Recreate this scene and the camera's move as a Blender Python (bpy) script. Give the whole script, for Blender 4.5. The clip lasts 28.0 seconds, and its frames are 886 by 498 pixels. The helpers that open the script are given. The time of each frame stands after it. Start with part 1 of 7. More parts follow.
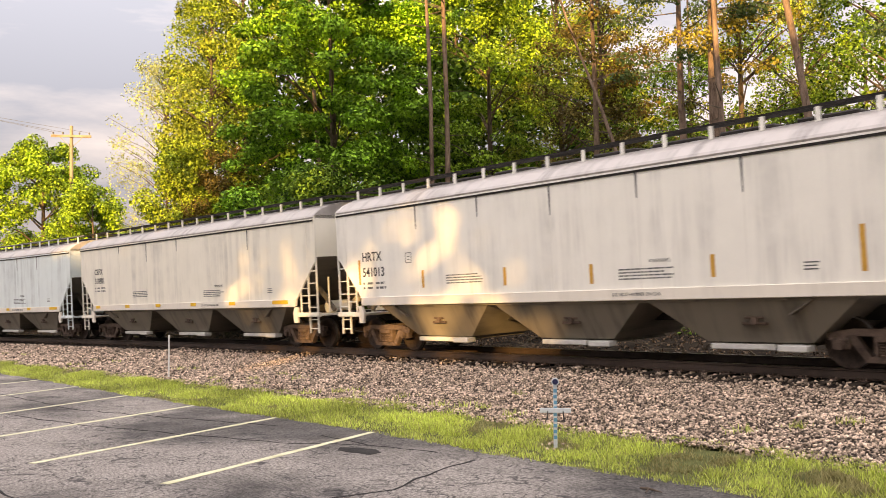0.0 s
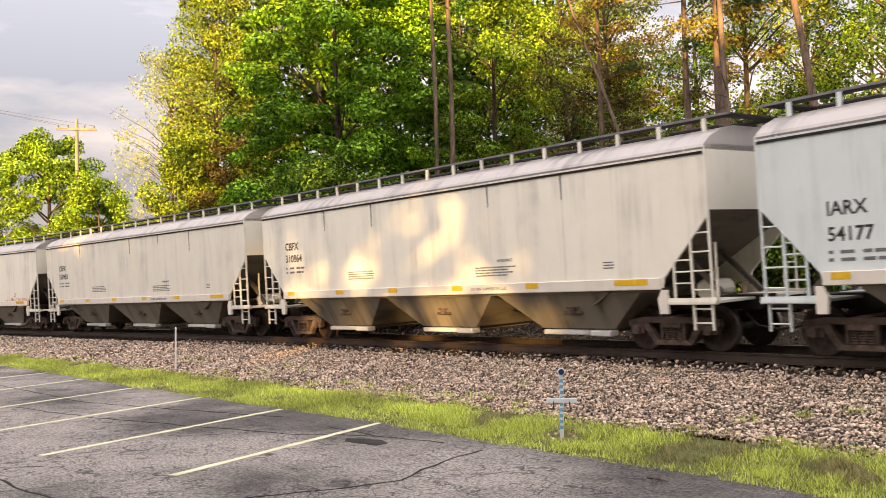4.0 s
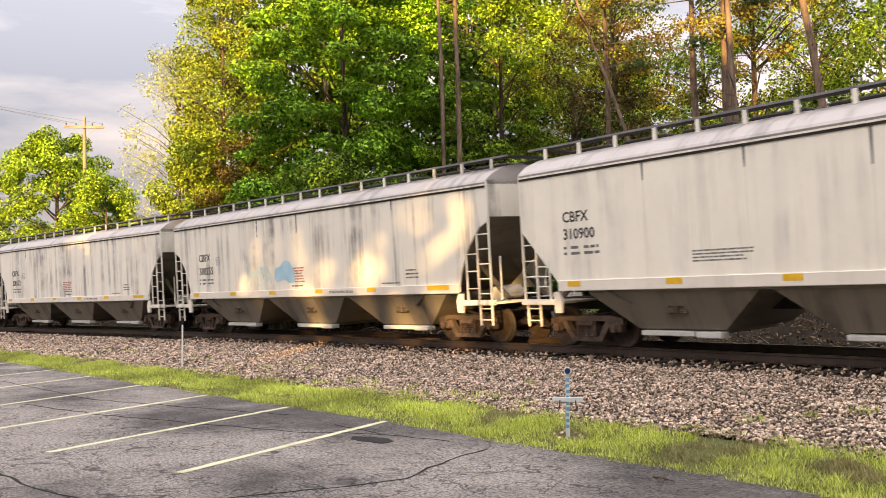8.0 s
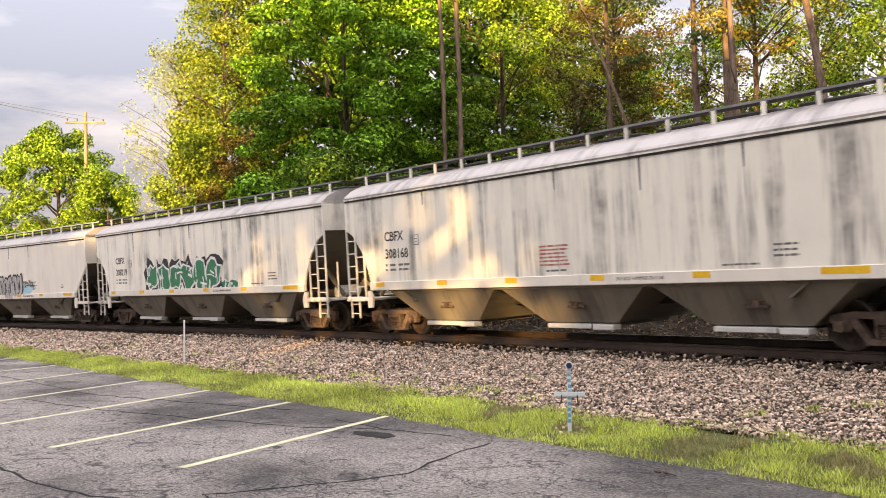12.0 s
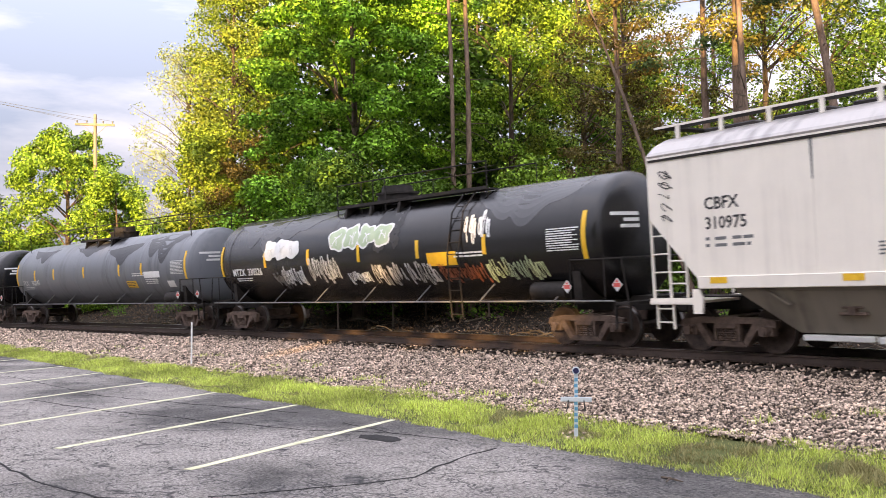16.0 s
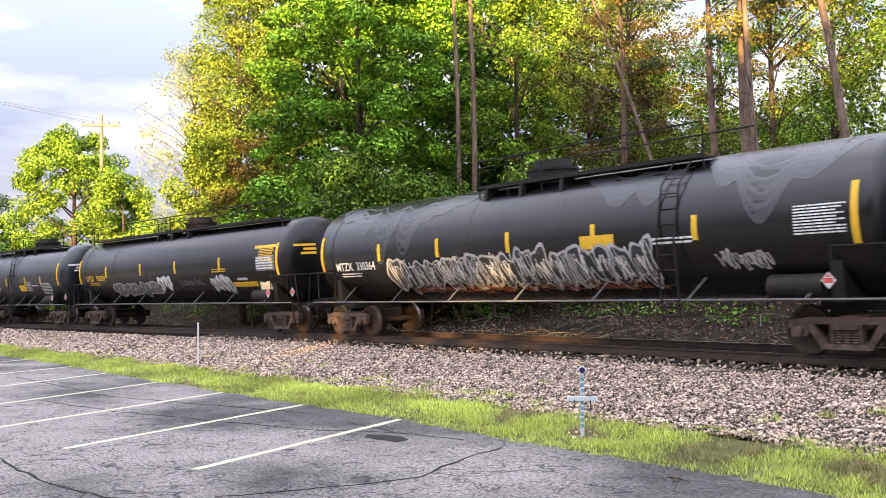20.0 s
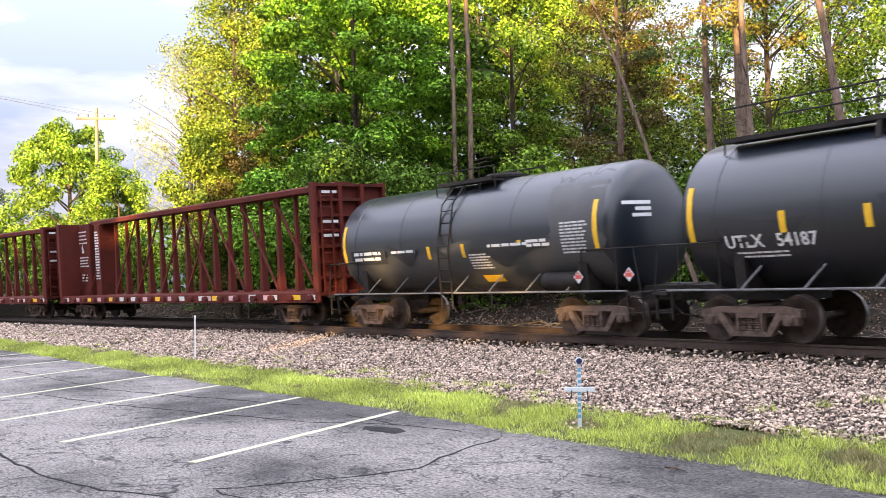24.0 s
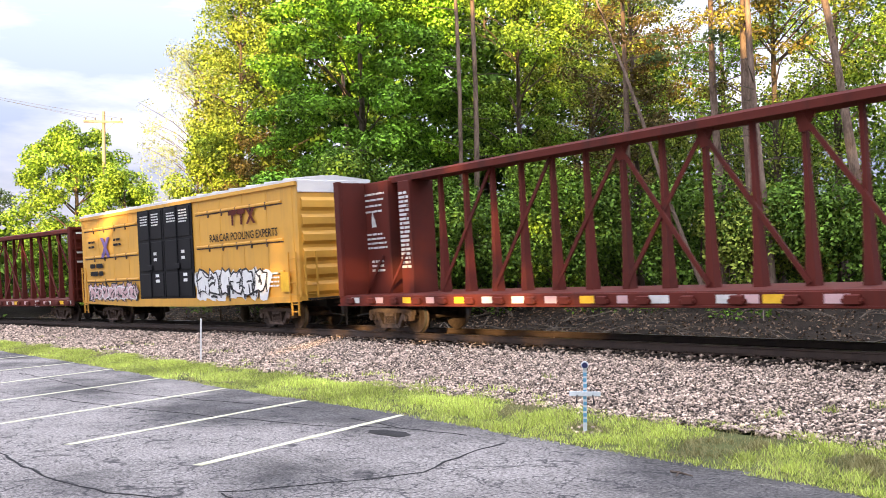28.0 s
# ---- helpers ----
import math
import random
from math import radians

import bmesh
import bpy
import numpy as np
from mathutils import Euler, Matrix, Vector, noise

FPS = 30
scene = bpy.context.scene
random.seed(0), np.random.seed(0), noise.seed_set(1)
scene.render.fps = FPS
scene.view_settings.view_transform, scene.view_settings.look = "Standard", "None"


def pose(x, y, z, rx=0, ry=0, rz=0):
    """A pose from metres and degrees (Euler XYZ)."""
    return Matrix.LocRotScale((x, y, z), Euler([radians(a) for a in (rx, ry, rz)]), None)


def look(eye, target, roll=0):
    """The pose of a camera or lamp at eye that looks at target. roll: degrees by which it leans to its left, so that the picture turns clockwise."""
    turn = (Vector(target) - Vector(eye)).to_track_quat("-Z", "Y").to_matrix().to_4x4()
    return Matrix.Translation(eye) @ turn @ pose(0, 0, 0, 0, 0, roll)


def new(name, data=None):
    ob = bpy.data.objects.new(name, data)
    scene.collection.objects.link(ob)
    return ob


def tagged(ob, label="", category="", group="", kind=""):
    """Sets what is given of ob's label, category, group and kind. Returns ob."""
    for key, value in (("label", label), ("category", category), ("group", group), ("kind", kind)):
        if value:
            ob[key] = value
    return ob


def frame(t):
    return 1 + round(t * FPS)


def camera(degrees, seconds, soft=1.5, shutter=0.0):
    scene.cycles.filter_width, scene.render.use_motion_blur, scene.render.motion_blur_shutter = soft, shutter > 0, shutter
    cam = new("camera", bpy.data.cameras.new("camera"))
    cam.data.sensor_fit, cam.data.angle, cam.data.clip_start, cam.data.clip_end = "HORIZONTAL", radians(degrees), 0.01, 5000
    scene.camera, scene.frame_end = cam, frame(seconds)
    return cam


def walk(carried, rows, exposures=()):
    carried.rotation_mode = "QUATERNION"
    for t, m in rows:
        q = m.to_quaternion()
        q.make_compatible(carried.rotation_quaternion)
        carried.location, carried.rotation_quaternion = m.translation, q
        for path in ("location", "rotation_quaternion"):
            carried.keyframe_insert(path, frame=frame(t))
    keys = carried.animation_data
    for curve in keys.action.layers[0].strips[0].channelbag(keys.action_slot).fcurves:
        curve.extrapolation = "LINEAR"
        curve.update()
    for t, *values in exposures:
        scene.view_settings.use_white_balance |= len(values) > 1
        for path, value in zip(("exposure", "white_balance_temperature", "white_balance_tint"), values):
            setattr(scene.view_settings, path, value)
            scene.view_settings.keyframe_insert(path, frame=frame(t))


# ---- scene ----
# seconds, stops, kelvin, tint: golden at first, then neutral as clouds close
EXPO = [(0, 1.38, 8800, 21), (6, 1.38, 8500, 20), (12.5, 1.44, 8000, 20), (16, 1.62, 7200, 20), (28, 1.88, 6800, 19)]
EYE = (0.0, 0.0, 1.95)
cam = camera(50.2, 28.0, soft=0.4, shutter=0.16)

# seconds, turn to the left of +Y, tilt up, lean (degrees): a hand-held camera on one spot
VIEW = [
    (0, 53.920, 3.201, -1.278), (0.5, 54.017, 3.113, -1.306), (1, 54.104, 3.024, -1.356), (1.5, 54.158, 2.949, -1.416),
    (2, 54.180, 2.880, -1.466), (2.5, 54.190, 2.802, -1.509), (3, 54.204, 2.722, -1.553), (3.5, 54.231, 2.651, -1.587),
    (5.5, 54.396, 2.702, -1.578), (6, 54.445, 2.675, -1.554), (6.5, 54.499, 2.647, -1.538), (7, 54.555, 2.628, -1.515),
    (7.5, 54.609, 2.611, -1.466), (8, 54.660, 2.579, -1.411), (8.5, 54.711, 2.528, -1.360), (9, 54.751, 2.473, -1.321),
    (9.5, 54.772, 2.429, -1.311), (10, 54.777, 2.401, -1.326), (10.5, 54.770, 2.382, -1.365), (11, 54.757, 2.354, -1.419),
    (11.5, 54.747, 2.315, -1.467), (12, 54.756, 2.277, -1.498), (12.5, 54.783, 2.250, -1.522), (14.5, 54.867, 2.433, -1.274),
    (15, 54.953, 2.466, -1.213), (15.5, 55.071, 2.501, -1.147), (16, 55.208, 2.530, -1.083), (16.5, 55.322, 2.555, -1.039),
    (17, 55.394, 2.576, -0.996), (17.5, 55.440, 2.587, -0.949), (18, 55.490, 2.580, -0.928), (18.5, 55.551, 2.561, -0.956),
    (19, 55.601, 2.548, -1.034), (19.5, 55.605, 2.540, -1.126), (20, 55.556, 2.519, -1.207), (20.5, 55.483, 2.470, -1.275),
    (21, 55.422, 2.395, -1.328), (21.5, 55.391, 2.306, -1.349), (23.5, 55.330, 2.055, -1.515), (24, 55.361, 2.013, -1.508),
    (24.5, 55.412, 1.980, -1.501), (25, 55.474, 1.973, -1.483), (25.5, 55.527, 1.996, -1.452), (26, 55.559, 2.036, -1.429),
    (26.5, 55.570, 2.074, -1.404), (27, 55.584, 2.112, -1.362), (27.5, 55.630, 2.167, -1.335), (28, 55.707, 2.246, -1.333),
]


def view(turn, tilt, lean):
    return pose(*EYE, 90 + tilt, 0, turn) @ pose(0, 0, 0, 0, 0, lean)


walk(cam, [(t, view(a, b, c)) for t, a, b, c in VIEW], exposures=EXPO)

# ---- light ----
SUN_AZ, SUN_EL = radians(-38), radians(9)      # low, from beyond the lot
sun_way = Vector((-math.sin(SUN_AZ) * math.cos(SUN_EL), -math.cos(SUN_AZ) * math.cos(SUN_EL), math.sin(SUN_EL)))
world = bpy.data.worlds.new("sky")
scene.world = world
world.use_nodes = True
nt = world.node_tree
nt.nodes.clear()
w_out = nt.nodes.new("ShaderNodeOutputWorld")
w_bg = nt.nodes.new("ShaderNodeBackground")
w_sky = nt.nodes.new("ShaderNodeTexSky")
w_sky.sky_type, w_sky.sun_disc = "NISHITA", False
w_sky.sun_elevation, w_sky.sun_rotation = SUN_EL, math.atan2(sun_way.x, sun_way.y)
w_sky.air_density, w_sky.dust_density = 1.2, 2.5
w_co = nt.nodes.new("ShaderNodeTexCoord")
w_map = nt.nodes.new("ShaderNodeMapping")
w_map.inputs["Scale"].default_value = (1.0, 1.0, 4.5)
w_n = nt.nodes.new("ShaderNodeTexNoise")
w_n.inputs["Scale"].default_value, w_n.inputs["Detail"].default_value, w_n.inputs["Roughness"].default_value = 2.6, 7, 0.58
w_r = nt.nodes.new("ShaderNodeValToRGB")
w_r.color_ramp.elements[0].position, w_r.color_ramp.elements[0].color = 0.38, (2.9, 3.6, 4.9, 1)
w_r.color_ramp.elements[1].position, w_r.color_ramp.elements[1].color = 0.66, (6.5, 6.8, 7.6, 1)
w_mix = nt.nodes.new("ShaderNodeMixRGB")
w_mix.inputs[0].default_value = 0.95
nt.links.new(w_co.outputs["Generated"], w_map.inputs["Vector"])
nt.links.new(w_map.outputs[0], w_n.inputs["Vector"])
nt.links.new(w_n.outputs["Fac"], w_r.inputs[0])
nt.links.new(w_sky.outputs[0], w_mix.inputs[1])
nt.links.new(w_r.outputs[0], w_mix.inputs[2])
w_sep = nt.nodes.new("ShaderNodeSeparateXYZ")
nt.links.new(w_co.outputs["Generated"], w_sep.inputs[0])
w_up = nt.nodes.new("ShaderNodeMapRange")        # an overcast sky: dim at the horizon, brighter overhead
w_up.inputs["To Min"].default_value, w_up.inputs["To Max"].default_value = 0.32, 3.2
nt.links.new(w_sep.outputs["Z"], w_up.inputs[0])
w_mul = nt.nodes.new("ShaderNodeVectorMath")
w_mul.operation = "SCALE"
nt.links.new(w_mix.outputs[0], w_mul.inputs[0])
nt.links.new(w_up.outputs[0], w_mul.inputs["Scale"])
nt.links.new(w_mul.outputs[0], w_bg.inputs["Color"])
w_bg.inputs["Strength"].default_value = 0.072
nt.links.new(w_bg.outputs[0], w_out.inputs[0])

sun = new("sun", bpy.data.lights.new("sun", "SUN"))
sun.data.energy, sun.data.angle, sun.data.color = 5.0, radians(0.6), (1.0, 0.70, 0.30)
sun.matrix_world = look(sun_way * 100, (0, 0, 0))

# ---- materials ----
def node(nt, kind, **inputs):
    n = nt.nodes.new(kind)
    for k, v in inputs.items():
        n.inputs[k.replace("_", " ")].default_value = v
    return n


def surface(name, dark, light, rough=0.7, metal=0.0, scale=4.0, fine=40.0, bump=0.15, stretch=(1, 1, 1), vary=0.0, spread=(0.35, 0.65), coat=0.0, spec=0.5):
    """A worn surface: two colours mixed by broad and fine noise, with relief and a change from piece to piece."""
    m = bpy.data.materials.new(name)
    m.use_nodes = True
    nt = m.node_tree
    p = nt.nodes["Principled BSDF"]
    co = nt.nodes.new("ShaderNodeTexCoord")
    mp = nt.nodes.new("ShaderNodeMapping")
    mp.inputs["Scale"].default_value = stretch
    nt.links.new(co.outputs["Object"], mp.inputs["Vector"])
    a = node(nt, "ShaderNodeTexNoise", Scale=scale, Detail=6.0, Roughness=0.62)
    b = node(nt, "ShaderNodeTexNoise", Scale=fine, Detail=4.0, Roughness=0.7)
    nt.links.new(mp.outputs[0], a.inputs["Vector"])
    nt.links.new(mp.outputs[0], b.inputs["Vector"])
    mixf = nt.nodes.new("ShaderNodeMath")
    mixf.operation = "MULTIPLY_ADD"
    mixf.inputs[1].default_value = 0.35
    nt.links.new(b.outputs["Fac"], mixf.inputs[0])
    sc = nt.nodes.new("ShaderNodeMath")
    sc.operation = "MULTIPLY"
    sc.inputs[1].default_value = 0.65
    nt.links.new(a.outputs["Fac"], sc.inputs[0])
    nt.links.new(sc.outputs[0], mixf.inputs[2])
    ramp = nt.nodes.new("ShaderNodeValToRGB")
    ramp.color_ramp.elements[0].position, ramp.color_ramp.elements[0].color = spread[0], (*dark, 1)
    ramp.color_ramp.elements[1].position, ramp.color_ramp.elements[1].color = spread[1], (*light, 1)
    nt.links.new(mixf.outputs[0], ramp.inputs[0])
    out = ramp.outputs[0]
    if vary:
        info = nt.nodes.new("ShaderNodeObjectInfo")
        geo = nt.nodes.new("ShaderNodeNewGeometry")
        add = nt.nodes.new("ShaderNodeMath")
        nt.links.new(info.outputs["Random"], add.inputs[0])
        nt.links.new(geo.outputs["Random Per Island"], add.inputs[1])
        fr = nt.nodes.new("ShaderNodeMath")
        fr.operation = "FRACT"
        nt.links.new(add.outputs[0], fr.inputs[0])
        rng = nt.nodes.new("ShaderNodeMapRange")
        rng.inputs["To Min"].default_value, rng.inputs["To Max"].default_value = 1 - vary, 1 + vary
        nt.links.new(fr.outputs[0], rng.inputs[0])
        hsv = nt.nodes.new("ShaderNodeHueSaturation")
        nt.links.new(rng.outputs[0], hsv.inputs["Value"])
        nt.links.new(out, hsv.inputs["Color"])
        out = hsv.outputs[0]
    nt.links.new(out, p.inputs["Base Color"])
    p.inputs["Roughness"].default_value, p.inputs["Metallic"].default_value = rough, metal
    p.inputs["Coat Weight"].default_value = coat
    p.inputs["Specular IOR Level"].default_value = spec
    if bump:
        bm = node(nt, "ShaderNodeBump", Strength=bump, Distance=0.02)
        nt.links.new(b.outputs["Fac"], bm.inputs["Height"])
        nt.links.new(bm.outputs[0], p.inputs["Normal"])
    return m


def streaked(name, base, grime, amount=0.5, rough=0.55, tint=0.06, gloss=0.5):
    """Weathered car paint: vertical grime streaks and faint stains."""
    m = surface(name, [c * 0.92 for c in base], base, rough, 0.0, 1.2, 60, 0.05, vary=tint)
    nt = m.node_tree
    p = nt.nodes["Principled BSDF"]
    p.inputs["Specular IOR Level"].default_value = gloss
    old = p.inputs["Base Color"].links[0].from_socket
    co = nt.nodes.new("ShaderNodeTexCoord")
    info = nt.nodes.new("ShaderNodeObjectInfo")
    ofs = nt.nodes.new("ShaderNodeVectorMath")
    ofs.operation = "MULTIPLY_ADD"
    ofs.inputs[1].default_value = (53, 0, 0)
    com = nt.nodes.new("ShaderNodeCombineXYZ")
    nt.links.new(info.outputs["Random"], com.inputs[0])
    nt.links.new(com.outputs[0], ofs.inputs[0])
    nt.links.new(co.outputs["Object"], ofs.inputs[2])
    mp = nt.nodes.new("ShaderNodeMapping")
    mp.inputs["Scale"].default_value = (1.5, 0.3, 0.10)
    nt.links.new(ofs.outputs[0], mp.inputs["Vector"])
    n = node(nt, "ShaderNodeTexNoise", Scale=1.6, Detail=5.0, Roughness=0.65)
    nt.links.new(mp.outputs[0], n.inputs["Vector"])
    r = nt.nodes.new("ShaderNodeMapRange")
    r.inputs["From Min"].default_value, r.inputs["From Max"].default_value = 0.47, 0.63
    r.inputs["To Max"].default_value = amount
    nt.links.new(n.outputs["Fac"], r.inputs[0])
    mp2 = nt.nodes.new("ShaderNodeMapping")
    mp2.inputs["Scale"].default_value = (0.5, 0.5, 0.6)
    nt.links.new(ofs.outputs[0], mp2.inputs["Vector"])
    n2 = node(nt, "ShaderNodeTexNoise", Scale=1.3, Detail=4.0, Roughness=0.6)
    nt.links.new(mp2.outputs[0], n2.inputs["Vector"])
    r2 = nt.nodes.new("ShaderNodeMapRange")
    r2.inputs["From Min"].default_value, r2.inputs["From Max"].default_value = 0.42, 0.62
    r2.inputs["To Min"].default_value = 0.25
    nt.links.new(n2.outputs["Fac"], r2.inputs[0])
    mul = nt.nodes.new("ShaderNodeMath")
    mul.operation = "MULTIPLY"
    nt.links.new(r.outputs[0], mul.inputs[0])
    nt.links.new(r2.outputs[0], mul.inputs[1])
    mix = nt.nodes.new("ShaderNodeMixRGB")
    mix.inputs[2].default_value = (*grime, 1)
    nt.links.new(mul.outputs[0], mix.inputs[0])
    nt.links.new(old, mix.inputs[1])
    nt.links.new(mix.outputs[0], p.inputs["Base Color"])
    return m


def leaf(name, dark, light, vary=0.45, through_light=0.06):
    """Leaves: a change of green from leaf to leaf, and light that passes through."""
    m = bpy.data.materials.new(name)
    m.use_nodes = True
    nt = m.node_tree
    nt.nodes.clear()
    out = nt.nodes.new("ShaderNodeOutputMaterial")
    geo = nt.nodes.new("ShaderNodeNewGeometry")
    ramp = nt.nodes.new("ShaderNodeValToRGB")
    ramp.color_ramp.elements[0].color, ramp.color_ramp.elements[1].color = (*dark, 1), (*light, 1)
    nt.links.new(geo.outputs["Random Per Island"], ramp.inputs[0])
    co = nt.nodes.new("ShaderNodeTexCoord")
    n = node(nt, "ShaderNodeTexNoise", Scale=0.5, Detail=3.0)
    nt.links.new(co.outputs["Object"], n.inputs["Vector"])
    rng = nt.nodes.new("ShaderNodeMapRange")
    rng.inputs["From Min"].default_value, rng.inputs["From Max"].default_value = 0.3, 0.7
    rng.inputs["To Min"].default_value, rng.inputs["To Max"].default_value = 1 - vary, 1 + vary
    nt.links.new(n.outputs["Fac"], rng.inputs[0])
    hsv = nt.nodes.new("ShaderNodeHueSaturation")
    nt.links.new(rng.outputs[0], hsv.inputs["Value"])
    nt.links.new(ramp.outputs[0], hsv.inputs["Color"])
    d = node(nt, "ShaderNodeBsdfPrincipled", Roughness=0.7)
    d.inputs["Specular IOR Level"].default_value = 0.12
    tr = nt.nodes.new("ShaderNodeBsdfTranslucent")
    mix = nt.nodes.new("ShaderNodeMixShader")
    mix.inputs[0].default_value = through_light
    nt.links.new(hsv.outputs[0], d.inputs["Base Color"])
    nt.links.new(hsv.outputs[0], tr.inputs["Color"])
    nt.links.new(d.outputs[0], mix.inputs[1])
    nt.links.new(tr.outputs[0], mix.inputs[2])
    nt.links.new(mix.outputs[0], out.inputs[0])
    return m


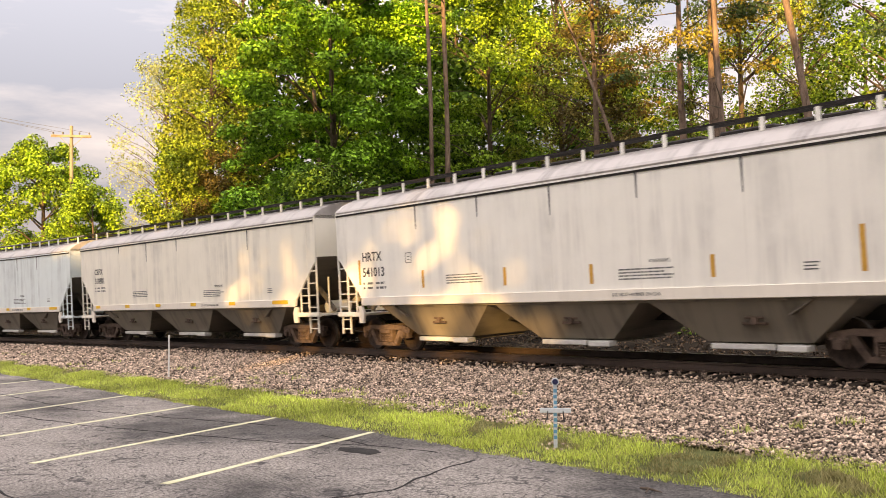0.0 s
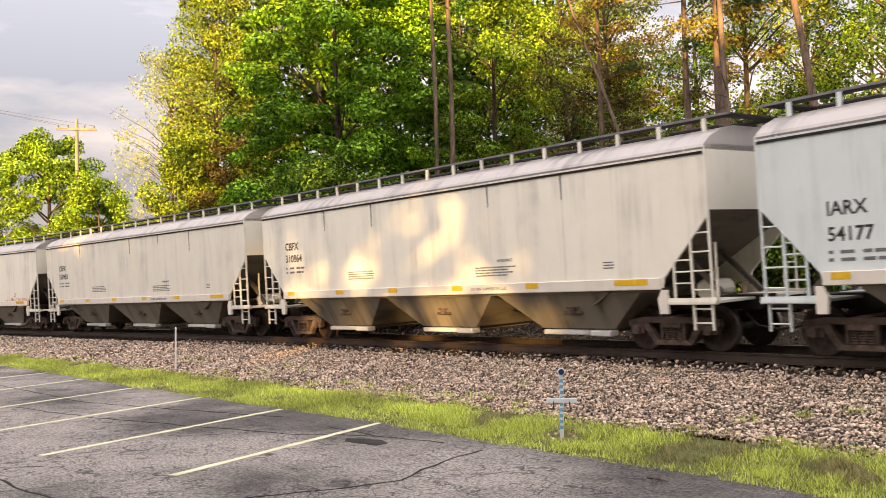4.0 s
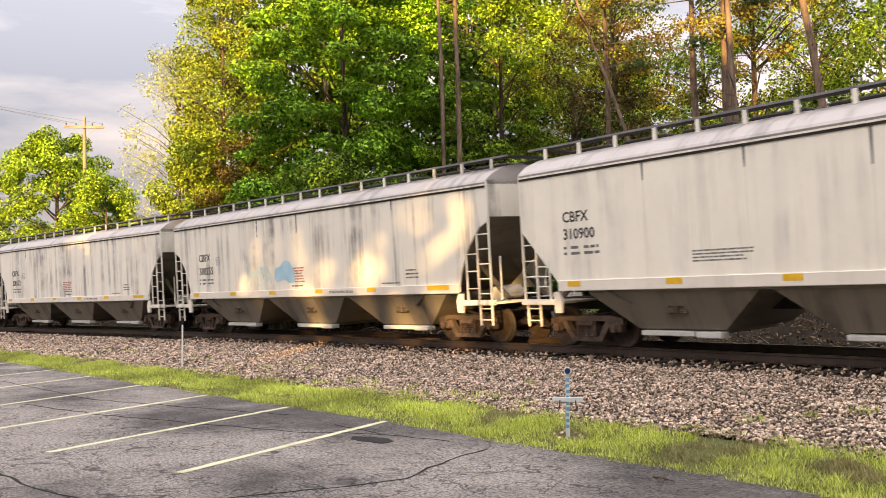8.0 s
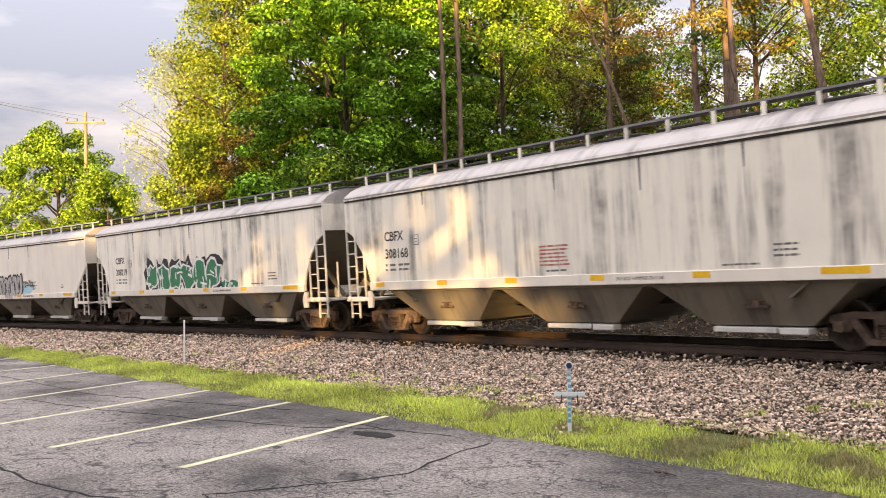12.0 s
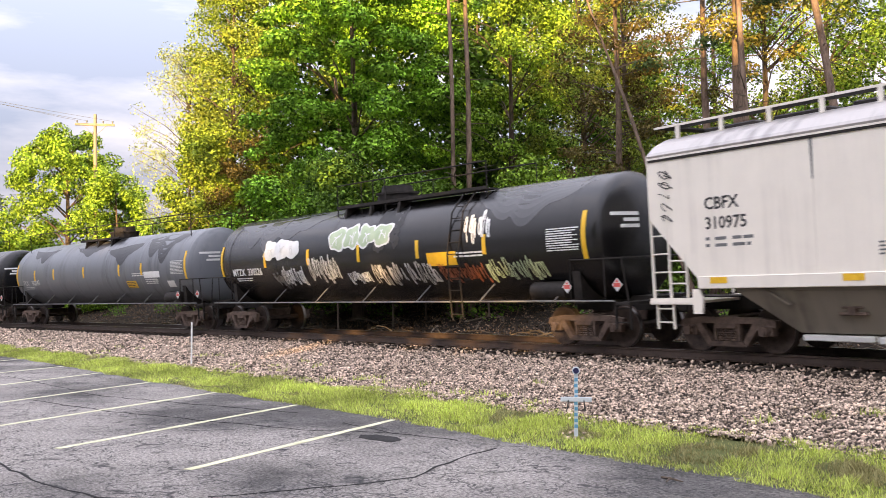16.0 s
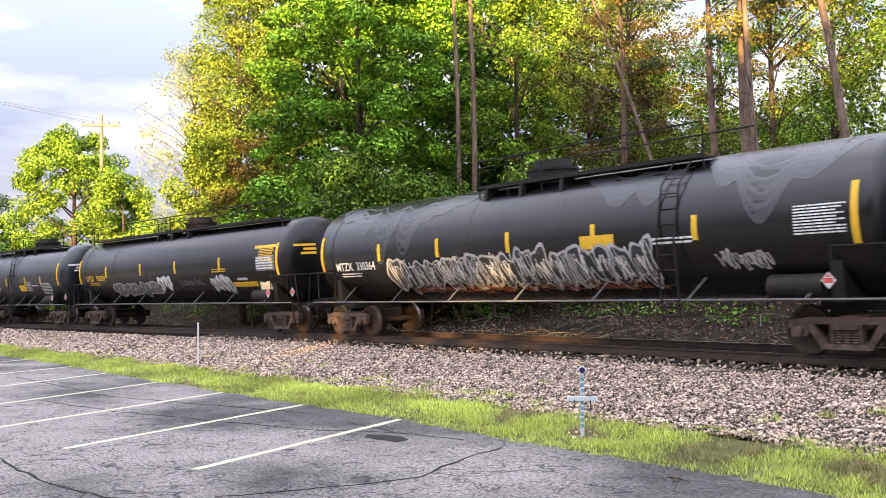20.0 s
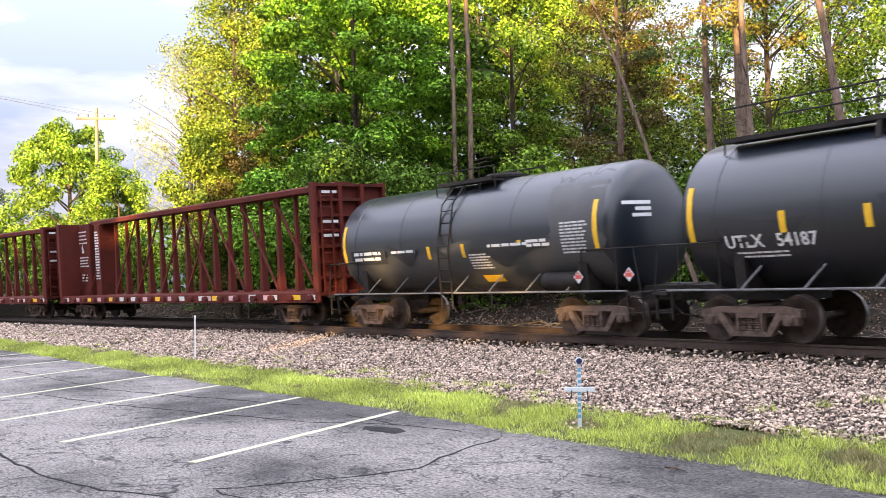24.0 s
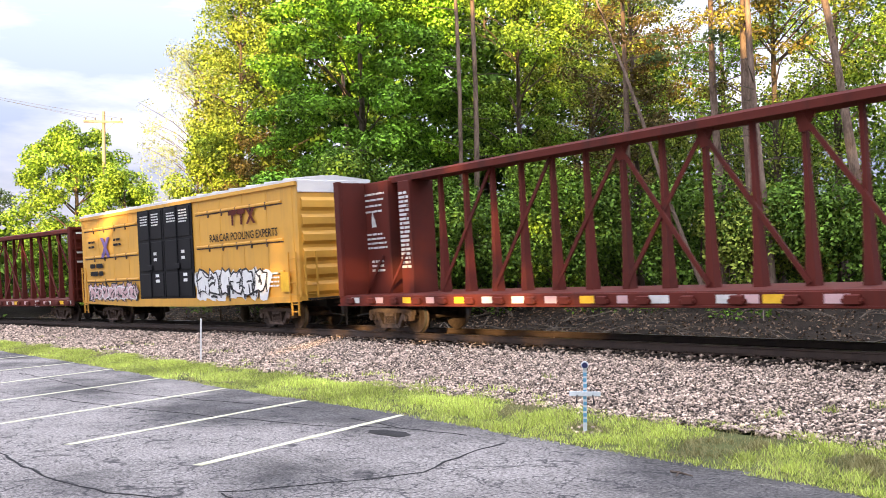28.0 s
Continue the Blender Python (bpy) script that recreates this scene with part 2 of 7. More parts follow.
M = {
    "asphalt": surface("asphalt", (0.041, 0.0387, 0.0368), (0.132, 0.1235, 0.118), 0.85, 0, 0.5, 95, 0.9, spread=(0.40, 0.58), spec=0.25),
    "stripe": surface("stripe_paint", (0.36, 0.35, 0.20), (0.66, 0.65, 0.46), 0.7, 0, 3, 60, 0.1),
    # dark soil, lowered further to carry the canopy's shade
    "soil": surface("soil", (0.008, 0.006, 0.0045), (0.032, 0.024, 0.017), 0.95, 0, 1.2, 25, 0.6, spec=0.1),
    "turf": surface("turf", (0.035, 0.042, 0.014), (0.13, 0.14, 0.05), 0.95, 0, 1.0, 30, 0.6, spec=0.1),
    # near black: shade between stones and under cars put into the bed
    "ballast": surface("ballast_shade_bed", (0.010, 0.0075, 0.006), (0.05, 0.037, 0.031), 0.95, 0, 6, 40, 1.0, spec=0.1),
    "stone": surface("ballast_stone", (0.11, 0.080, 0.060), (0.70, 0.54, 0.42), 0.9, 0, 5, 30, 0.5, vary=0.9, spec=0.15),
    "rail": surface("rail_steel", (0.035, 0.022, 0.017), (0.08, 0.052, 0.038), 0.6, 0.3, 3, 40, 0.2),
    "railtop": surface("rail_head", (0.32, 0.30, 0.28), (0.5, 0.48, 0.46), 0.28, 0.9, 3, 40, 0.05),
    "tie": surface("tie_wood", (0.018, 0.014, 0.011), (0.055, 0.043, 0.034), 0.9, 0, 3, 30, 0.5, stretch=(1, 0.2, 1), vary=0.2, spec=0.1),
    "steel": surface("dark_steel", (0.010, 0.009, 0.008), (0.035, 0.029, 0.025), 0.7, 0.2, 5, 50, 0.3, vary=0.2, spec=0.3),
    "rusty": surface("rusty_casting", (0.045, 0.031, 0.025), (0.16, 0.112, 0.088), 0.8, 0.1, 6, 50, 0.4, vary=0.25, spec=0.25),
    "wheel": surface("wheel_steel", (0.025, 0.017, 0.014), (0.085, 0.06, 0.048), 0.65, 0.3, 6, 50, 0.2, spec=0.25),
    "wheelrim": surface("wheel_tread", (0.12, 0.11, 0.10), (0.22, 0.21, 0.20), 0.45, 0.7, 6, 50, 0.05),
    "bark": surface("bark", (0.06, 0.045, 0.035), (0.17, 0.13, 0.10), 0.95, 0, 3, 18, 0.9, stretch=(1, 1, 0.25), spec=0.1),
    "pinebark": surface("pine_bark", (0.08, 0.056, 0.042), (0.31, 0.22, 0.165), 0.95, 0, 4, 22, 1.0, stretch=(1, 1, 0.3), spec=0.1),
    "polewood": surface("pole_wood", (0.20, 0.155, 0.11), (0.40, 0.33, 0.25), 0.9, 0, 2, 30, 0.4, stretch=(1, 1, 0.2), spec=0.15),
    "leaf_maple": leaf("maple_leaves", (0.030, 0.085, 0.009), (0.36, 0.68, 0.07)),
    "leaf_yellow": leaf("spring_leaves", (0.06, 0.105, 0.012), (0.41, 0.55, 0.075)),
    "leaf_olive": leaf("olive_leaves", (0.045, 0.07, 0.012), (0.43, 0.52, 0.08)),
    "needle_brown": leaf("brown_green_needles", (0.05, 0.042, 0.014), (0.20, 0.155, 0.045)),
    "leaf_mid": leaf("fresh_leaves", (0.035, 0.08, 0.009), (0.38, 0.60, 0.07)),
    "leaf_pale": leaf("pale_leaves", (0.24, 0.31, 0.12), (0.44, 0.50, 0.22)),
    # yellow-olive needles: the low sun's gold put into their colour
    "leaf_sun_gold": leaf("sun_gold_needles", (0.09, 0.08, 0.018), (0.36, 0.31, 0.06)),
    "leaf_deep": leaf("deep_leaves", (0.015, 0.04, 0.006), (0.19, 0.34, 0.045)),
    "needle": leaf("needles", (0.03, 0.065, 0.025), (0.08, 0.13, 0.05), 0.3, 0.15),
    "grass": leaf("grass_blades", (0.24, 0.31, 0.05), (0.72, 0.80, 0.20), 0.4, 0.4),
    "hop_tan": streaked("tan_paint", (0.85, 0.81, 0.70), (0.26, 0.25, 0.23), 0.36),
    "hop_grey": streaked("grey_paint", (0.84, 0.80, 0.70), (0.12, 0.115, 0.11), 0.85),
    "hop_white": streaked("stained_white_paint", (0.85, 0.83, 0.76), (0.40, 0.39, 0.37), 0.4),
    "hop_blue": streaked("pale_blue_paint", (0.71, 0.79, 0.785), (0.22, 0.23, 0.235), 0.45),
    "hop_new": streaked("cream_paint", (0.80, 0.745, 0.655), (0.38, 0.35, 0.31), 0.25),
    # body paint under dust, darkened further for the shade below the car
    "hop_under": streaked("dusty_shade_paint", (0.205, 0.178, 0.14), (0.07, 0.06, 0.05), 0.8, 0.75),
    "hop_slope": streaked("dusty_slope_shade_paint", (0.15, 0.125, 0.095), (0.05, 0.04, 0.033), 0.8, 0.8),
    "tank_black": streaked("black_paint", (0.006, 0.006, 0.0066), (0.016, 0.015, 0.014), 0.3, 0.27, gloss=0.5),
    "tank_grey": streaked("faded_grey_paint", (0.15, 0.16, 0.174), (0.035, 0.036, 0.04), 0.7, 0.36, gloss=0.5),
    "tank_navy": streaked("dark_blue_paint", (0.010, 0.014, 0.020), (0.018, 0.018, 0.018), 0.3, 0.28, gloss=0.85),
    "car_red": streaked("oxide_red_paint", (0.112, 0.022, 0.015), (0.04, 0.017, 0.014), 0.6, 0.7, gloss=0.15),
    "galv": surface("galvanised_steel", (0.13, 0.13, 0.13), (0.26, 0.26, 0.26), 0.6, 0.3, 4, 40, 0.1),
    "box_yellow": streaked("yellow_paint", (0.66, 0.34, 0.045), (0.30, 0.17, 0.05), 0.35),
    "roof_white": streaked("white_roof_paint", (0.70, 0.70, 0.68), (0.4, 0.4, 0.38), 0.4),
    "door_black": streaked("door_paint", (0.006, 0.006, 0.0075), (0.014, 0.013, 0.014), 0.4, 0.6, gloss=0.2),
    "roof_dirty": streaked("dirty_roof_paint", (0.46, 0.43, 0.41), (0.16, 0.15, 0.14), 0.7),
    "white": surface("white_paint", (0.66, 0.66, 0.64), (0.8, 0.8, 0.78), 0.6, 0, 4, 40, 0.05),
    "cream": surface("cream_lettering", (0.5, 0.5, 0.48), (0.66, 0.66, 0.63), 0.6, 0, 4, 40, 0.0),
    "blackp": surface("black_lettering", (0.012, 0.012, 0.013), (0.03, 0.03, 0.032), 0.6, 0, 4, 40, 0.0),
    "dimbar": surface("grey_stencil", (0.10, 0.10, 0.10), (0.18, 0.18, 0.18), 0.7, 0, 4, 40, 0.0),
    "redbar": surface("red_stencil", (0.36, 0.10, 0.09), (0.45, 0.15, 0.13), 0.7, 0, 4, 40, 0.0),
    "yellow": surface("reflector_yellow", (0.70, 0.38, 0.012), (0.86, 0.52, 0.03), 0.45, 0, 8, 40, 0.0),
    "orange": surface("orange_paint", (0.60, 0.18, 0.03), (0.75, 0.25, 0.05), 0.5, 0, 8, 40, 0.0),
    "green": surface("green_spray", (0.005, 0.14, 0.065), (0.015, 0.22, 0.10), 0.5, 0, 3, 40, 0.0),
    "skyblue": surface("blue_spray", (0.30, 0.55, 0.68), (0.45, 0.68, 0.78), 0.5, 0, 3, 40, 0.0),
    "lime": surface("lime_spray", (0.32, 0.42, 0.25), (0.5, 0.58, 0.38), 0.5, 0, 3, 40, 0.0),
    "pink": surface("pink_spray", (0.5, 0.30, 0.30), (0.62, 0.42, 0.42), 0.5, 0, 3, 40, 0.0),
    "placard": surface("red_placard", (0.5, 0.06, 0.05), (0.62, 0.10, 0.08), 0.5, 0, 6, 40, 0.0),
    "crosswhite": surface("cross_white", (0.50, 0.54, 0.56), (0.70, 0.74, 0.76), 0.7, 0, 8, 40, 0.1),
    "crossblue": surface("cross_blue", (0.07, 0.27, 0.42), (0.16, 0.40, 0.55), 0.6, 0, 8, 40, 0.1),
    "tar": surface("crack_sealant", (0.010, 0.010, 0.010), (0.022, 0.022, 0.022), 0.85, 0, 6, 40, 0.1, spec=0.15),
    "wire": surface("cable", (0.12, 0.12, 0.12), (0.2, 0.2, 0.2), 0.6, 0, 6, 40, 0.0),
    "twig": surface("twig", (0.07, 0.055, 0.04), (0.16, 0.13, 0.10), 0.9, 0, 6, 40, 0.2, spec=0.1),
}

# ---- mesh helpers ----
def link(name, me, material, parent=None, label="", kind=""):
    ob = new(name, me)
    if material and not me.materials:
        me.materials.append(material)
    if parent:
        ob.parent = parent
    return tagged(ob, label, kind=kind)


def part(name, bm, material, parent=None, label="", smooth=False, kind=""):
    me = bpy.data.meshes.new(name)
    bmesh.ops.recalc_face_normals(bm, faces=bm.faces)
    bm.to_mesh(me)
    bm.free()
    if smooth:
        me.shade_smooth()
        me.set_sharp_from_angle(angle=radians(40))
    return link(name, me, material, parent, label, kind)


def thing(name, label, category, group="", kind=""):
    return tagged(new(name), label, category, group, kind)


def mesh_of(name, verts, faces):
    me = bpy.data.meshes.new(name)
    me.from_pydata(verts, [], faces)
    return me


def quads(name, v, n, smooth=False):
    """A mesh of n loose quads from an array of 4 n points, made fast."""
    me = bpy.data.meshes.new(name)
    me.vertices.add(4 * n)
    me.vertices.foreach_set("co", np.asarray(v, np.float32).ravel())
    me.loops.add(4 * n)
    me.loops.foreach_set("vertex_index", np.arange(4 * n, dtype=np.int32))
    me.polygons.add(n)
    me.polygons.foreach_set("loop_start", np.arange(0, 4 * n, 4, dtype=np.int32))
    me.polygons.foreach_set("loop_total", np.full(n, 4, np.int32))
    me.update(calc_edges=True)
    return me


def tris(name, v, idx):
    me = bpy.data.meshes.new(name)
    n = len(idx)
    me.vertices.add(len(v))
    me.vertices.foreach_set("co", np.asarray(v, np.float32).ravel())
    me.loops.add(3 * n)
    me.loops.foreach_set("vertex_index", np.asarray(idx, np.int32).ravel())
    me.polygons.add(n)
    me.polygons.foreach_set("loop_start", np.arange(0, 3 * n, 3, dtype=np.int32))
    me.polygons.foreach_set("loop_total", np.full(n, 3, np.int32))
    me.update(calc_edges=True)
    return me


def box(bm, x0, x1, y0, y1, z0, z1, bevel=0.0):
    m = Matrix.Translation(((x0 + x1) / 2, (y0 + y1) / 2, (z0 + z1) / 2)) @ Matrix.Diagonal((abs(x1 - x0), abs(y1 - y0), abs(z1 - z0), 1))
    r = bmesh.ops.create_cube(bm, size=1, matrix=m)
    if bevel:
        es = list({e for v in r["verts"] for e in v.link_edges})
        bmesh.ops.bevel(bm, geom=es, offset=bevel, segments=1, affect="EDGES")


def rod(bm, a, b, r, seg=6, r2=None):
    a, b = Vector(a), Vector(b)
    d = b - a
    m = Matrix.Translation((a + b) / 2) @ d.to_track_quat("Z", "Y").to_matrix().to_4x4()
    bmesh.ops.create_cone(bm, cap_ends=True, segments=seg, radius1=r, radius2=r if r2 is None else r2, depth=d.length, matrix=m)


def beam(bm, a, b, w, h):
    """A bar of rectangular section from a to b."""
    a, b = Vector(a), Vector(b)
    d = b - a
    m = Matrix.Translation((a + b) / 2) @ d.to_track_quat("X", "Z").to_matrix().to_4x4() @ Matrix.Diagonal((d.length, w, h, 1))
    bmesh.ops.create_cube(bm, size=1, matrix=m)


def slab(bm, outline, axis, lo, hi):
    """An outline of 2D points pushed along an axis from lo to hi: axis y takes (x, z), x takes (y, z), z takes (x, y)."""
    def at(p, d):
        return {"x": (d, p[0], p[1]), "y": (p[0], d, p[1]), "z": (p[0], p[1], d)}[axis]
    a = [bm.verts.new(at(p, lo)) for p in outline]
    b = [bm.verts.new(at(p, hi)) for p in outline]
    bm.faces.new(a)
    bm.faces.new(b[::-1])
    for i in range(len(a)):
        j = (i + 1) % len(a)
        bm.faces.new((a[j], a[i], b[i], b[j]))


def loft(bm, rings, close=True, caps=True):
    vs = [[bm.verts.new(p) for p in ring] for ring in rings]
    n = len(vs[0])
    for a, b in zip(vs, vs[1:]):
        for i in range(n if close else n - 1):
            j = (i + 1) % n
            bm.faces.new((a[i], a[j], b[j], b[i]))
    if caps and close:
        bm.faces.new(vs[0][::-1])
        bm.faces.new(vs[-1])


def tube(bm, points, radii, seg=7):
    """A tapered round limb through points."""
    rings = []
    pts = [Vector(p) for p in points]
    for i, p in enumerate(pts):
        d = (pts[min(i + 1, len(pts) - 1)] - pts[max(i - 1, 0)]).normalized()
        u = d.orthogonal().normalized() if i == 0 else (u - d * u.dot(d)).normalized()
        w = d.cross(u)
        rings.append([p + radii[i] * (u * math.cos(k * math.tau / seg) + w * math.sin(k * math.tau / seg)) for k in range(seg)])
    loft(bm, rings)


def lettering(name, text, size, material, parent, m, wide=1.0, label="", bold=0.0):
    """Words in the built-in font, as a thin mesh; m is the pose of their lower left corner."""
    cu = bpy.data.curves.new(name, "FONT")
    cu.body, cu.size, cu.extrude, cu.offset, cu.resolution_u = text, size, 0.002, bold, 2
    tmp = bpy.data.objects.new(name, cu)
    me = bpy.data.meshes.new_from_object(tmp)
    bpy.data.objects.remove(tmp)
    me.transform(Matrix.Diagonal((wide, 1, 1, 1)))
    me.transform(m)
    me.name = name
    if size < 0.3:
        return [tagged(link(name, me, material, parent, label), kind="stuff")]
    # one object for each letter
    bm = bmesh.new()
    bm.from_mesh(me)
    bmesh.ops.remove_doubles(bm, verts=bm.verts, dist=1e-5)
    left, out = set(bm.faces), []
    while left:
        grown, edge = set(), [next(f for f in bm.faces if f in left)]
        while edge:
            f = edge.pop()
            if f in left:
                left.discard(f)
                grown.add(f)
                edge += [g for e in f.edges for g in e.link_faces if g in left]
        vs = list(dict.fromkeys(v for f in bm.faces if f in grown for v in f.verts))
        at = {v: i for i, v in enumerate(vs)}
        piece = bpy.data.meshes.new("letter")
        piece.from_pydata([v.co[:] for v in vs], [], [[at[v] for v in f.verts] for f in bm.faces if f in grown])
        out.append(link("letter", piece, material, parent, label))
    bm.free()
    return out


# ---- the track's line ----
TRACK_Y, BEND, CANT, RAIL_Z = 16.573, 0.003581, radians(2.292), 0.65
BEND_FROM, BEND_TO = -100.0, 10.0


def track(s):
    """Middle of the track at s metres along it, and its heading (radians): an even bend, straight beyond it."""
    c = min(max(s, BEND_FROM), BEND_TO)
    th = c * BEND
    x, y = math.sin(th) / BEND, TRACK_Y - (1 - math.cos(th)) / BEND
    return x + (s - c) * math.cos(th), y - (s - c) * math.sin(th), -th


def beside(s, lat, z):
    """A point beside the track: lat metres from its middle towards the lot, at height z."""
    x, y, h = track(s)
    return x + lat * math.sin(h), y - lat * math.cos(h), z


def on_track(s, lat, z):
    """A point in the canted plane of the rails, z above the rails' tops."""
    c, k = math.cos(CANT), math.sin(CANT)
    return beside(s, lat * c + z * k, RAIL_Z + z * c - lat * k)


def car_pose(s, gap):
    a, b = track(s - gap / 2), track(s + gap / 2)
    return pose((a[0] + b[0]) / 2, (a[1] + b[1]) / 2, RAIL_Z, 0, 0, math.degrees(math.atan2(b[1] - a[1], b[0] - a[0]))) @ pose(0, 0, 0, math.degrees(CANT), 0, 0)


def leaf_quads(rng, centres, radii, n, size, up=0.38, flat=0.8):
    """Points of n folded leaves gathered round small boughs."""
    centres, radii = np.asarray(centres), np.asarray(radii)
    pick = rng.choice(len(centres), n, p=radii ** 2 / np.sum(radii ** 2))
    d = rng.normal(size=(n, 3))
    d /= np.linalg.norm(d, axis=1)[:, None]
    r = radii[pick] * (0.35 + 0.7 * rng.random(n) ** 0.6)
    p = centres[pick] + d * r[:, None] * np.array([1, 1, flat])
    nrm = d * 0.5 + np.array([0, 0, up]) + rng.normal(size=(n, 3)) * 0.45
    nrm /= np.linalg.norm(nrm, axis=1)[:, None]
    t = np.cross(nrm, rng.normal(size=(n, 3)))
    t /= np.linalg.norm(t, axis=1)[:, None]
    b = np.cross(nrm, t)
    s = (size * rng.uniform(0.6, 1.35, n))[:, None]
    fold = nrm * s * 0.16
    return np.stack([p - t * s * 0.5, p + b * s * 0.36 + fold, p + t * s * 0.55, p - b * s * 0.36 + fold], 1), p


# ---- ground, lot, track ----
def strip(name, rows, material, label, kind="structure", thick=0.0):
    """A sheet through rows of points, each from near to far."""
    bm = bmesh.new()
    loft(bm, rows, close=False, caps=False)
    return tagged(part(name, bm, material, None, smooth=True), label, name, kind=kind)


LOT_EDGE = [(-90, 2.6), (-60, 4.6), (-45, 5.7), (-36, 6.1), (-28.5, 6.68), (-21.6, 6.95), (-18.3, 7.22), (-15.2, 7.47), (-12.4, 7.72), (-8.6, 7.72), (-6.3, 7.95), (-5.1, 7.9), (-2, 7.9), (6, 7.8), (25, 7.6), (60, 7.0)]


def lot_edge(x):
    return float(np.interp(x, [p[0] for p in LOT_EDGE], [p[1] for p in LOT_EDGE]))


def toe(s):
    """Where the gravel begins, metres from the middle of the track."""
    return 7.0 + 0.25 * noise.noise((s * 0.35, 3.1, 0)) + 0.12 * noise.noise((s * 1.3, 7.7, 0)) - 0.9 * min(max((-30 - s) / 25, 0), 1)


def grade(s, lat):
    """Height of the ground beside the track."""
    if lat > 0:
        t = toe(s)
        shoulder = 2.2
        if lat <= shoulder:
            return 0.40 - 0.04 * lat
        if lat >= t:
            return max(0.10 - (lat - t) * 0.09, 0.012)
        u = (lat - shoulder) / (t - shoulder)
        return 0.312 + (0.10 - 0.312) * (u ** 0.8) + 0.03 * noise.noise((s * 0.5, lat * 0.8, 1.0)) * min(u, 1 - u) * 4
    d = -lat
    if d <= 2.2:
        return 0.40 + 0.04 * d
    u = min((d - 2.2) / 9.0, 1.0)
    return 0.488 - 0.35 * min((d - 2.2) / 2.2, 1) + 1.35 * u ** 1.6 + 0.10 * noise.noise((s * 0.25, d * 0.4, 4.0)) * min(d - 2.2, 1)


def build_ground():
    bm = bmesh.new()
    bmesh.ops.create_grid(bm, x_segments=2, y_segments=2, size=2400, matrix=Matrix.Translation((0, 0, -0.25)))
    tagged(part("ground", bm, M["turf"]), "wide level ground with grass and soil", "ground", kind="structure")
    # asphalt lot: a slab with a ragged edge along the grass
    bm = bmesh.new()
    xs = [x for x in np.arange(-90, 60.1, 0.5)]
    far = [(x, lot_edge(x) + 0.10 * noise.noise((x * 0.9, 0, 0)) + 0.05 * noise.noise((x * 3.7, 5, 0))) for x in xs]
    slab(bm, [(-90, -60), (60, -60)] + far[::-1], "z", -0.2, 0.0)
    lot = tagged(part("parking_lot", bm, M["asphalt"]), "grey cracked asphalt parking lot with worn areas", "parking lot", kind="structure")
    # bank between lot and track, and the far side up to the woods
    ss = [s for s in np.arange(-130, 40.1, 1.0)]
    rows = []
    for s in ss:
        x, y, h = track(s)
        last = y - lot_edge(x) - 0.02
        lats = [2.2, 3.6, 5.0, 6.2] + [6.6 + (last - 6.6) * u for u in (0, 0.25, 0.5, 0.75, 0.9)]
        rows.append([beside(s, l, grade(s, l) - (0.12 if l < toe(s) - 0.3 else 0)) for l in lats] + [beside(s, last, -0.02)])
    strip("bank", rows, M["turf"], "low grassy bank beside the gravel")
    # dark sheets below the loose stones stand in for shade in the gaps
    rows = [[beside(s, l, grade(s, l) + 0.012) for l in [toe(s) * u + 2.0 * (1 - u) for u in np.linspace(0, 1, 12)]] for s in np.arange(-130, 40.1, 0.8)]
    strip("ballast", rows, M["ballast"], "gravel bed sloping from the rails, shade of stone gaps in its colour")
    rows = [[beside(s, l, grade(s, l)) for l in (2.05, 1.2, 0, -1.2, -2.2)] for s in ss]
    strip("track_bed", rows, M["ballast"], "gravel bed between and under the rails, shade put into its colour")
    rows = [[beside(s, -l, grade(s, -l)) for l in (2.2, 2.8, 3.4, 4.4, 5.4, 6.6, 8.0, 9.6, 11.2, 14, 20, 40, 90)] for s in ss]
    strip("forest_floor", rows, M["soil"], "dark leaf-littered soil rising into the woods, canopy shade in its colour")
    return lot


def build_stripes(lot):
    ends = [((-12.38, 7.63), (-10.44, 3.71)), ((-15.19, 7.37), (-13.03, 2.9)), ((-18.29, 7.12), (-15.9, 2.55)), ((-21.59, 6.85), (-19.0, 2.4)),
            ((-25.22, 6.68), (-22.4, 2.3)), ((-28.54, 6.62), (-26.0, 2.2)), ((-33.2, 6.35), (-30.2, 2.0)), ((-37.2, 5.95), (-34.2, 1.7))]
    for (x0, y0), (x1, y1) in ends:
        bm = bmesh.new()
        a, b = Vector((x0, y0, 0)), Vector((x1, y1, 0))
        d = (b - a).normalized()
        n = Vector((-d.y, d.x, 0)) * 0.055
        k = 14
        rng = random.Random(int(x0 * 100))
        L = [a.lerp(b, i / k) + n * (1 + rng.uniform(-0.2, 0.2)) for i in range(k + 1)]
        Rr = [a.lerp(b, i / k) - n * (1 + rng.uniform(-0.2, 0.2)) for i in range(k + 1)]
        slab(bm, [(p.x, p.y) for p in L] + [(p.x, p.y) for p in Rr[::-1]], "z", 0.0005, 0.005)
        part("stripe", bm, M["stripe"], lot, "faded yellow parking stripe")


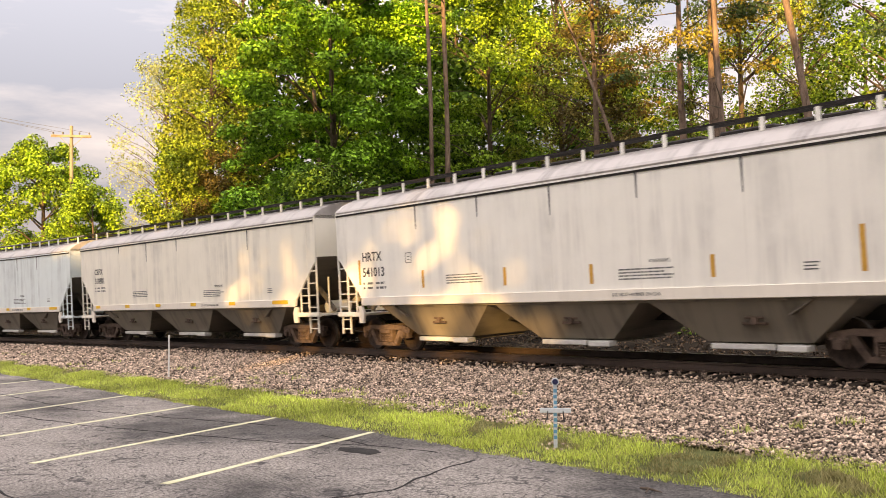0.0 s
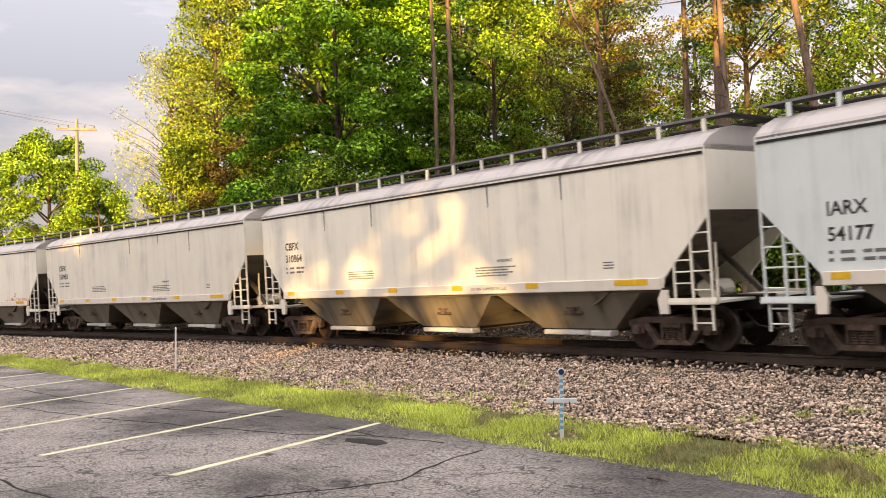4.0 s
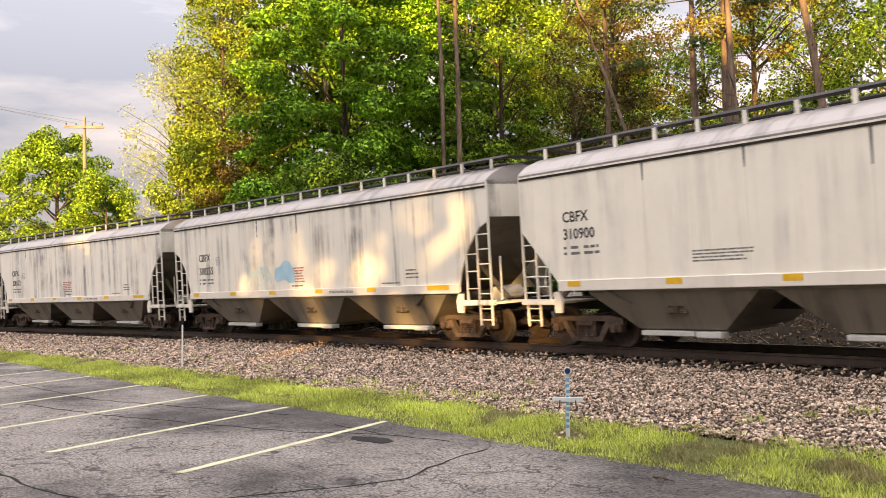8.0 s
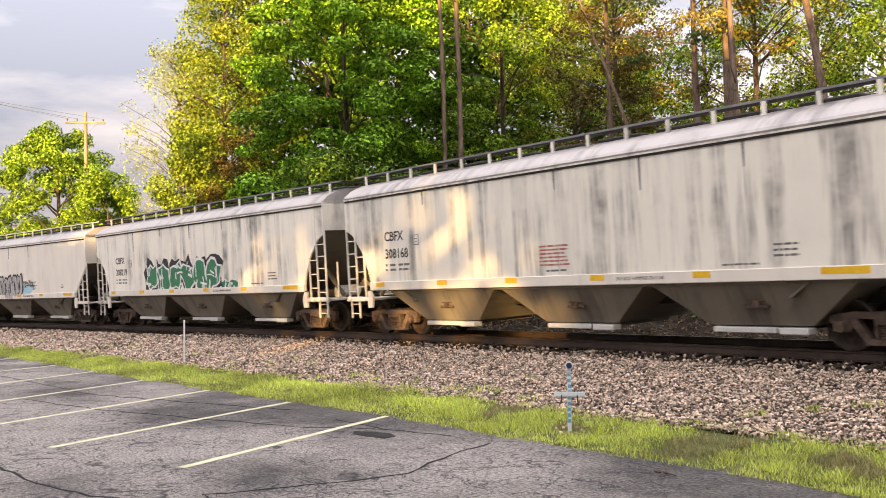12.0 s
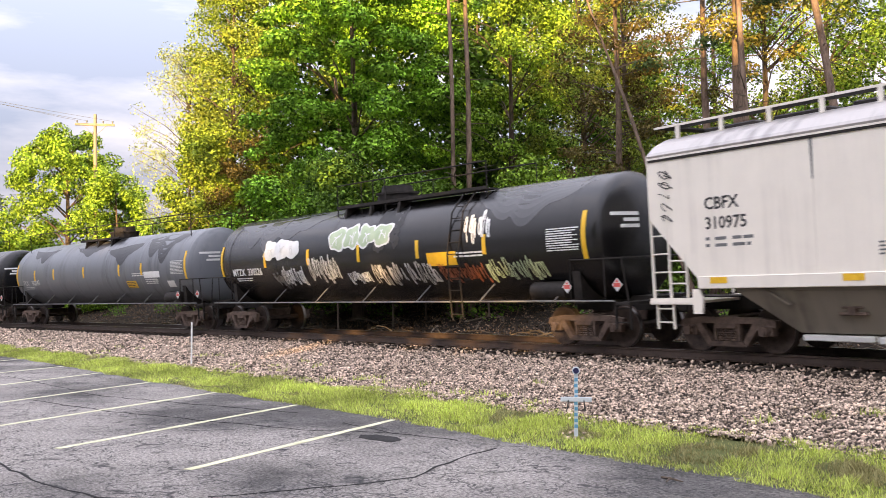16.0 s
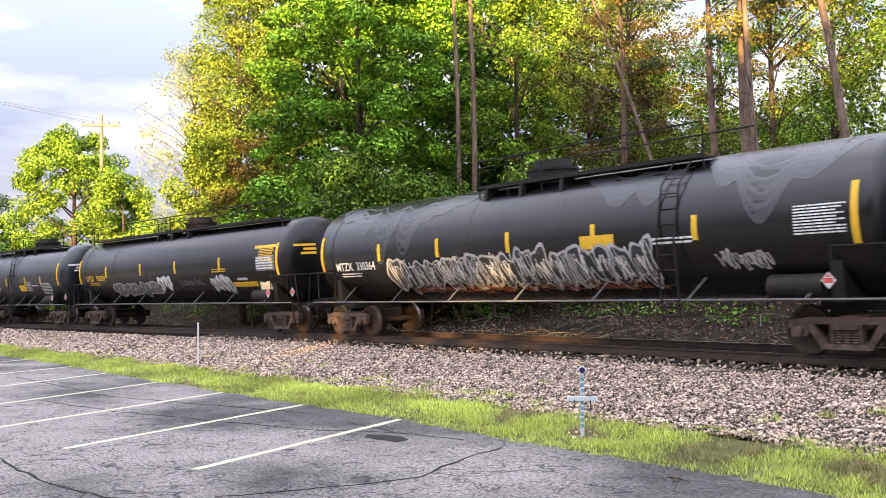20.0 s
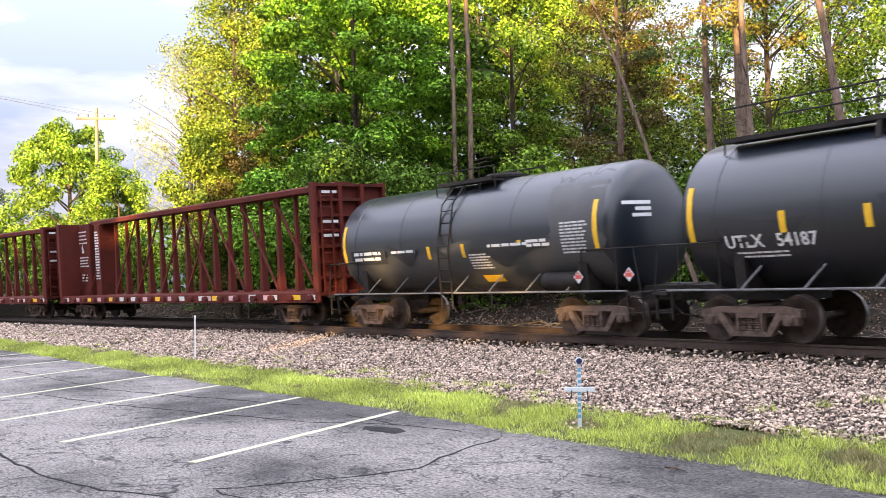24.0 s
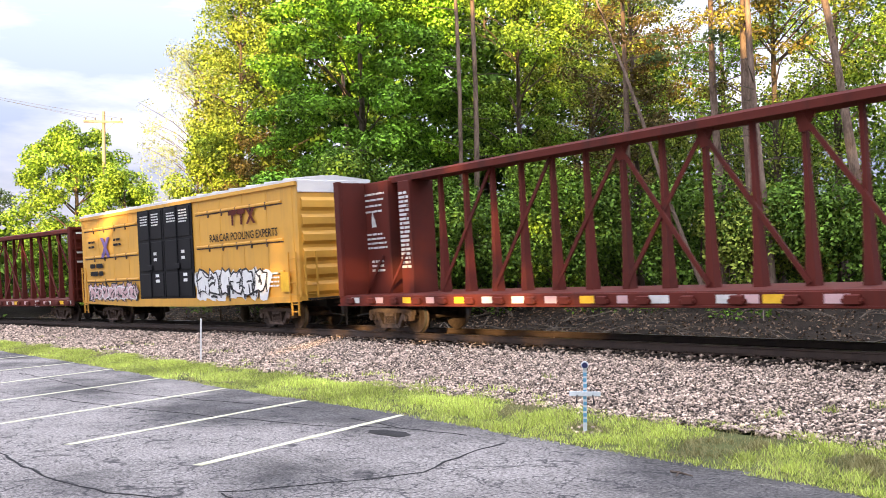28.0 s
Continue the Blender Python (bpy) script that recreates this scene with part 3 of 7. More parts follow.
def build_track():
    for name, lat in (("rail_near", 0.755), ("rail_far", -0.755)):
        bm = bmesh.new()
        prof = [(0.075, -0.185), (0.075, -0.172), (0.02, -0.155), (0.011, -0.05), (0.036, -0.038), (0.036, -0.006), (0.028, 0.0), (-0.028, 0.0), (-0.036, -0.006), (-0.036, -0.038), (-0.011, -0.05), (-0.02, -0.155), (-0.075, -0.172), (-0.075, -0.185)]
        loft(bm, [[on_track(s, lat + l, z) for l, z in prof] for s in np.arange(-125, 36, 1.5)])
        ob = part(name, bm, M["rail"], None, smooth=True)
        ob.data.materials.append(M["railtop"])
        for p in ob.data.polygons:
            if p.normal.z > 0.95 and p.area > 0.05:
                p.material_index = 1
        tagged(ob, "brown steel rail with a worn bright head", "rail", kind="structure")
    bm = bmesh.new()
    box(bm, -0.115, 0.115, -1.3, 1.3, -0.18, 0, 0.012)
    tie = part("tie", bm, M["tie"])
    me = tie.data
    bpy.data.objects.remove(tie)
    bm = bmesh.new()
    box(bm, -0.09, 0.09, -0.17, 0.17, 0, 0.02, 0.006)
    for sx in (-0.06, 0.06):
        for sy in (-0.11, 0.11):
            box(bm, sx - 0.015, sx + 0.015, sy - 0.015, sy + 0.015, 0.02, 0.055)
    tp = part("tie_plate", bm, M["rusty"])
    mp = tp.data
    bpy.data.objects.remove(tp)
    bed = thing("tie_row", "weathered dark wooden ties under the rails", "ties", kind="structure")
    rng = random.Random(4)
    for i in range(180):
        s = -92 + i * 0.56
        x, y, h = track(s)
        p = on_track(s, 0, -0.207)
        ob = link("tie", me, M["tie"], bed)
        ob.matrix_basis = pose(*p, math.degrees(CANT), 0, math.degrees(h) + rng.uniform(-1, 1))
        if -52 < s < 2:
            for lat in (0.755, -0.755):
                q = link("tie_plate", mp, M["rusty"], ob)
                q.matrix_basis = pose(0, -lat, 0.0)


lot = build_ground()
build_stripes(lot)
build_track()

def cracked(m):
    """Adds a net of fine cracks and broad lighter patches to the asphalt."""
    nt = m.node_tree
    p = nt.nodes["Principled BSDF"]
    old = p.inputs["Base Color"].links[0].from_socket
    co = nt.nodes.new("ShaderNodeTexCoord")
    wob = node(nt, "ShaderNodeTexNoise", Scale=2.2, Detail=8.0)
    nt.links.new(co.outputs["Object"], wob.inputs["Vector"])
    ad = nt.nodes.new("ShaderNodeVectorMath")
    ad.operation = "MULTIPLY_ADD"
    ad.inputs[1].default_value = (0.9, 0.9, 0.0)
    nt.links.new(wob.outputs["Color"], ad.inputs[0])
    nt.links.new(co.outputs["Object"], ad.inputs[2])
    outs = []
    for scale, wide in ((1.3, 0.020), (3.6, 0.042)):
        v = node(nt, "ShaderNodeTexVoronoi", Scale=scale)
        v.feature = "DISTANCE_TO_EDGE"
        nt.links.new(ad.outputs[0], v.inputs["Vector"])
        r = nt.nodes.new("ShaderNodeMapRange")
        r.inputs["From Max"].default_value = wide
        r.inputs["To Min"].default_value, r.inputs["To Max"].default_value = 1, 0
        nt.links.new(v.outputs["Distance"], r.inputs[0])
        n = node(nt, "ShaderNodeTexNoise", Scale=0.28 * scale, Detail=3.0)
        nt.links.new(co.outputs["Object"], n.inputs["Vector"])
        r2 = nt.nodes.new("ShaderNodeMapRange")
        r2.inputs["From Min"].default_value, r2.inputs["From Max"].default_value = 0.44, 0.52
        nt.links.new(n.outputs["Fac"], r2.inputs[0])
        mul = nt.nodes.new("ShaderNodeMath")
        mul.operation = "MULTIPLY"
        nt.links.new(r.outputs[0], mul.inputs[0])
        nt.links.new(r2.outputs[0], mul.inputs[1])
        outs.append(mul)
    mx = nt.nodes.new("ShaderNodeMath")
    mx.operation = "MAXIMUM"
    nt.links.new(outs[0].outputs[0], mx.inputs[0])
    nt.links.new(outs[1].outputs[0], mx.inputs[1])
    # worn, bleached areas in the open lot
    n = node(nt, "ShaderNodeTexNoise", Scale=0.27, Detail=6.0, Roughness=0.62)
    nt.links.new(co.outputs["Object"], n.inputs["Vector"])
    r = nt.nodes.new("ShaderNodeMapRange")
    r.inputs["From Min"].default_value, r.inputs["From Max"].default_value = 0.42, 0.60
    r.inputs["To Max"].default_value = 0.95
    xyz = nt.nodes.new("ShaderNodeSeparateXYZ")
    nt.links.new(co.outputs["Object"], xyz.inputs[0])
    open_lot = nt.nodes.new("ShaderNodeMapRange")        # more traffic away from the kerbless edge
    open_lot.inputs["From Min"].default_value, open_lot.inputs["From Max"].default_value = 7.4, 3.2
    open_lot.inputs["To Min"].default_value, open_lot.inputs["To Max"].default_value = -0.07, 0.10
    nt.links.new(xyz.outputs["Y"], open_lot.inputs[0])
    tot = nt.nodes.new("ShaderNodeMath")
    nt.links.new(n.outputs["Fac"], tot.inputs[0])
    nt.links.new(open_lot.outputs[0], tot.inputs[1])
    nt.links.new(tot.outputs[0], r.inputs[0])
    worn = nt.nodes.new("ShaderNodeMixRGB")
    worn.inputs[2].default_value = (0.28, 0.256, 0.235, 1)
    nt.links.new(r.outputs[0], worn.inputs[0])
    nt.links.new(old, worn.inputs[1])
    grit = node(nt, "ShaderNodeTexNoise", Scale=24.0, Detail=6.0, Roughness=0.85)
    nt.links.new(co.outputs["Object"], grit.inputs["Vector"])
    gr = nt.nodes.new("ShaderNodeMapRange")
    gr.inputs["From Min"].default_value, gr.inputs["From Max"].default_value = 0.36, 0.64
    gr.inputs["To Min"].default_value, gr.inputs["To Max"].default_value = 0.0, 2.0
    nt.links.new(grit.outputs["Fac"], gr.inputs[0])
    shade = nt.nodes.new("ShaderNodeHueSaturation")
    nt.links.new(gr.outputs[0], shade.inputs["Value"])
    nt.links.new(worn.outputs[0], shade.inputs["Color"])
    worn = shade
    mix = nt.nodes.new("ShaderNodeMixRGB")
    mix.inputs[2].default_value = (0.025, 0.025, 0.027, 1)
    nt.links.new(mx.outputs[0], mix.inputs[0])
    nt.links.new(worn.outputs[0], mix.inputs[1])
    nt.links.new(mix.outputs[0], p.inputs["Base Color"])


cracked(M["asphalt"])


def seam(points, width, seed):
    """A wandering line of dark crack sealant on the lot."""
    rng = random.Random(seed)
    pts = []
    for (x0, y0), (x1, y1) in zip(points, points[1:]):
        n = max(int(math.hypot(x1 - x0, y1 - y0) / 0.25), 2)
        pts += [(x0 + (x1 - x0) * k / n + rng.uniform(-0.04, 0.04), y0 + (y1 - y0) * k / n + rng.uniform(-0.04, 0.04)) for k in range(n)]
    pts.append(points[-1])
    bm = bmesh.new()
    L, Rr = [], []
    for i, p in enumerate(pts):
        a, b = pts[max(i - 1, 0)], pts[min(i + 1, len(pts) - 1)]
        d = Vector((b[0] - a[0], b[1] - a[1]))
        d.normalize()
        w = 0.6 * width * rng.uniform(0.5, 1.3) / 2
        L.append((p[0] - d.y * w, p[1] + d.x * w))
        Rr.append((p[0] + d.y * w, p[1] - d.x * w))
    slab(bm, L + Rr[::-1], "z", 0.0005, 0.0045)
    part("crack_seal", bm, M["tar"], lot, "dark line of crack sealant")


seam([(-8.9, 3.35), (-8.6, 4.4), (-8.4, 5.4), (-8.9, 6.2), (-9.3, 7.2)], 0.05, 1)
seam([(-8.9, 3.35), (-7.3, 3.6), (-5.5, 4.2)], 0.035, 2)
seam([(-9.6, 2.5), (-9.0, 2.9), (-8.0, 2.9), (-6.6, 2.6)], 0.045, 3)
seam([(-17.5, 1.9), (-14.0, 2.0), (-11.0, 2.2), (-9.6, 2.5)], 0.05, 4)
seam([(-19.5, 3.9), (-16.5, 4.6), (-14.5, 5.3), (-12.4, 6.1), (-11.2, 6.9)], 0.045, 5)
seam([(-26, 4.6), (-22.5, 4.9), (-19.5, 5.1), (-16.4, 6.1), (-14.2, 6.9)], 0.045, 6)
seam([(-12.6, 6.9), (-11.2, 6.9), (-10.1, 7.2)], 0.05, 7)


def stain(name, outline, height, material, label, seed):
    """A ragged flat patch on the lot."""
    rng = random.Random(seed)
    pts = []
    for (x0, y0), (x1, y1) in zip(outline, outline[1:] + outline[:1]):
        n = max(int(math.hypot(x1 - x0, y1 - y0) / 0.12), 1)
        for k in range(n):
            t = k / n
            x, y = x0 + (x1 - x0) * t, y0 + (y1 - y0) * t
            pts.append((x + 0.04 * noise.noise((x * 2.5, y * 2.5, seed)) + rng.uniform(-0.015, 0.015), y + 0.04 * noise.noise((x * 2.5, y * 2.5, seed + 7)) + rng.uniform(-0.015, 0.015)))
    bm = bmesh.new()
    slab(bm, pts, "z", -0.01, height)
    bmesh.ops.triangulate(bm, faces=bm.faces)
    part(name, bm, material, lot, label)


OIL = [(-11.4, 6.5), (-10.9, 6.75), (-10.6, 6.65), (-10.55, 6.45), (-10.95, 6.36), (-11.2, 6.36)]
M["oil"] = surface("oil_stain", (0.012, 0.012, 0.012), (0.045, 0.043, 0.042), 0.9, 0, 3.0, 60, 0.4, spec=0.1)
stain("oil_stain", OIL, 0.0042, M["oil"], "dark oil stain", 5)


# ---- gravel and grass ----
def build_gravel():
    rng = np.random.default_rng(11)
    cube = np.array([(1, 0, 0), (-1, 0, 0), (0, 1, 0), (0, -1, 0), (0, 0, 1), (0, 0, -1)], float) * 1.25
    tri = np.array([(0, 2, 4), (2, 1, 4), (1, 3, 4), (3, 0, 4), (2, 0, 5), (1, 2, 5), (3, 1, 5), (0, 3, 5)])
    bands = [(-18, -3.5, 1.75, 7.3, 640, 0.0220), (-32, -18, 1.75, 7.3, 310, 0.0285), (-52, -32, 1.75, 7.2, 150, 0.040), (-80, -52, 1.75, 7.0, 40, 0.07), (-36, -2, -3.4, 1.75, 70, 0.036)]
    P, S = [], []
    for s0, s1, l0, l1, dens, size in bands:
        n = int((s1 - s0) * (l1 - l0) * dens)
        for s, l in zip(rng.uniform(s0, s1, n), rng.uniform(l0, l1, n)):
            edge = toe(s) if l > 0 else 9
            if l > edge + 0.25 * rng.random() - 0.05:
                continue
            P.append(beside(s, l, grade(s, l) + size * rng.uniform(-0.2, 1.2)))
            S.append(size * rng.uniform(0.6, 1.45))
    P, S = np.array(P), np.array(S)
    n = len(P)
    v = (cube[None] * rng.uniform(0.6, 1.15, (n, 6, 1)) + rng.uniform(-0.28, 0.28, (n, 6, 3))) * rng.uniform(0.65, 1.25, (n, 1, 3))
    q = rng.normal(size=(n, 4))
    q /= np.linalg.norm(q, axis=1)[:, None]
    w, x, y, z = q.T
    Rm = np.stack([1 - 2 * (y * y + z * z), 2 * (x * y - z * w), 2 * (x * z + y * w), 2 * (x * y + z * w), 1 - 2 * (x * x + z * z), 2 * (y * z - x * w), 2 * (x * z - y * w), 2 * (y * z + x * w), 1 - 2 * (x * x + y * y)], 1).reshape(n, 3, 3)
    v = np.einsum("nij,nkj->nki", Rm, v) * S[:, None, None] * np.array([1, 1, 0.8]) + P[:, None]
    idx = tri[None] + 6 * np.arange(n)[:, None, None]
    me = tris("gravel_stones", v.reshape(-1, 3), idx.reshape(-1, 3))
    tagged(link("gravel_stones", me, M["stone"]), "loose pinkish grey crushed stone beside the track", "gravel", kind="stuff")


def blades(name, pts, heights, material, label, seed, wide=0.0075):
    rng = np.random.default_rng(seed)
    pts, h = np.asarray(pts), np.asarray(heights)
    n = len(pts)
    a = rng.uniform(0, math.tau, n)
    lean = rng.uniform(0.2, 1.3, n) * h
    u = np.stack([np.cos(a), np.sin(a), np.zeros(n)], 1)
    w = np.stack([-np.sin(a), np.cos(a), np.zeros(n)], 1) * (wide * (0.6 + 0.8 * rng.random(n)) * (0.6 + h / 0.2))[:, None]
    tip = pts + u * lean[:, None] + np.stack([np.zeros(n), np.zeros(n), h], 1)
    v = np.stack([pts - w, pts + w, tip + w * 0.15, tip - w * 0.15], 1)
    return tagged(link(name, quads(name, v.reshape(-1, 3), n), material), label, "grass", kind="stuff")


def build_grass():
    rng = np.random.default_rng(5)
    pts, hs, dry, dh = [], [], [], []
    n = 200000
    for x, u, k in zip(-rng.random(n) ** 1.6 * 58 - 3.2, rng.random(n), rng.random(n)):
        y0 = lot_edge(x) - 0.13 + 0.12 * noise.noise((x * 1.4, 2, 0))
        s = x
        y1 = beside(s, toe(s), 0)[1] + 0.25 + 0.35 * noise.noise((x * 0.8, 9, 0))
        y = y0 + u * (y1 - y0)
        lat = TRACK_Y - y
        f = noise.noise((x * 0.9, y * 1.3, 3.3))
        edge = min(u, 1 - u) * 2
        f2 = noise.noise((x * 3.1, y * 4.3, 8.1))
        if k > 0.50 + 0.55 * edge + 0.8 * f + 0.7 * f2:
            continue
        x2, yy, hh = track(s)
        lat = (yy - y)
        z = max(grade(s, lat), 0.0) - 0.01
        g = (0.025 + 0.06 * rng.random() + 0.10 * max(f, 0) + 0.10 * max(f2 - 0.1, 0)) * (0.55 + 0.6 * edge) * (1 + max(-x - 20, 0) * 0.012)
        if f < -0.34 or rng.random() < 0.22:
            dry.append((x, y, z)), dh.append(g * 0.8)
        else:
            pts.append((x, y, z)), hs.append(g)
    blades("grass", pts, hs, M["grass"], "bright spring grass along the lot's edge", 1, 0.006)
    blades("dry_grass", dry, dh, M["drygrass"], "thin yellowed grass along the lot's edge", 2)
    # weeds in the gravel and greenery on the far bank
    pts, hs = [], []
    for k in range(34):
        s, l = rng.uniform(-45, 0), rng.uniform(4.6, 6.9)
        for j in range(35):
            ds, dl = rng.normal(0, 0.10, 2)
            pts.append(beside(s + ds, l + dl, grade(s, l)))
            hs.append(rng.uniform(0.04, 0.13))
    blades("weeds", pts, hs, M["grass"], "small green weeds in the gravel", 3)


def build_floor_cover():
    """Low leafy plants and fallen leaves on the far bank."""
    rng = np.random.default_rng(8)
    def scatter(n, low, high, up, size, seed, cut):
        out = []
        for s, l, h in zip(rng.uniform(-70, 4, n), rng.uniform(low, high, n), rng.random(n)):
            if noise.noise((s * 0.35, l * 0.5, seed)) > cut:
                out.append(beside(s, -l, grade(s, -l) + 0.02 + up * h * h))
        c = np.array(out)
        v, _ = leaf_quads(rng, c, np.full(len(c), 0.05), len(c), size, up=0.6)
        return v.reshape(-1, 3), len(c)
    v, n = scatter(24000, 7.4, 13, 0.6, 0.12, 2.0, 0.12)
    tagged(link("undergrowth", quads("undergrowth", v, n), M["leaf_deep"]), "low leafy undergrowth at the edge of the woods", "undergrowth", kind="stuff")
    v, n = scatter(34000, 2.3, 11, 0.03, 0.085, 6.0, -0.7)
    tagged(link("leaf_litter", quads("leaf_litter", v, n), M["litter"]), "fallen brown leaves on the far bank", "leaf litter", kind="stuff")
    bm = bmesh.new()
    for k in range(260):
        s, l = rng.uniform(-60, 4), rng.uniform(3.0, 9)
        a = rng.uniform(0, math.tau)
        L = rng.uniform(0.4, 1.8)
        p = Vector(beside(s, -l, grade(s, -l) + 0.06))
        q = p + Vector((math.cos(a) * L, math.sin(a) * L, rng.uniform(0.0, 0.35)))
        tube(bm, [p, p.lerp(q, 0.5) + Vector((0, 0, 0.08)), q], [0.03, 0.022, 0.008], 4)
    tagged(part("fallen_twigs", bm, M["twig"]), "fallen branches on the far bank", "branches", kind="stuff")


M["drygrass"] = leaf("dry_blades", (0.22, 0.20, 0.08), (0.38, 0.34, 0.16), 0.3, 0.3)
M["litter"] = leaf("fallen_leaves", (0.03, 0.02, 0.013), (0.26, 0.175, 0.115), 0.4, 0.1)
build_gravel()
build_grass()
build_floor_cover()

# ---- rolling stock: local x along the train, -y towards the lot, z up from the rails' tops ----
def wheelset_mesh():
    bm = bmesh.new()
    prof = [(0.0, 0.15), (0.04, 0.15), (0.05, 0.09), (0.30, 0.055), (0.36, 0.02), (0.405, 0.0), (0.455, 0.0), (0.457, 0.095), (0.475, 0.11), (0.482, 0.13), (0.47, 0.14), (0.40, 0.14), (0.30, 0.10), (0.0, 0.11)]
    for sy in (-1, 1):
        rings = [[(r * math.cos(k * math.tau / 28), sy * (0.83 - 0.02 - w), r * math.sin(k * math.tau / 28)) for k in range(28)] for r, w in prof[1:-1]]
        loft(bm, rings)
    rod(bm, (0, -0.95, 0), (0, 0.95, 0), 0.085, 10)
    me = bpy.data.meshes.new("wheelset")
    bmesh.ops.recalc_face_normals(bm, faces=bm.faces)
    bm.to_mesh(me)
    bm.free()
    me.shade_smooth()
    me.set_sharp_from_angle(angle=radians(30))
    me.materials.append(M["wheel"])
    me.materials.append(M["wheelrim"])
    for p in me.polygons:
        c = p.center
        if 0.44 < math.hypot(c.x, c.z) < 0.47 and abs(p.normal.y) < 0.3:
            p.material_index = 1
    return me


def sideframe(bm, y):
    """The cast side frame of a bogie, with its windows and coil springs."""
    t = 0.07
    o, i = y - t, y + t
    slab(bm, [(-1.12, 0.52), (-1.12, 0.66), (-0.72, 0.72), (0.72, 0.72), (1.12, 0.66), (1.12, 0.52), (0.62, 0.60), (-0.62, 0.60)], "y", o, i)
    for s in (-1, 1):
        slab(bm, [(s * 0.80, 0.60), (s * 0.62, 0.62), (s * 0.36, 0.22), (s * 0.46, 0.16)], "y", o, i)
        slab(bm, [(s * 0.30, 0.62), (s * 0.24, 0.62), (s * 0.24, 0.26), (s * 0.30, 0.26)], "y", o, i)
        box(bm, s * 0.889 - 0.17, s * 0.889 + 0.17, o - 0.02, i + 0.02, 0.36, 0.56, 0.02)
    slab(bm, [(-0.48, 0.15), (0.48, 0.15), (0.36, 0.25), (-0.36, 0.25)], "y", o - 0.03, i + 0.03)
    box(bm, -0.24, 0.24, y - 0.11, y + 0.11, 0.50, 0.60, 0.01)


def bogie(parent, x):
    bm = bmesh.new()
    for y in (-1.03, 1.03):
        sideframe(bm, y)
    box(bm, -0.2, 0.2, -1.0, 1.0, 0.48, 0.74, 0.02)
    ob = part("bogie", bm, M["rusty"], parent, "rusty cast-steel bogie")
    ob.matrix_basis = pose(x, 0, 0)
    for y in (-1.03, 1.03):
        for k in range(3):
            link("coil_spring", SPRING, None, ob).matrix_basis = pose(-0.16 + k * 0.16, y - 0.02, 0.25)
        for s in (-0.889, 0.889):
            bm = bmesh.new()
            k = -1 if y < 0 else 1
            rod(bm, (s, y + k * 0.05, 0.457), (s, y + k * 0.16, 0.457), 0.095, 12)
            rod(bm, (s, y + k * 0.16, 0.457), (s, y + k * 0.175, 0.457), 0.06, 8)
            part("bearing_cap", bm, M["rusty"], ob, "brown axle bearing cap")
    for s in (-0.889, 0.889):
        w = link("wheelset", WHEELSET, None, ob, "brown steel wheels on an axle")
        w.matrix_basis = pose(s, 0, 0.457)
        WHEELS.append(w)


def coupler(parent, x0, x1, y=0.0):
    s = 1 if x1 > x0 else -1
    bm = bmesh.new()
    box(bm, min(x0, x1), max(x0, x1), -0.08, 0.08, 0.80, 0.96, 0.02)
    box(bm, min(x1, x1 - s * 0.3), max(x1, x1 - s * 0.3), -0.16, 0.14, 0.74, 1.02, 0.04)
    tube(bm, [(x0, -0.35, 0.75), (x0 + s * 0.25, -0.36, 0.5), (x1, -0.3, 0.42)], [0.025] * 3, 6)
    part("coupler", bm, M["steel"], parent, "dark knuckle coupler and air hose")


def ladder(parent, material, x, y, z0, z1, across=0.42, rungs=7, along="x", name="ladder"):
    bm = bmesh.new()
    for s in (-0.5, 0.5):
        dx, dy = (s * across, 0) if along == "x" else (0, s * across)
        beam(bm, (x + dx, y + dy, z0), (x + dx, y + dy, z1), 0.055, 0.035)
    for k in range(rungs):
        z = z0 + (k + 0.5) * (z1 - z0) / rungs
        dx, dy = (across / 2, 0) if along == "x" else (0, across / 2)
        rod(bm, (x - dx, y - dy, z), (x + dx, y + dy, z), 0.017, 5)
    return part(name, bm, material, parent)


def bars(name, parent, material, x, z, y, rows, width, pitch=0.075, thick=0.035, face=-1):
    """Small stencilled lines that cannot be read, as plain bars on a side."""
    bm = bmesh.new()
    rng = random.Random(int(x * 37 + z * 91))
    for k in range(rows):
        w, p = width * rng.uniform(0.8, 1.0), 0.0
        while p < w:
            run = min(rng.uniform(1.5, 6.0) * max(thick, 0.03), w - p) if width > 0.3 else w
            box(bm, x + p, x + p + run, y, y + face * 0.004, z - k * pitch, z - k * pitch + thick)
            p += run + thick * 0.7
    return tagged(part("stencil", bm, material, parent), kind="stuff")


SIDE = Matrix(((1, 0, 0, 0), (0, 0, -1, 0), (0, 1, 0, 0), (0, 0, 0, 1)))    # turns lettering to face the lot


def side_text(parent, text, x, z, y, size, material, wide=1.0, label="", bold=0.0):
    return lettering("lettering", text, size, material, parent, Matrix.Translation((x, y - 0.003, z)) @ SIDE, wide, label, bold)


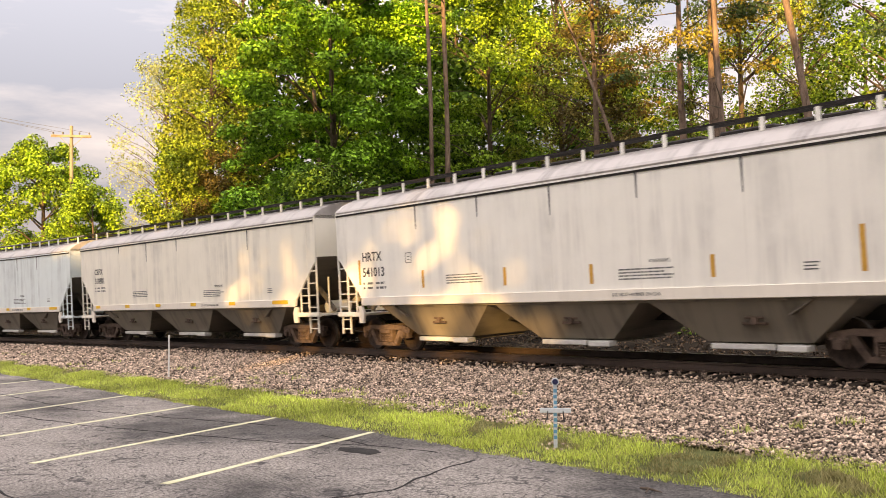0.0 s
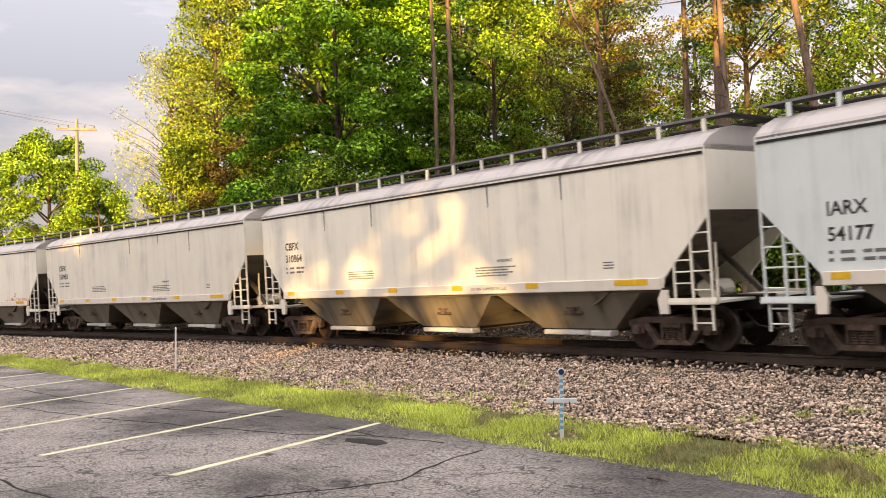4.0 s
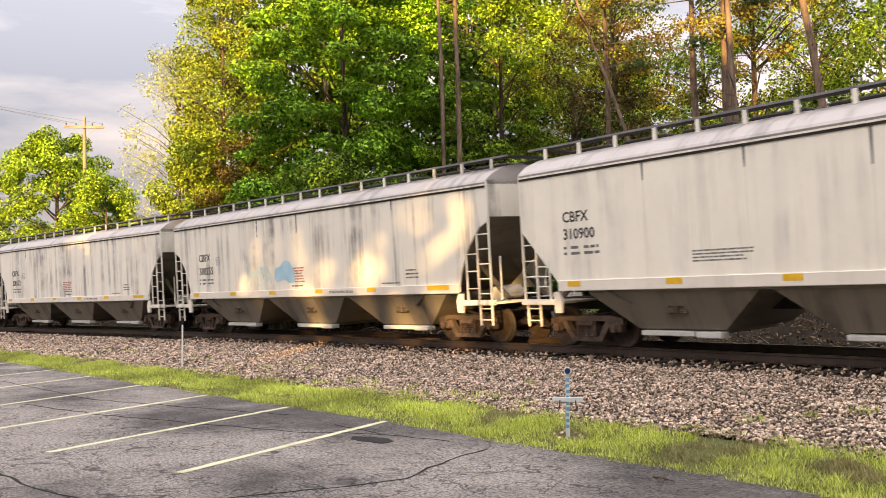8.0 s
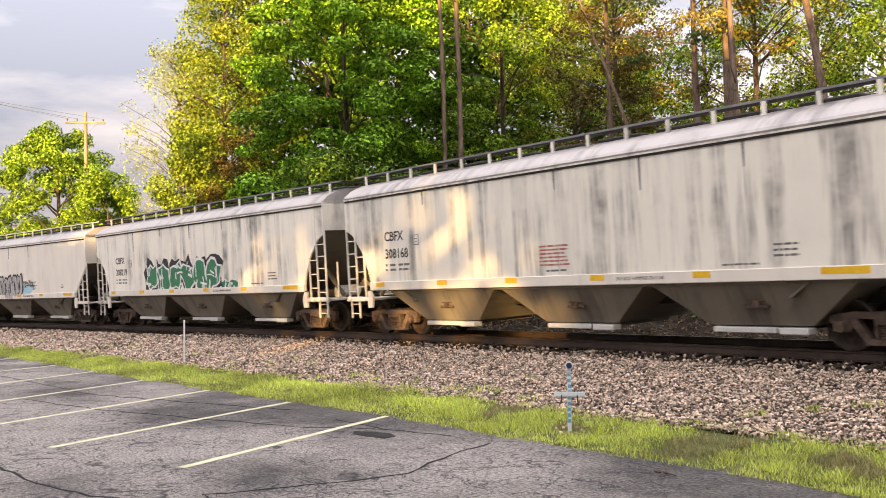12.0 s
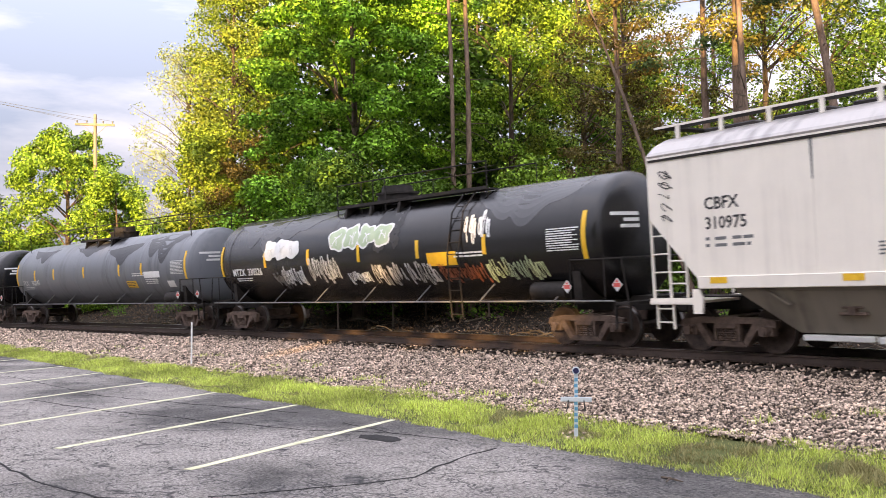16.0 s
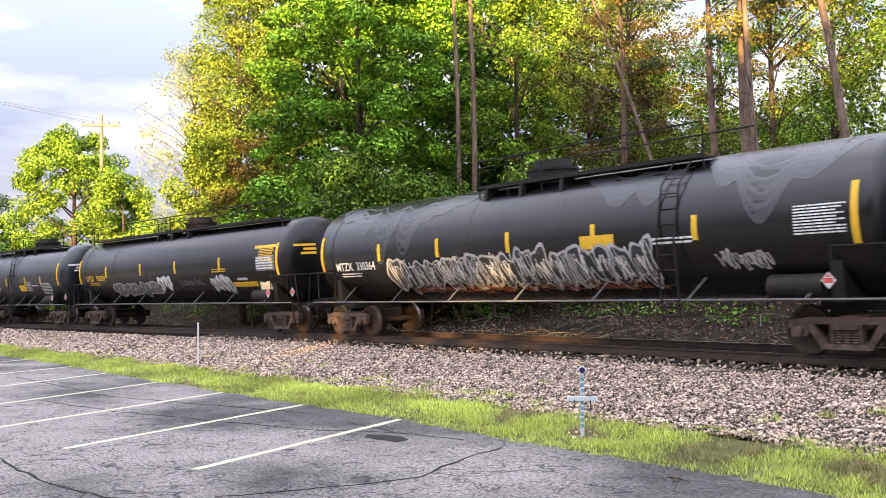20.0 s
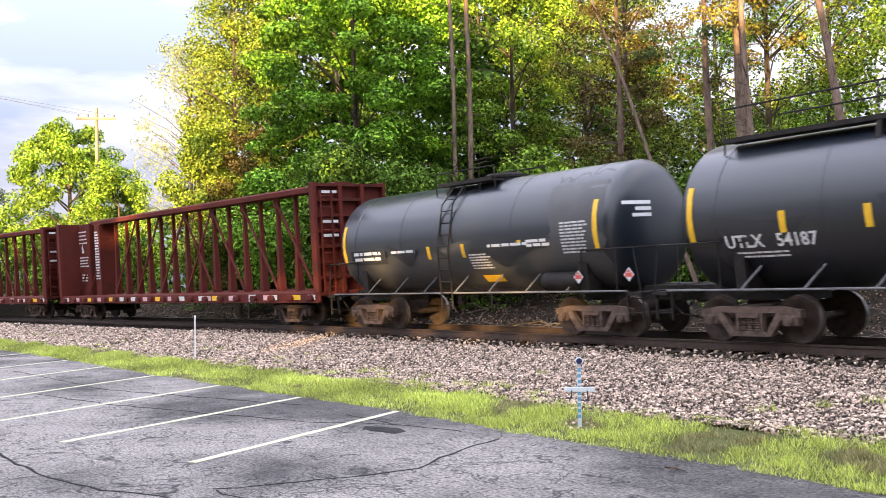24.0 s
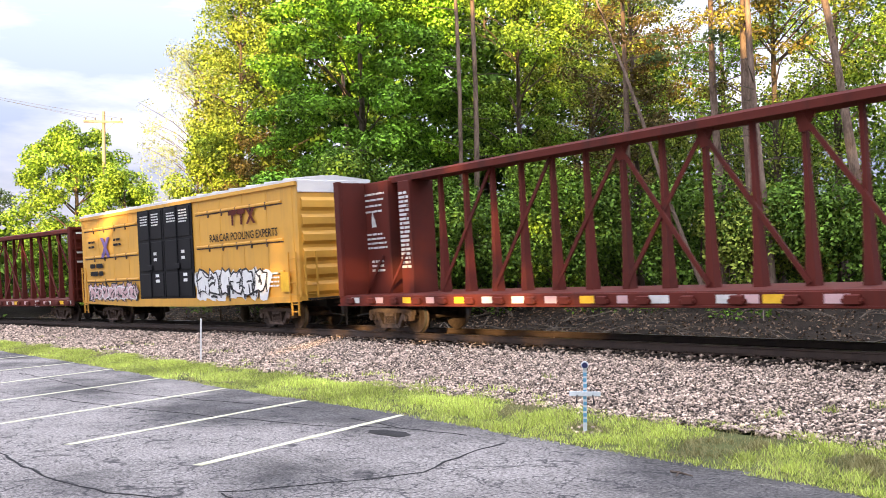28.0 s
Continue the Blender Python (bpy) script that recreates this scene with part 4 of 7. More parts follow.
def hopper(name, label, half, mark, number, paint, style, tc=14.4, bars_red=False):
    """A covered hopper car: side sheets cut back at the ends, slope sheets, roof, three bays, ladders, running board."""
    e = thing(name, label, "hopper car", "freight cars of the train")
    W, ZS, ZE = 1.58, 1.34, 4.0
    under, f = M["hop_under"], half / 8.7
    edge = M["steel"] if number in ("541013", "310881") else paint if number == "310975" else M["galv"]
    A = {"straight": [(0.0, 2.72), (1.12, 1.52), (1.16, ZS)], "arched": [(0.0, 3.08), (0.34, 2.92), (0.78, 2.42), (1.06, 1.86), (1.16, 1.5), (1.16, ZS)]}[style]
    out = [(-half, ZE)] + [(-half + a, z) for a, z in A] + [(half - a, z) for a, z in A[::-1]] + [(half, ZE)]
    for y in (-W, W):
        bm = bmesh.new()
        slab(bm, out, "y", y - 0.03, y + 0.03)
        part("side_sheet", bm, paint, e)
    zt = A[0][1]
    for s in (-1, 1):
        bm = bmesh.new()
        box(bm, s * (half - 0.04), s * half, -W + 0.03, W - 0.03, zt + 0.1, ZE + 0.1)
        part("end_sheet", bm, paint, e)
        # slope sheets and struts: end shade painted in with the dust
        bm = bmesh.new()
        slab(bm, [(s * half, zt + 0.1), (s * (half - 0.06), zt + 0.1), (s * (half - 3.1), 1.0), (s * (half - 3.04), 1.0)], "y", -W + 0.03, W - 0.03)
        part("slope_sheet", bm, M["hop_slope"], e, "dusty sloping end sheet, coloured darker as in shade")
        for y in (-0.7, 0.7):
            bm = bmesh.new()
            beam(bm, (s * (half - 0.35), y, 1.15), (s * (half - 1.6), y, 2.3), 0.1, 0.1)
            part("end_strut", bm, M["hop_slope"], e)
    # floor sheet shares the bays' shade-darkened colour
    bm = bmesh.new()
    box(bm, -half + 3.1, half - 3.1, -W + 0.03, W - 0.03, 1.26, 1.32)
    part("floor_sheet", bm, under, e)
    # roof with a rolled eave
    bm = bmesh.new()
    sec = [(-W - 0.03, ZE - 0.01), (-W - 0.045, ZE + 0.03), (-W, ZE + 0.09), (-1.35, 4.26), (-0.95, 4.42), (-0.5, 4.50), (0.5, 4.50), (0.95, 4.42), (1.35, 4.26), (W, ZE + 0.09), (W + 0.045, ZE + 0.03), (W + 0.03, ZE - 0.01)]
    loft(bm, [[(x, y, z) for y, z in sec] for x in (-half, half)])
    part("roof", bm, M["roof_dirty"], e)
    bm = bmesh.new()
    for y in (-W, W):
        k = -1 if y < 0 else 1
        box(bm, -half + 0.02, half - 0.02, y + k * 0.03, y + k * 0.05, ZE - 0.10, ZE - 0.05)
    tagged(part("eave_seam", bm, M["steel"], e, "dark seam under the eave"))
    # welds between side sheets, some with a dark streak from the eave
    rng = random.Random(number)
    for k in range(5):
        x = (-4.9 + 2.45 * k) * f
        bm = bmesh.new()
        box(bm, x - 0.012, x + 0.012, -W - 0.03, -W - 0.034, ZS + 0.22, ZE - 0.1)
        part("weld_seam", bm, paint, e)
        if rng.random() < 0.75:
            bm = bmesh.new()
            L = rng.uniform(0.25, 0.75)
            slab(bm, [(x - 0.028, ZE - 0.1), (x + 0.028, ZE - 0.1), (x + 0.012, ZE - 0.1 - L), (x - 0.012, ZE - 0.1 - L)], "y", -W - 0.031, -W - 0.0375)
            part("streak", bm, M["dimbar"], e, "dark streak below the eave")
    # hatches along the ridge
    me, n = None, 10
    for k in range(n):
        x = -half + 1.1 + k * (2 * half - 2.2) / (n - 1)
        if me is None:
            bm = bmesh.new()
            box(bm, -0.62, 0.62, -0.34, 0.34, 0, 0.11, 0.03)
            h = part("roof_hatch", bm, M["steel"], e, "dark hatch cover")
            me = h.data
        else:
            h = link("roof_hatch", me, None, e, "dark hatch cover")
        h.matrix_basis = pose(x, 0, 4.5)
    # running board on brackets
    bm = bmesh.new()
    for y in (-0.82, 0.82):
        box(bm, -half - 0.25, half + 0.25, y - 0.2, y + 0.2, 4.66, 4.69)
    for s in (-1, 1):
        box(bm, s * (half - 0.1), s * (half + 0.25), -0.62, 0.62, 4.66, 4.69)
    part("running_board", bm, M["steel"], e, "dark grated running board")
    for y in (-1.03, 1.03):
        bm = bmesh.new()
        box(bm, -half - 0.25, half + 0.25, y - 0.012, y + 0.012, 4.655, 4.70)
        part("board_edge", bm, edge, e)
    posts = 16
    me = None
    for k in range(posts):
        x = -half + 0.35 + k * (2 * half - 0.7) / (posts - 1)
        for y in (-1.02, 1.02):
            if me is None:
                bm = bmesh.new()
                box(bm, -0.045, 0.045, -0.02, 0.02, -0.3, 0.0)
                b = part("bracket", bm, paint, e)
                me = b.data
            else:
                b = link("bracket", me, None, e)
            b.matrix_basis = pose(x, y, 4.69)
    # side sill with reflectors
    bm = bmesh.new()
    for y in (-W, W):
        k = -1 if y < 0 else 1
        box(bm, -half + 1.16, half - 1.16, y + k * 0.03, y + k * 0.07, ZS - 0.03, ZS + 0.21, 0.012)
        for s in (-1, 1):
            slab(bm, [(s * (half - 1.16), 1.30), (s * (half - 1.02), 1.30), (s * (half - 1.02), 0.82), (s * (half - 1.22), 0.82), (s * (half - 1.26), 1.12)], "y", y, y + k * 0.07)
    part("side_sill", bm, M["hop_new"], e)
    for x, w in ((-7.01, 0.2), (-4.21, 0.2), (-1.57, 0.2), (1.16, 0.2), (3.84, 0.2), (6.75, 0.44)) if mark != "HRTX" else ():
        bm = bmesh.new()
        box(bm, (x - w) * f, (x + w) * f, -W - 0.071, -W - 0.075, ZS + 0.07, ZS + 0.19)
        part("reflector", bm, M["yellow"], e, "yellow reflector strip")
    # three discharge bays with gaps between them, shade put into their dusty colour
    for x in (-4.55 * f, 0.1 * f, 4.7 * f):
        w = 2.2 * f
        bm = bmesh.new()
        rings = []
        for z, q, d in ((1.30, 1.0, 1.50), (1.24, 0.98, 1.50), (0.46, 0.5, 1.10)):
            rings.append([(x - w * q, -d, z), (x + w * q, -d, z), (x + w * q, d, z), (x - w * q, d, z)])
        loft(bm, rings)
        h = part("discharge_bay", bm, under, e, "stained sloping discharge bay, coloured darker as in shade")
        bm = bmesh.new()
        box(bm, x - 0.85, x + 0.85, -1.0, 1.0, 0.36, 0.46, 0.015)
        part("outlet_frame", bm, under, h, "dusty outlet frame, shade put into its colour")
        bm = bmesh.new()
        box(bm, x - 1.0, x + 0.38, -1.18, -1.02, 0.32, 0.43, 0.015)
        box(bm, x + 0.46, x + 1.06, -1.24, -0.95, 0.30, 0.43, 0.02)
        part("outlet_gate", bm, M["cream"], h, "pale outlet gate")
        bm = bmesh.new()
        rod(bm, (x + 0.1, -1.30, 0.88), (x + 0.1, -1.38, 0.88), 0.08, 10)
        box(bm, x - 0.16, x + 0.36, -1.36, -1.30, 0.80, 0.86, 0.01)
        box(bm, x - 0.10, x + 0.30, -1.37, -1.31, 0.92, 0.96, 0.01)
        part("vibrator_bracket", bm, M["rusty"], h, "small dark bracket")
    # centre sill, end platforms, steps and ladders
    bm = bmesh.new()
    box(bm, -half - 0.2, half + 0.2, -0.3, 0.3, 0.82, 1.1)
    part("centre_sill", bm, M["steel"], e)
    for s in (-1, 1):
        bm = bmesh.new()
        box(bm, s * (half - 1.1), s * (half + 0.1), -W - 0.06, W + 0.06, 1.02, 1.07)
        for y in (-W, W):
            box(bm, s * (half - 1.1), s * (half + 0.1), y - 0.04, y + 0.04, 1.0, 1.13)
        part("end_platform", bm, paint, e)
        xo = s * (half - 0.22)
        ladder(e, paint, xo, -W - 0.01, 1.1, ZE + 0.05, 0.44, 8)
        bm = bmesh.new()
        xp, top = s * (half - 0.86), 2.0 if style == "straight" else 2.45
        beam(bm, (xp, -W - 0.01, 1.1), (xp, -W - 0.01, top), 0.05, 0.035)
        part("corner_post", bm, paint, e)
        for k in range(3):
            z = 1.42 + k * (top - 1.5) / 2.2
            bm = bmesh.new()
            rod(bm, (xp, -W - 0.01, z), (s * (half - 0.44), -W - 0.01, z), 0.016, 6)
            part("grab_iron", bm, paint, e)
        ladder(e, paint, s * (half + 0.02), 1.2, 1.1, 4.3, 0.44, 8, "y")
        ladder(e, paint, s * (half - 0.25), -W + 0.02, 0.5, 1.05, 0.42, 2, name="step")
        coupler(e, s * (half - 0.1), s * (half + 0.66))
        bogie(e, s * tc / 2)
    bm = bmesh.new()
    rod(bm, (half - 0.9, -0.55, 1.25), (half - 0.9, 0.25, 1.25), 0.2, 12)
    rod(bm, (half - 0.35, -0.9, 1.1), (half - 0.35, -0.9, 2.2), 0.03, 6)
    part("brake_gear", bm, paint, e)
    # writing
    y = -W - 0.03
    xl, zm, zn, size = (-half + 1.38, 2.84, 2.46, 0.33) if style == "straight" else (-half + 1.95, 2.67, 2.19, 0.37)
    if mark == "IARX":
        xl, zm, zn, size = -6.5, 2.5, 2.06, 0.34
    if mark == "HRTX":
        xl, zm, zn, size = -half + 1.25, 2.55, 2.12, 0.36
    side_text(e, mark, xl, zm, y, size, M["blackp"], 0.98, "black stencilled letters", 0.006)
    side_text(e, number, xl, zn, y, size, M["blackp"], 0.98, "black stencilled digits", 0.006)
    low = zn - 0.22
    for k, (dx, w) in enumerate(((0.0, 0.10), (0.22, 0.28), (0.62, 0.5))):
        bars("stencil_lines", e, M["dimbar"], xl + dx, low, y, 2, w, 0.13, 0.06)
    if bars_red:
        bars("stencil_lines", e, M["redbar"], -0.6 * f, 2.2, y, 6, 0.95, 0.085, 0.04)
        bars("stencil_lines", e, M["dimbar"], -0.4 * f, 1.64, y, 1, 0.7, 0.09, 0.045)
        bars("stencil_lines", e, M["dimbar"], 5.4 * f, 1.95, y, 3, 0.55, 0.1, 0.04)
        bars("stencil_lines", e, M["dimbar"], 4.3 * f, 1.62, y, 1, 0.9, 0.1, 0.035)
    else:
        side_text(e, "WARNING", 2.66 * f, 2.06, y, 0.11, M["dimbar"], 1.0, "small stencilled warning")
        bars("stencil_lines", e, M["dimbar"], 1.87 * f, 1.93, y, 4, 1.4, 0.065, 0.03)
        bars("stencil_lines", e, M["dimbar"], -3.75 * f, 2.02, y, 4, 1.4, 0.065, 0.03)
        bars("stencil_lines", e, M["dimbar"], 6.0 * f, 1.9, y, 3, 0.3, 0.06, 0.025)
    side_text(e, "DO NOT HAMMER ON CAR", 1.70 * f, ZS + 0.06, -W - 0.07, 0.105, M["dimbar"], 0.95, "small stencilled notice on the sill")
    # small boxed stencil
    if mark != "HRTX" and style != "arched":
        return e
    bm = bmesh.new()
    bx, bz = -5.42 * f, 2.5 if mark != "HRTX" else 2.42
    for x0, x1, z0, z1 in ((0, 0.26, 0, 0.02), (0, 0.26, 0.26, 0.28), (0, 0.02, 0.02, 0.26), (0.24, 0.26, 0.02, 0.26), (0.08, 0.18, 0.08, 0.10), (0.08, 0.18, 0.16, 0.18)):
        box(bm, bx + x0, bx + x1, y, y - 0.004, bz + z0, bz + z1)
    tagged(part("stencil", bm, M["dimbar"], e, "small boxed stencil"), kind="stuff")
    return e


HEAD = 0.38    # depth of a tank's flattened head


def head_at(half, r, q):
    """How far out a tank's head stands, at a share q of its radius."""
    return half + 0.3 + HEAD * max(1 - q ** 2.6, 0) ** (1 / 2.0)


def dished(bm, half, r, seg=48):
    qs = [1.0, 0.985, 0.95, 0.9, 0.82, 0.7, 0.5, 0.25, 0.02]
    prof = [(head_at(half, r, q), q * r) for q in qs]
    rings = [(-x, q) for x, q in prof[::-1]] + prof
    loft(bm, [[(x, q * math.cos(k * math.tau / seg), 2.5 + q * math.sin(k * math.tau / seg)) for k in range(seg)] for x, q in rings])


def wrap(ob, r, lift=0.006):
    """Lays flat writing or paint on the round shell."""
    lo = min(v.co.y for v in ob.data.vertices)
    for v in ob.data.vertices:
        v.co.y = -math.sqrt(max(r * r - (v.co.z - 2.5) ** 2, 0.01)) - lift - (0.002 if v.co.y <= lo + 1e-5 else 0) - (max(-lo - r, 0) if lo < -r - 0.006 else 0)
    return ob


def tank(name, label, half, tc, mark, number, paint, letters, r=1.5, ladder_x=0.0, walkway="middle", seams=6, strips=(-5.65, -2.9, -0.1, 2.7, 5.4), strip_z=(2.25, 2.75), panel_z=2.72, dome=0.6, deck=None):
    """A tank car on stub sills, with heads, saddles, top fittings, handrails and side ladders."""
    e = thing(name, label, "tank car", "freight cars of the train")
    bm = bmesh.new()
    dished(bm, half, r)
    part("shell", bm, paint, e, smooth=True)
    for k in range(seams):
        x = -half + 0.4 + k * (2 * half - 0.8) / (seams - 1)
        bm = bmesh.new()
        loft(bm, [[(x + d, (r + 0.006) * math.cos(j * math.tau / 40), 2.5 + (r + 0.006) * math.sin(j * math.tau / 40)) for j in range(40)] for d in (-0.03, 0.03)])
        part("weld_seam", bm, paint, e, smooth=True)
    # fittings on the top
    low = -0.22 if walkway == "low" else 0.0
    bm = bmesh.new()
    rod(bm, (dome, 0, 3.9), (dome, 0, 4.24 + low), 0.62, 24)
    rod(bm, (dome, 0, 4.24 + low), (dome, 0, 4.30 + low), 0.66, 24)
    rod(bm, (dome, 0, 4.30 + low), (dome, 0, 4.50 + 1.6 * low), 0.5, 24, 0.46)
    part("dome_housing", bm, M["steel"], e, "dark round fittings housing", smooth=True)
    span, zr = {"middle": (2.4, 4.66), "low": (1.2, 4.3)}.get(walkway, (half - 0.3, 4.60))
    wide = {"deck": half - 0.3, "low": 1.1}.get(walkway, 2.0)
    d0, d1 = deck or (-wide, wide)
    bm = bmesh.new()
    for y in (-0.72, 0.72):
        box(bm, d0, d1, y - 0.22, y + 0.22, 3.93, 3.97)
        box(bm, d0, d1, y * 1.3 - 0.02, y * 1.3 + 0.02, 3.93, 4.02)
    part("top_walkway", bm, M["steel"], e, "dark grated walkway")
    for x in (-1.4, -0.1, 1.3) if walkway != "low" else ():
        for y in (-1, 1):
            bm = bmesh.new()
            slab(bm, [(y * 0.5, 3.93), (y * 0.94, 3.93), (y * 1.02, 3.58), (y * 0.9, 3.66)], "x", x - 0.05, x + 0.05)
            part("walkway_bracket", bm, M["steel"], e)
    bm = bmesh.new()
    for y in (-0.92, 0.92):
        r0, r1 = deck or (-span, span)
        tube(bm, [(r0, y, 3.7), (r0, y, zr), (r1, y, zr), (r1, y, 3.7)], [0.02] * 4, 5)
        for x in (-1.4, -0.3, 1.5) if walkway in ("full", "deck") else (-0.6, 0.0, 0.6):
            rod(bm, (x, y, 3.7), (x, y, zr), 0.018, 5)
    part("top_handrail", bm, M["steel"], e, "thin dark handrail")
    # running line along each side and its brackets
    for y in (-1.5, 1.5):
        bm = bmesh.new()
        rod(bm, (-half - 0.9, y, 1.07), (half + 0.9, y, 1.07), 0.022, 6)
        n = 7
        for k in range(n):
            x = -half + 0.9 + k * (2 * half - 1.8) / (n - 1)
            beam(bm, (x, y, 1.07), (x + 0.25, y * 0.78, 1.5), 0.05, 0.03)
        part("side_rail", bm, M["dimbar"], e, "grey handrail along the sill")
        k = -1 if y < 0 else 1
        if ladder_x is not None:
            bm = bmesh.new()
            for dx in (-0.22, 0.22):
                tube(bm, [(ladder_x + dx, k * 1.52, 0.65), (ladder_x + dx, k * 1.6, 2.3), (ladder_x + dx, k * 1.35, 3.4), (ladder_x + dx, k * 0.8, 4.0)], [0.022] * 4, 5)
            for j in range(10):
                z = 0.75 + j * 0.31
                yy = np.interp(z, [0.65, 2.3, 3.4, 4.0], [1.52, 1.6, 1.35, 0.8])
                rod(bm, (ladder_x - 0.22, k * yy, z), (ladder_x + 0.22, k * yy, z), 0.014, 5)
            part("side_ladder", bm, M["steel"], e, "thin dark ladder")
    for s in (-1, 1):
        bm = bmesh.new()
        box(bm, s * (tc / 2 - 0.9), s * (half + 1.35), -0.32, 0.32, 0.80, 1.12)
        slab(bm, [(-1.25, 1.0), (1.25, 1.0), (1.3, 1.75), (0.8, 1.35), (0, 1.1), (-0.8, 1.35), (-1.3, 1.75)], "x", s * (tc / 2) - 0.12, s * (tc / 2) + 0.12)
        box(bm, s * (half + 0.9), s * (half + 1.3), -1.5, 1.5, 0.98, 1.04)
        part("stub_sill", bm, M["steel"], e)
        bm = bmesh.new()
        for y in (-1.45, 1.45):
            k = -1 if y < 0 else 1
            tube(bm, [(s * (half - 0.4), y, 1.05), (s * (half - 0.4), y, 2.0), (s * (half + 1.1), y, 2.0), (s * (half + 1.25), y, 1.05)], [0.02] * 4, 5)
            rod(bm, (s * (half + 0.6), y, 1.05), (s * (half + 0.6), y, 2.0), 0.016, 5)
        tube(bm, [(s * (half + 1.1), -1.45, 2.0), (s * (half + 1.1), 1.45, 2.0)], [0.02] * 2, 5)
        part("end_handrail", bm, M["steel"], e, "dark end handrail")
        ladder(e, M["steel"], s * (half + 1.05), -1.4, 0.45, 1.05, 0.4, 2, name="step")
        coupler(e, s * (half + 1.2), s * (half + 1.95))
        bogie(e, s * tc / 2)
    bm = bmesh.new()
    rod(bm, (half - 1.7, -1.25, 1.3), (half - 0.6, -1.25, 1.3), 0.22, 14)
    part("brake_reservoir", bm, M["steel"], e, "grey brake reservoir", smooth=True)
    # reflector strips follow the shell
    def on_shell(z):
        return -math.sqrt(max(r * r - (z - 2.5) ** 2, 0.0)) - 0.008
    for x in (-half - 0.2, half + 0.1) + tuple(strips):
        end = abs(x) > half
        z1, z0 = (3.1, 2.0) if end else strip_z[::-1]
        bm = bmesh.new()
        zs = np.linspace(z0, z1, 8)
        loft(bm, [[(x - 0.065, on_shell(z) - 0.004, z), (x + 0.065, on_shell(z) - 0.004, z), (x + 0.065, on_shell(z) + 0.07, z), (x - 0.065, on_shell(z) + 0.07, z)] for z in zs])
        part("reflector", bm, M["yellow"], e, "yellow reflector strip")
    zt = {"950250": 2.12, "54187": 1.86}.get(number, 2.02)
    xt = -half + 0.55
    big = []
    if number:
        for ob in side_text(e, mark, xt, zt, -r, 0.34, M[letters], 0.98, "stencilled letters", 0.006) + side_text(e, number, xt + 1.12, zt, -r, 0.34, M[letters], 0.98, "stencilled digits", 0.006):
            wrap(ob, r)
        wrap(bars("stencil", e, M[letters], xt + 0.2, zt - 0.12, -r, 2, 1.3), r)
    if half > 6:
        wrap(bars("stencil", e, M[letters], half - 1.05, panel_z, -r, 10, 1.0, 0.055, 0.028), r)
        wrap(bars("stencil", e, M[letters], half - 4.4, 2.3, -r, 2, 1.2, 0.085, 0.045), r)
    # lines of writing on the front head
    for k, w in enumerate((0.85, 0.5, 0.6)):
        bm = bmesh.new()
        n = 6
        ring = []
        for j in range(n + 1):
            y = -0.25 - w * j / n
            row = []
            for z in (2.95 - k * 0.14, 3.03 - k * 0.14):
                row.append((head_at(half, r, math.hypot(y, z - 2.5) / r) + 0.012, y, z))
            ring.append(row)
        loft(bm, ring, close=False, caps=False)
        part("head_stencil", bm, M[letters], e, "line of small writing")
    for x, y, z in ((half - 0.4, -1.56, 1.40), (half + 1.0, -1.5, 1.42)):
        bm = bmesh.new()
        slab(bm, [(x, z - 0.15), (x + 0.14, z), (x, z + 0.15), (x - 0.14, z)], "y", y, y - 0.012)
        pl = part("placard", bm, M["cream"], e, "white and red diamond placard")
        bm = bmesh.new()
        box(bm, x - 0.095, x + 0.095, y - 0.0165, y - 0.0125, z - 0.045, z + 0.045)
        part("placard_band", bm, M["placard"], pl, "red band")
        bm = bmesh.new()
        slab(bm, [(x, z + 0.12), (x - 0.05, z + 0.06), (x, z + 0.055), (x + 0.05, z + 0.06)], "y", y - 0.0125, y - 0.0165)
        part("placard_mark", bm, M["placard"], pl, "red mark")
    return e


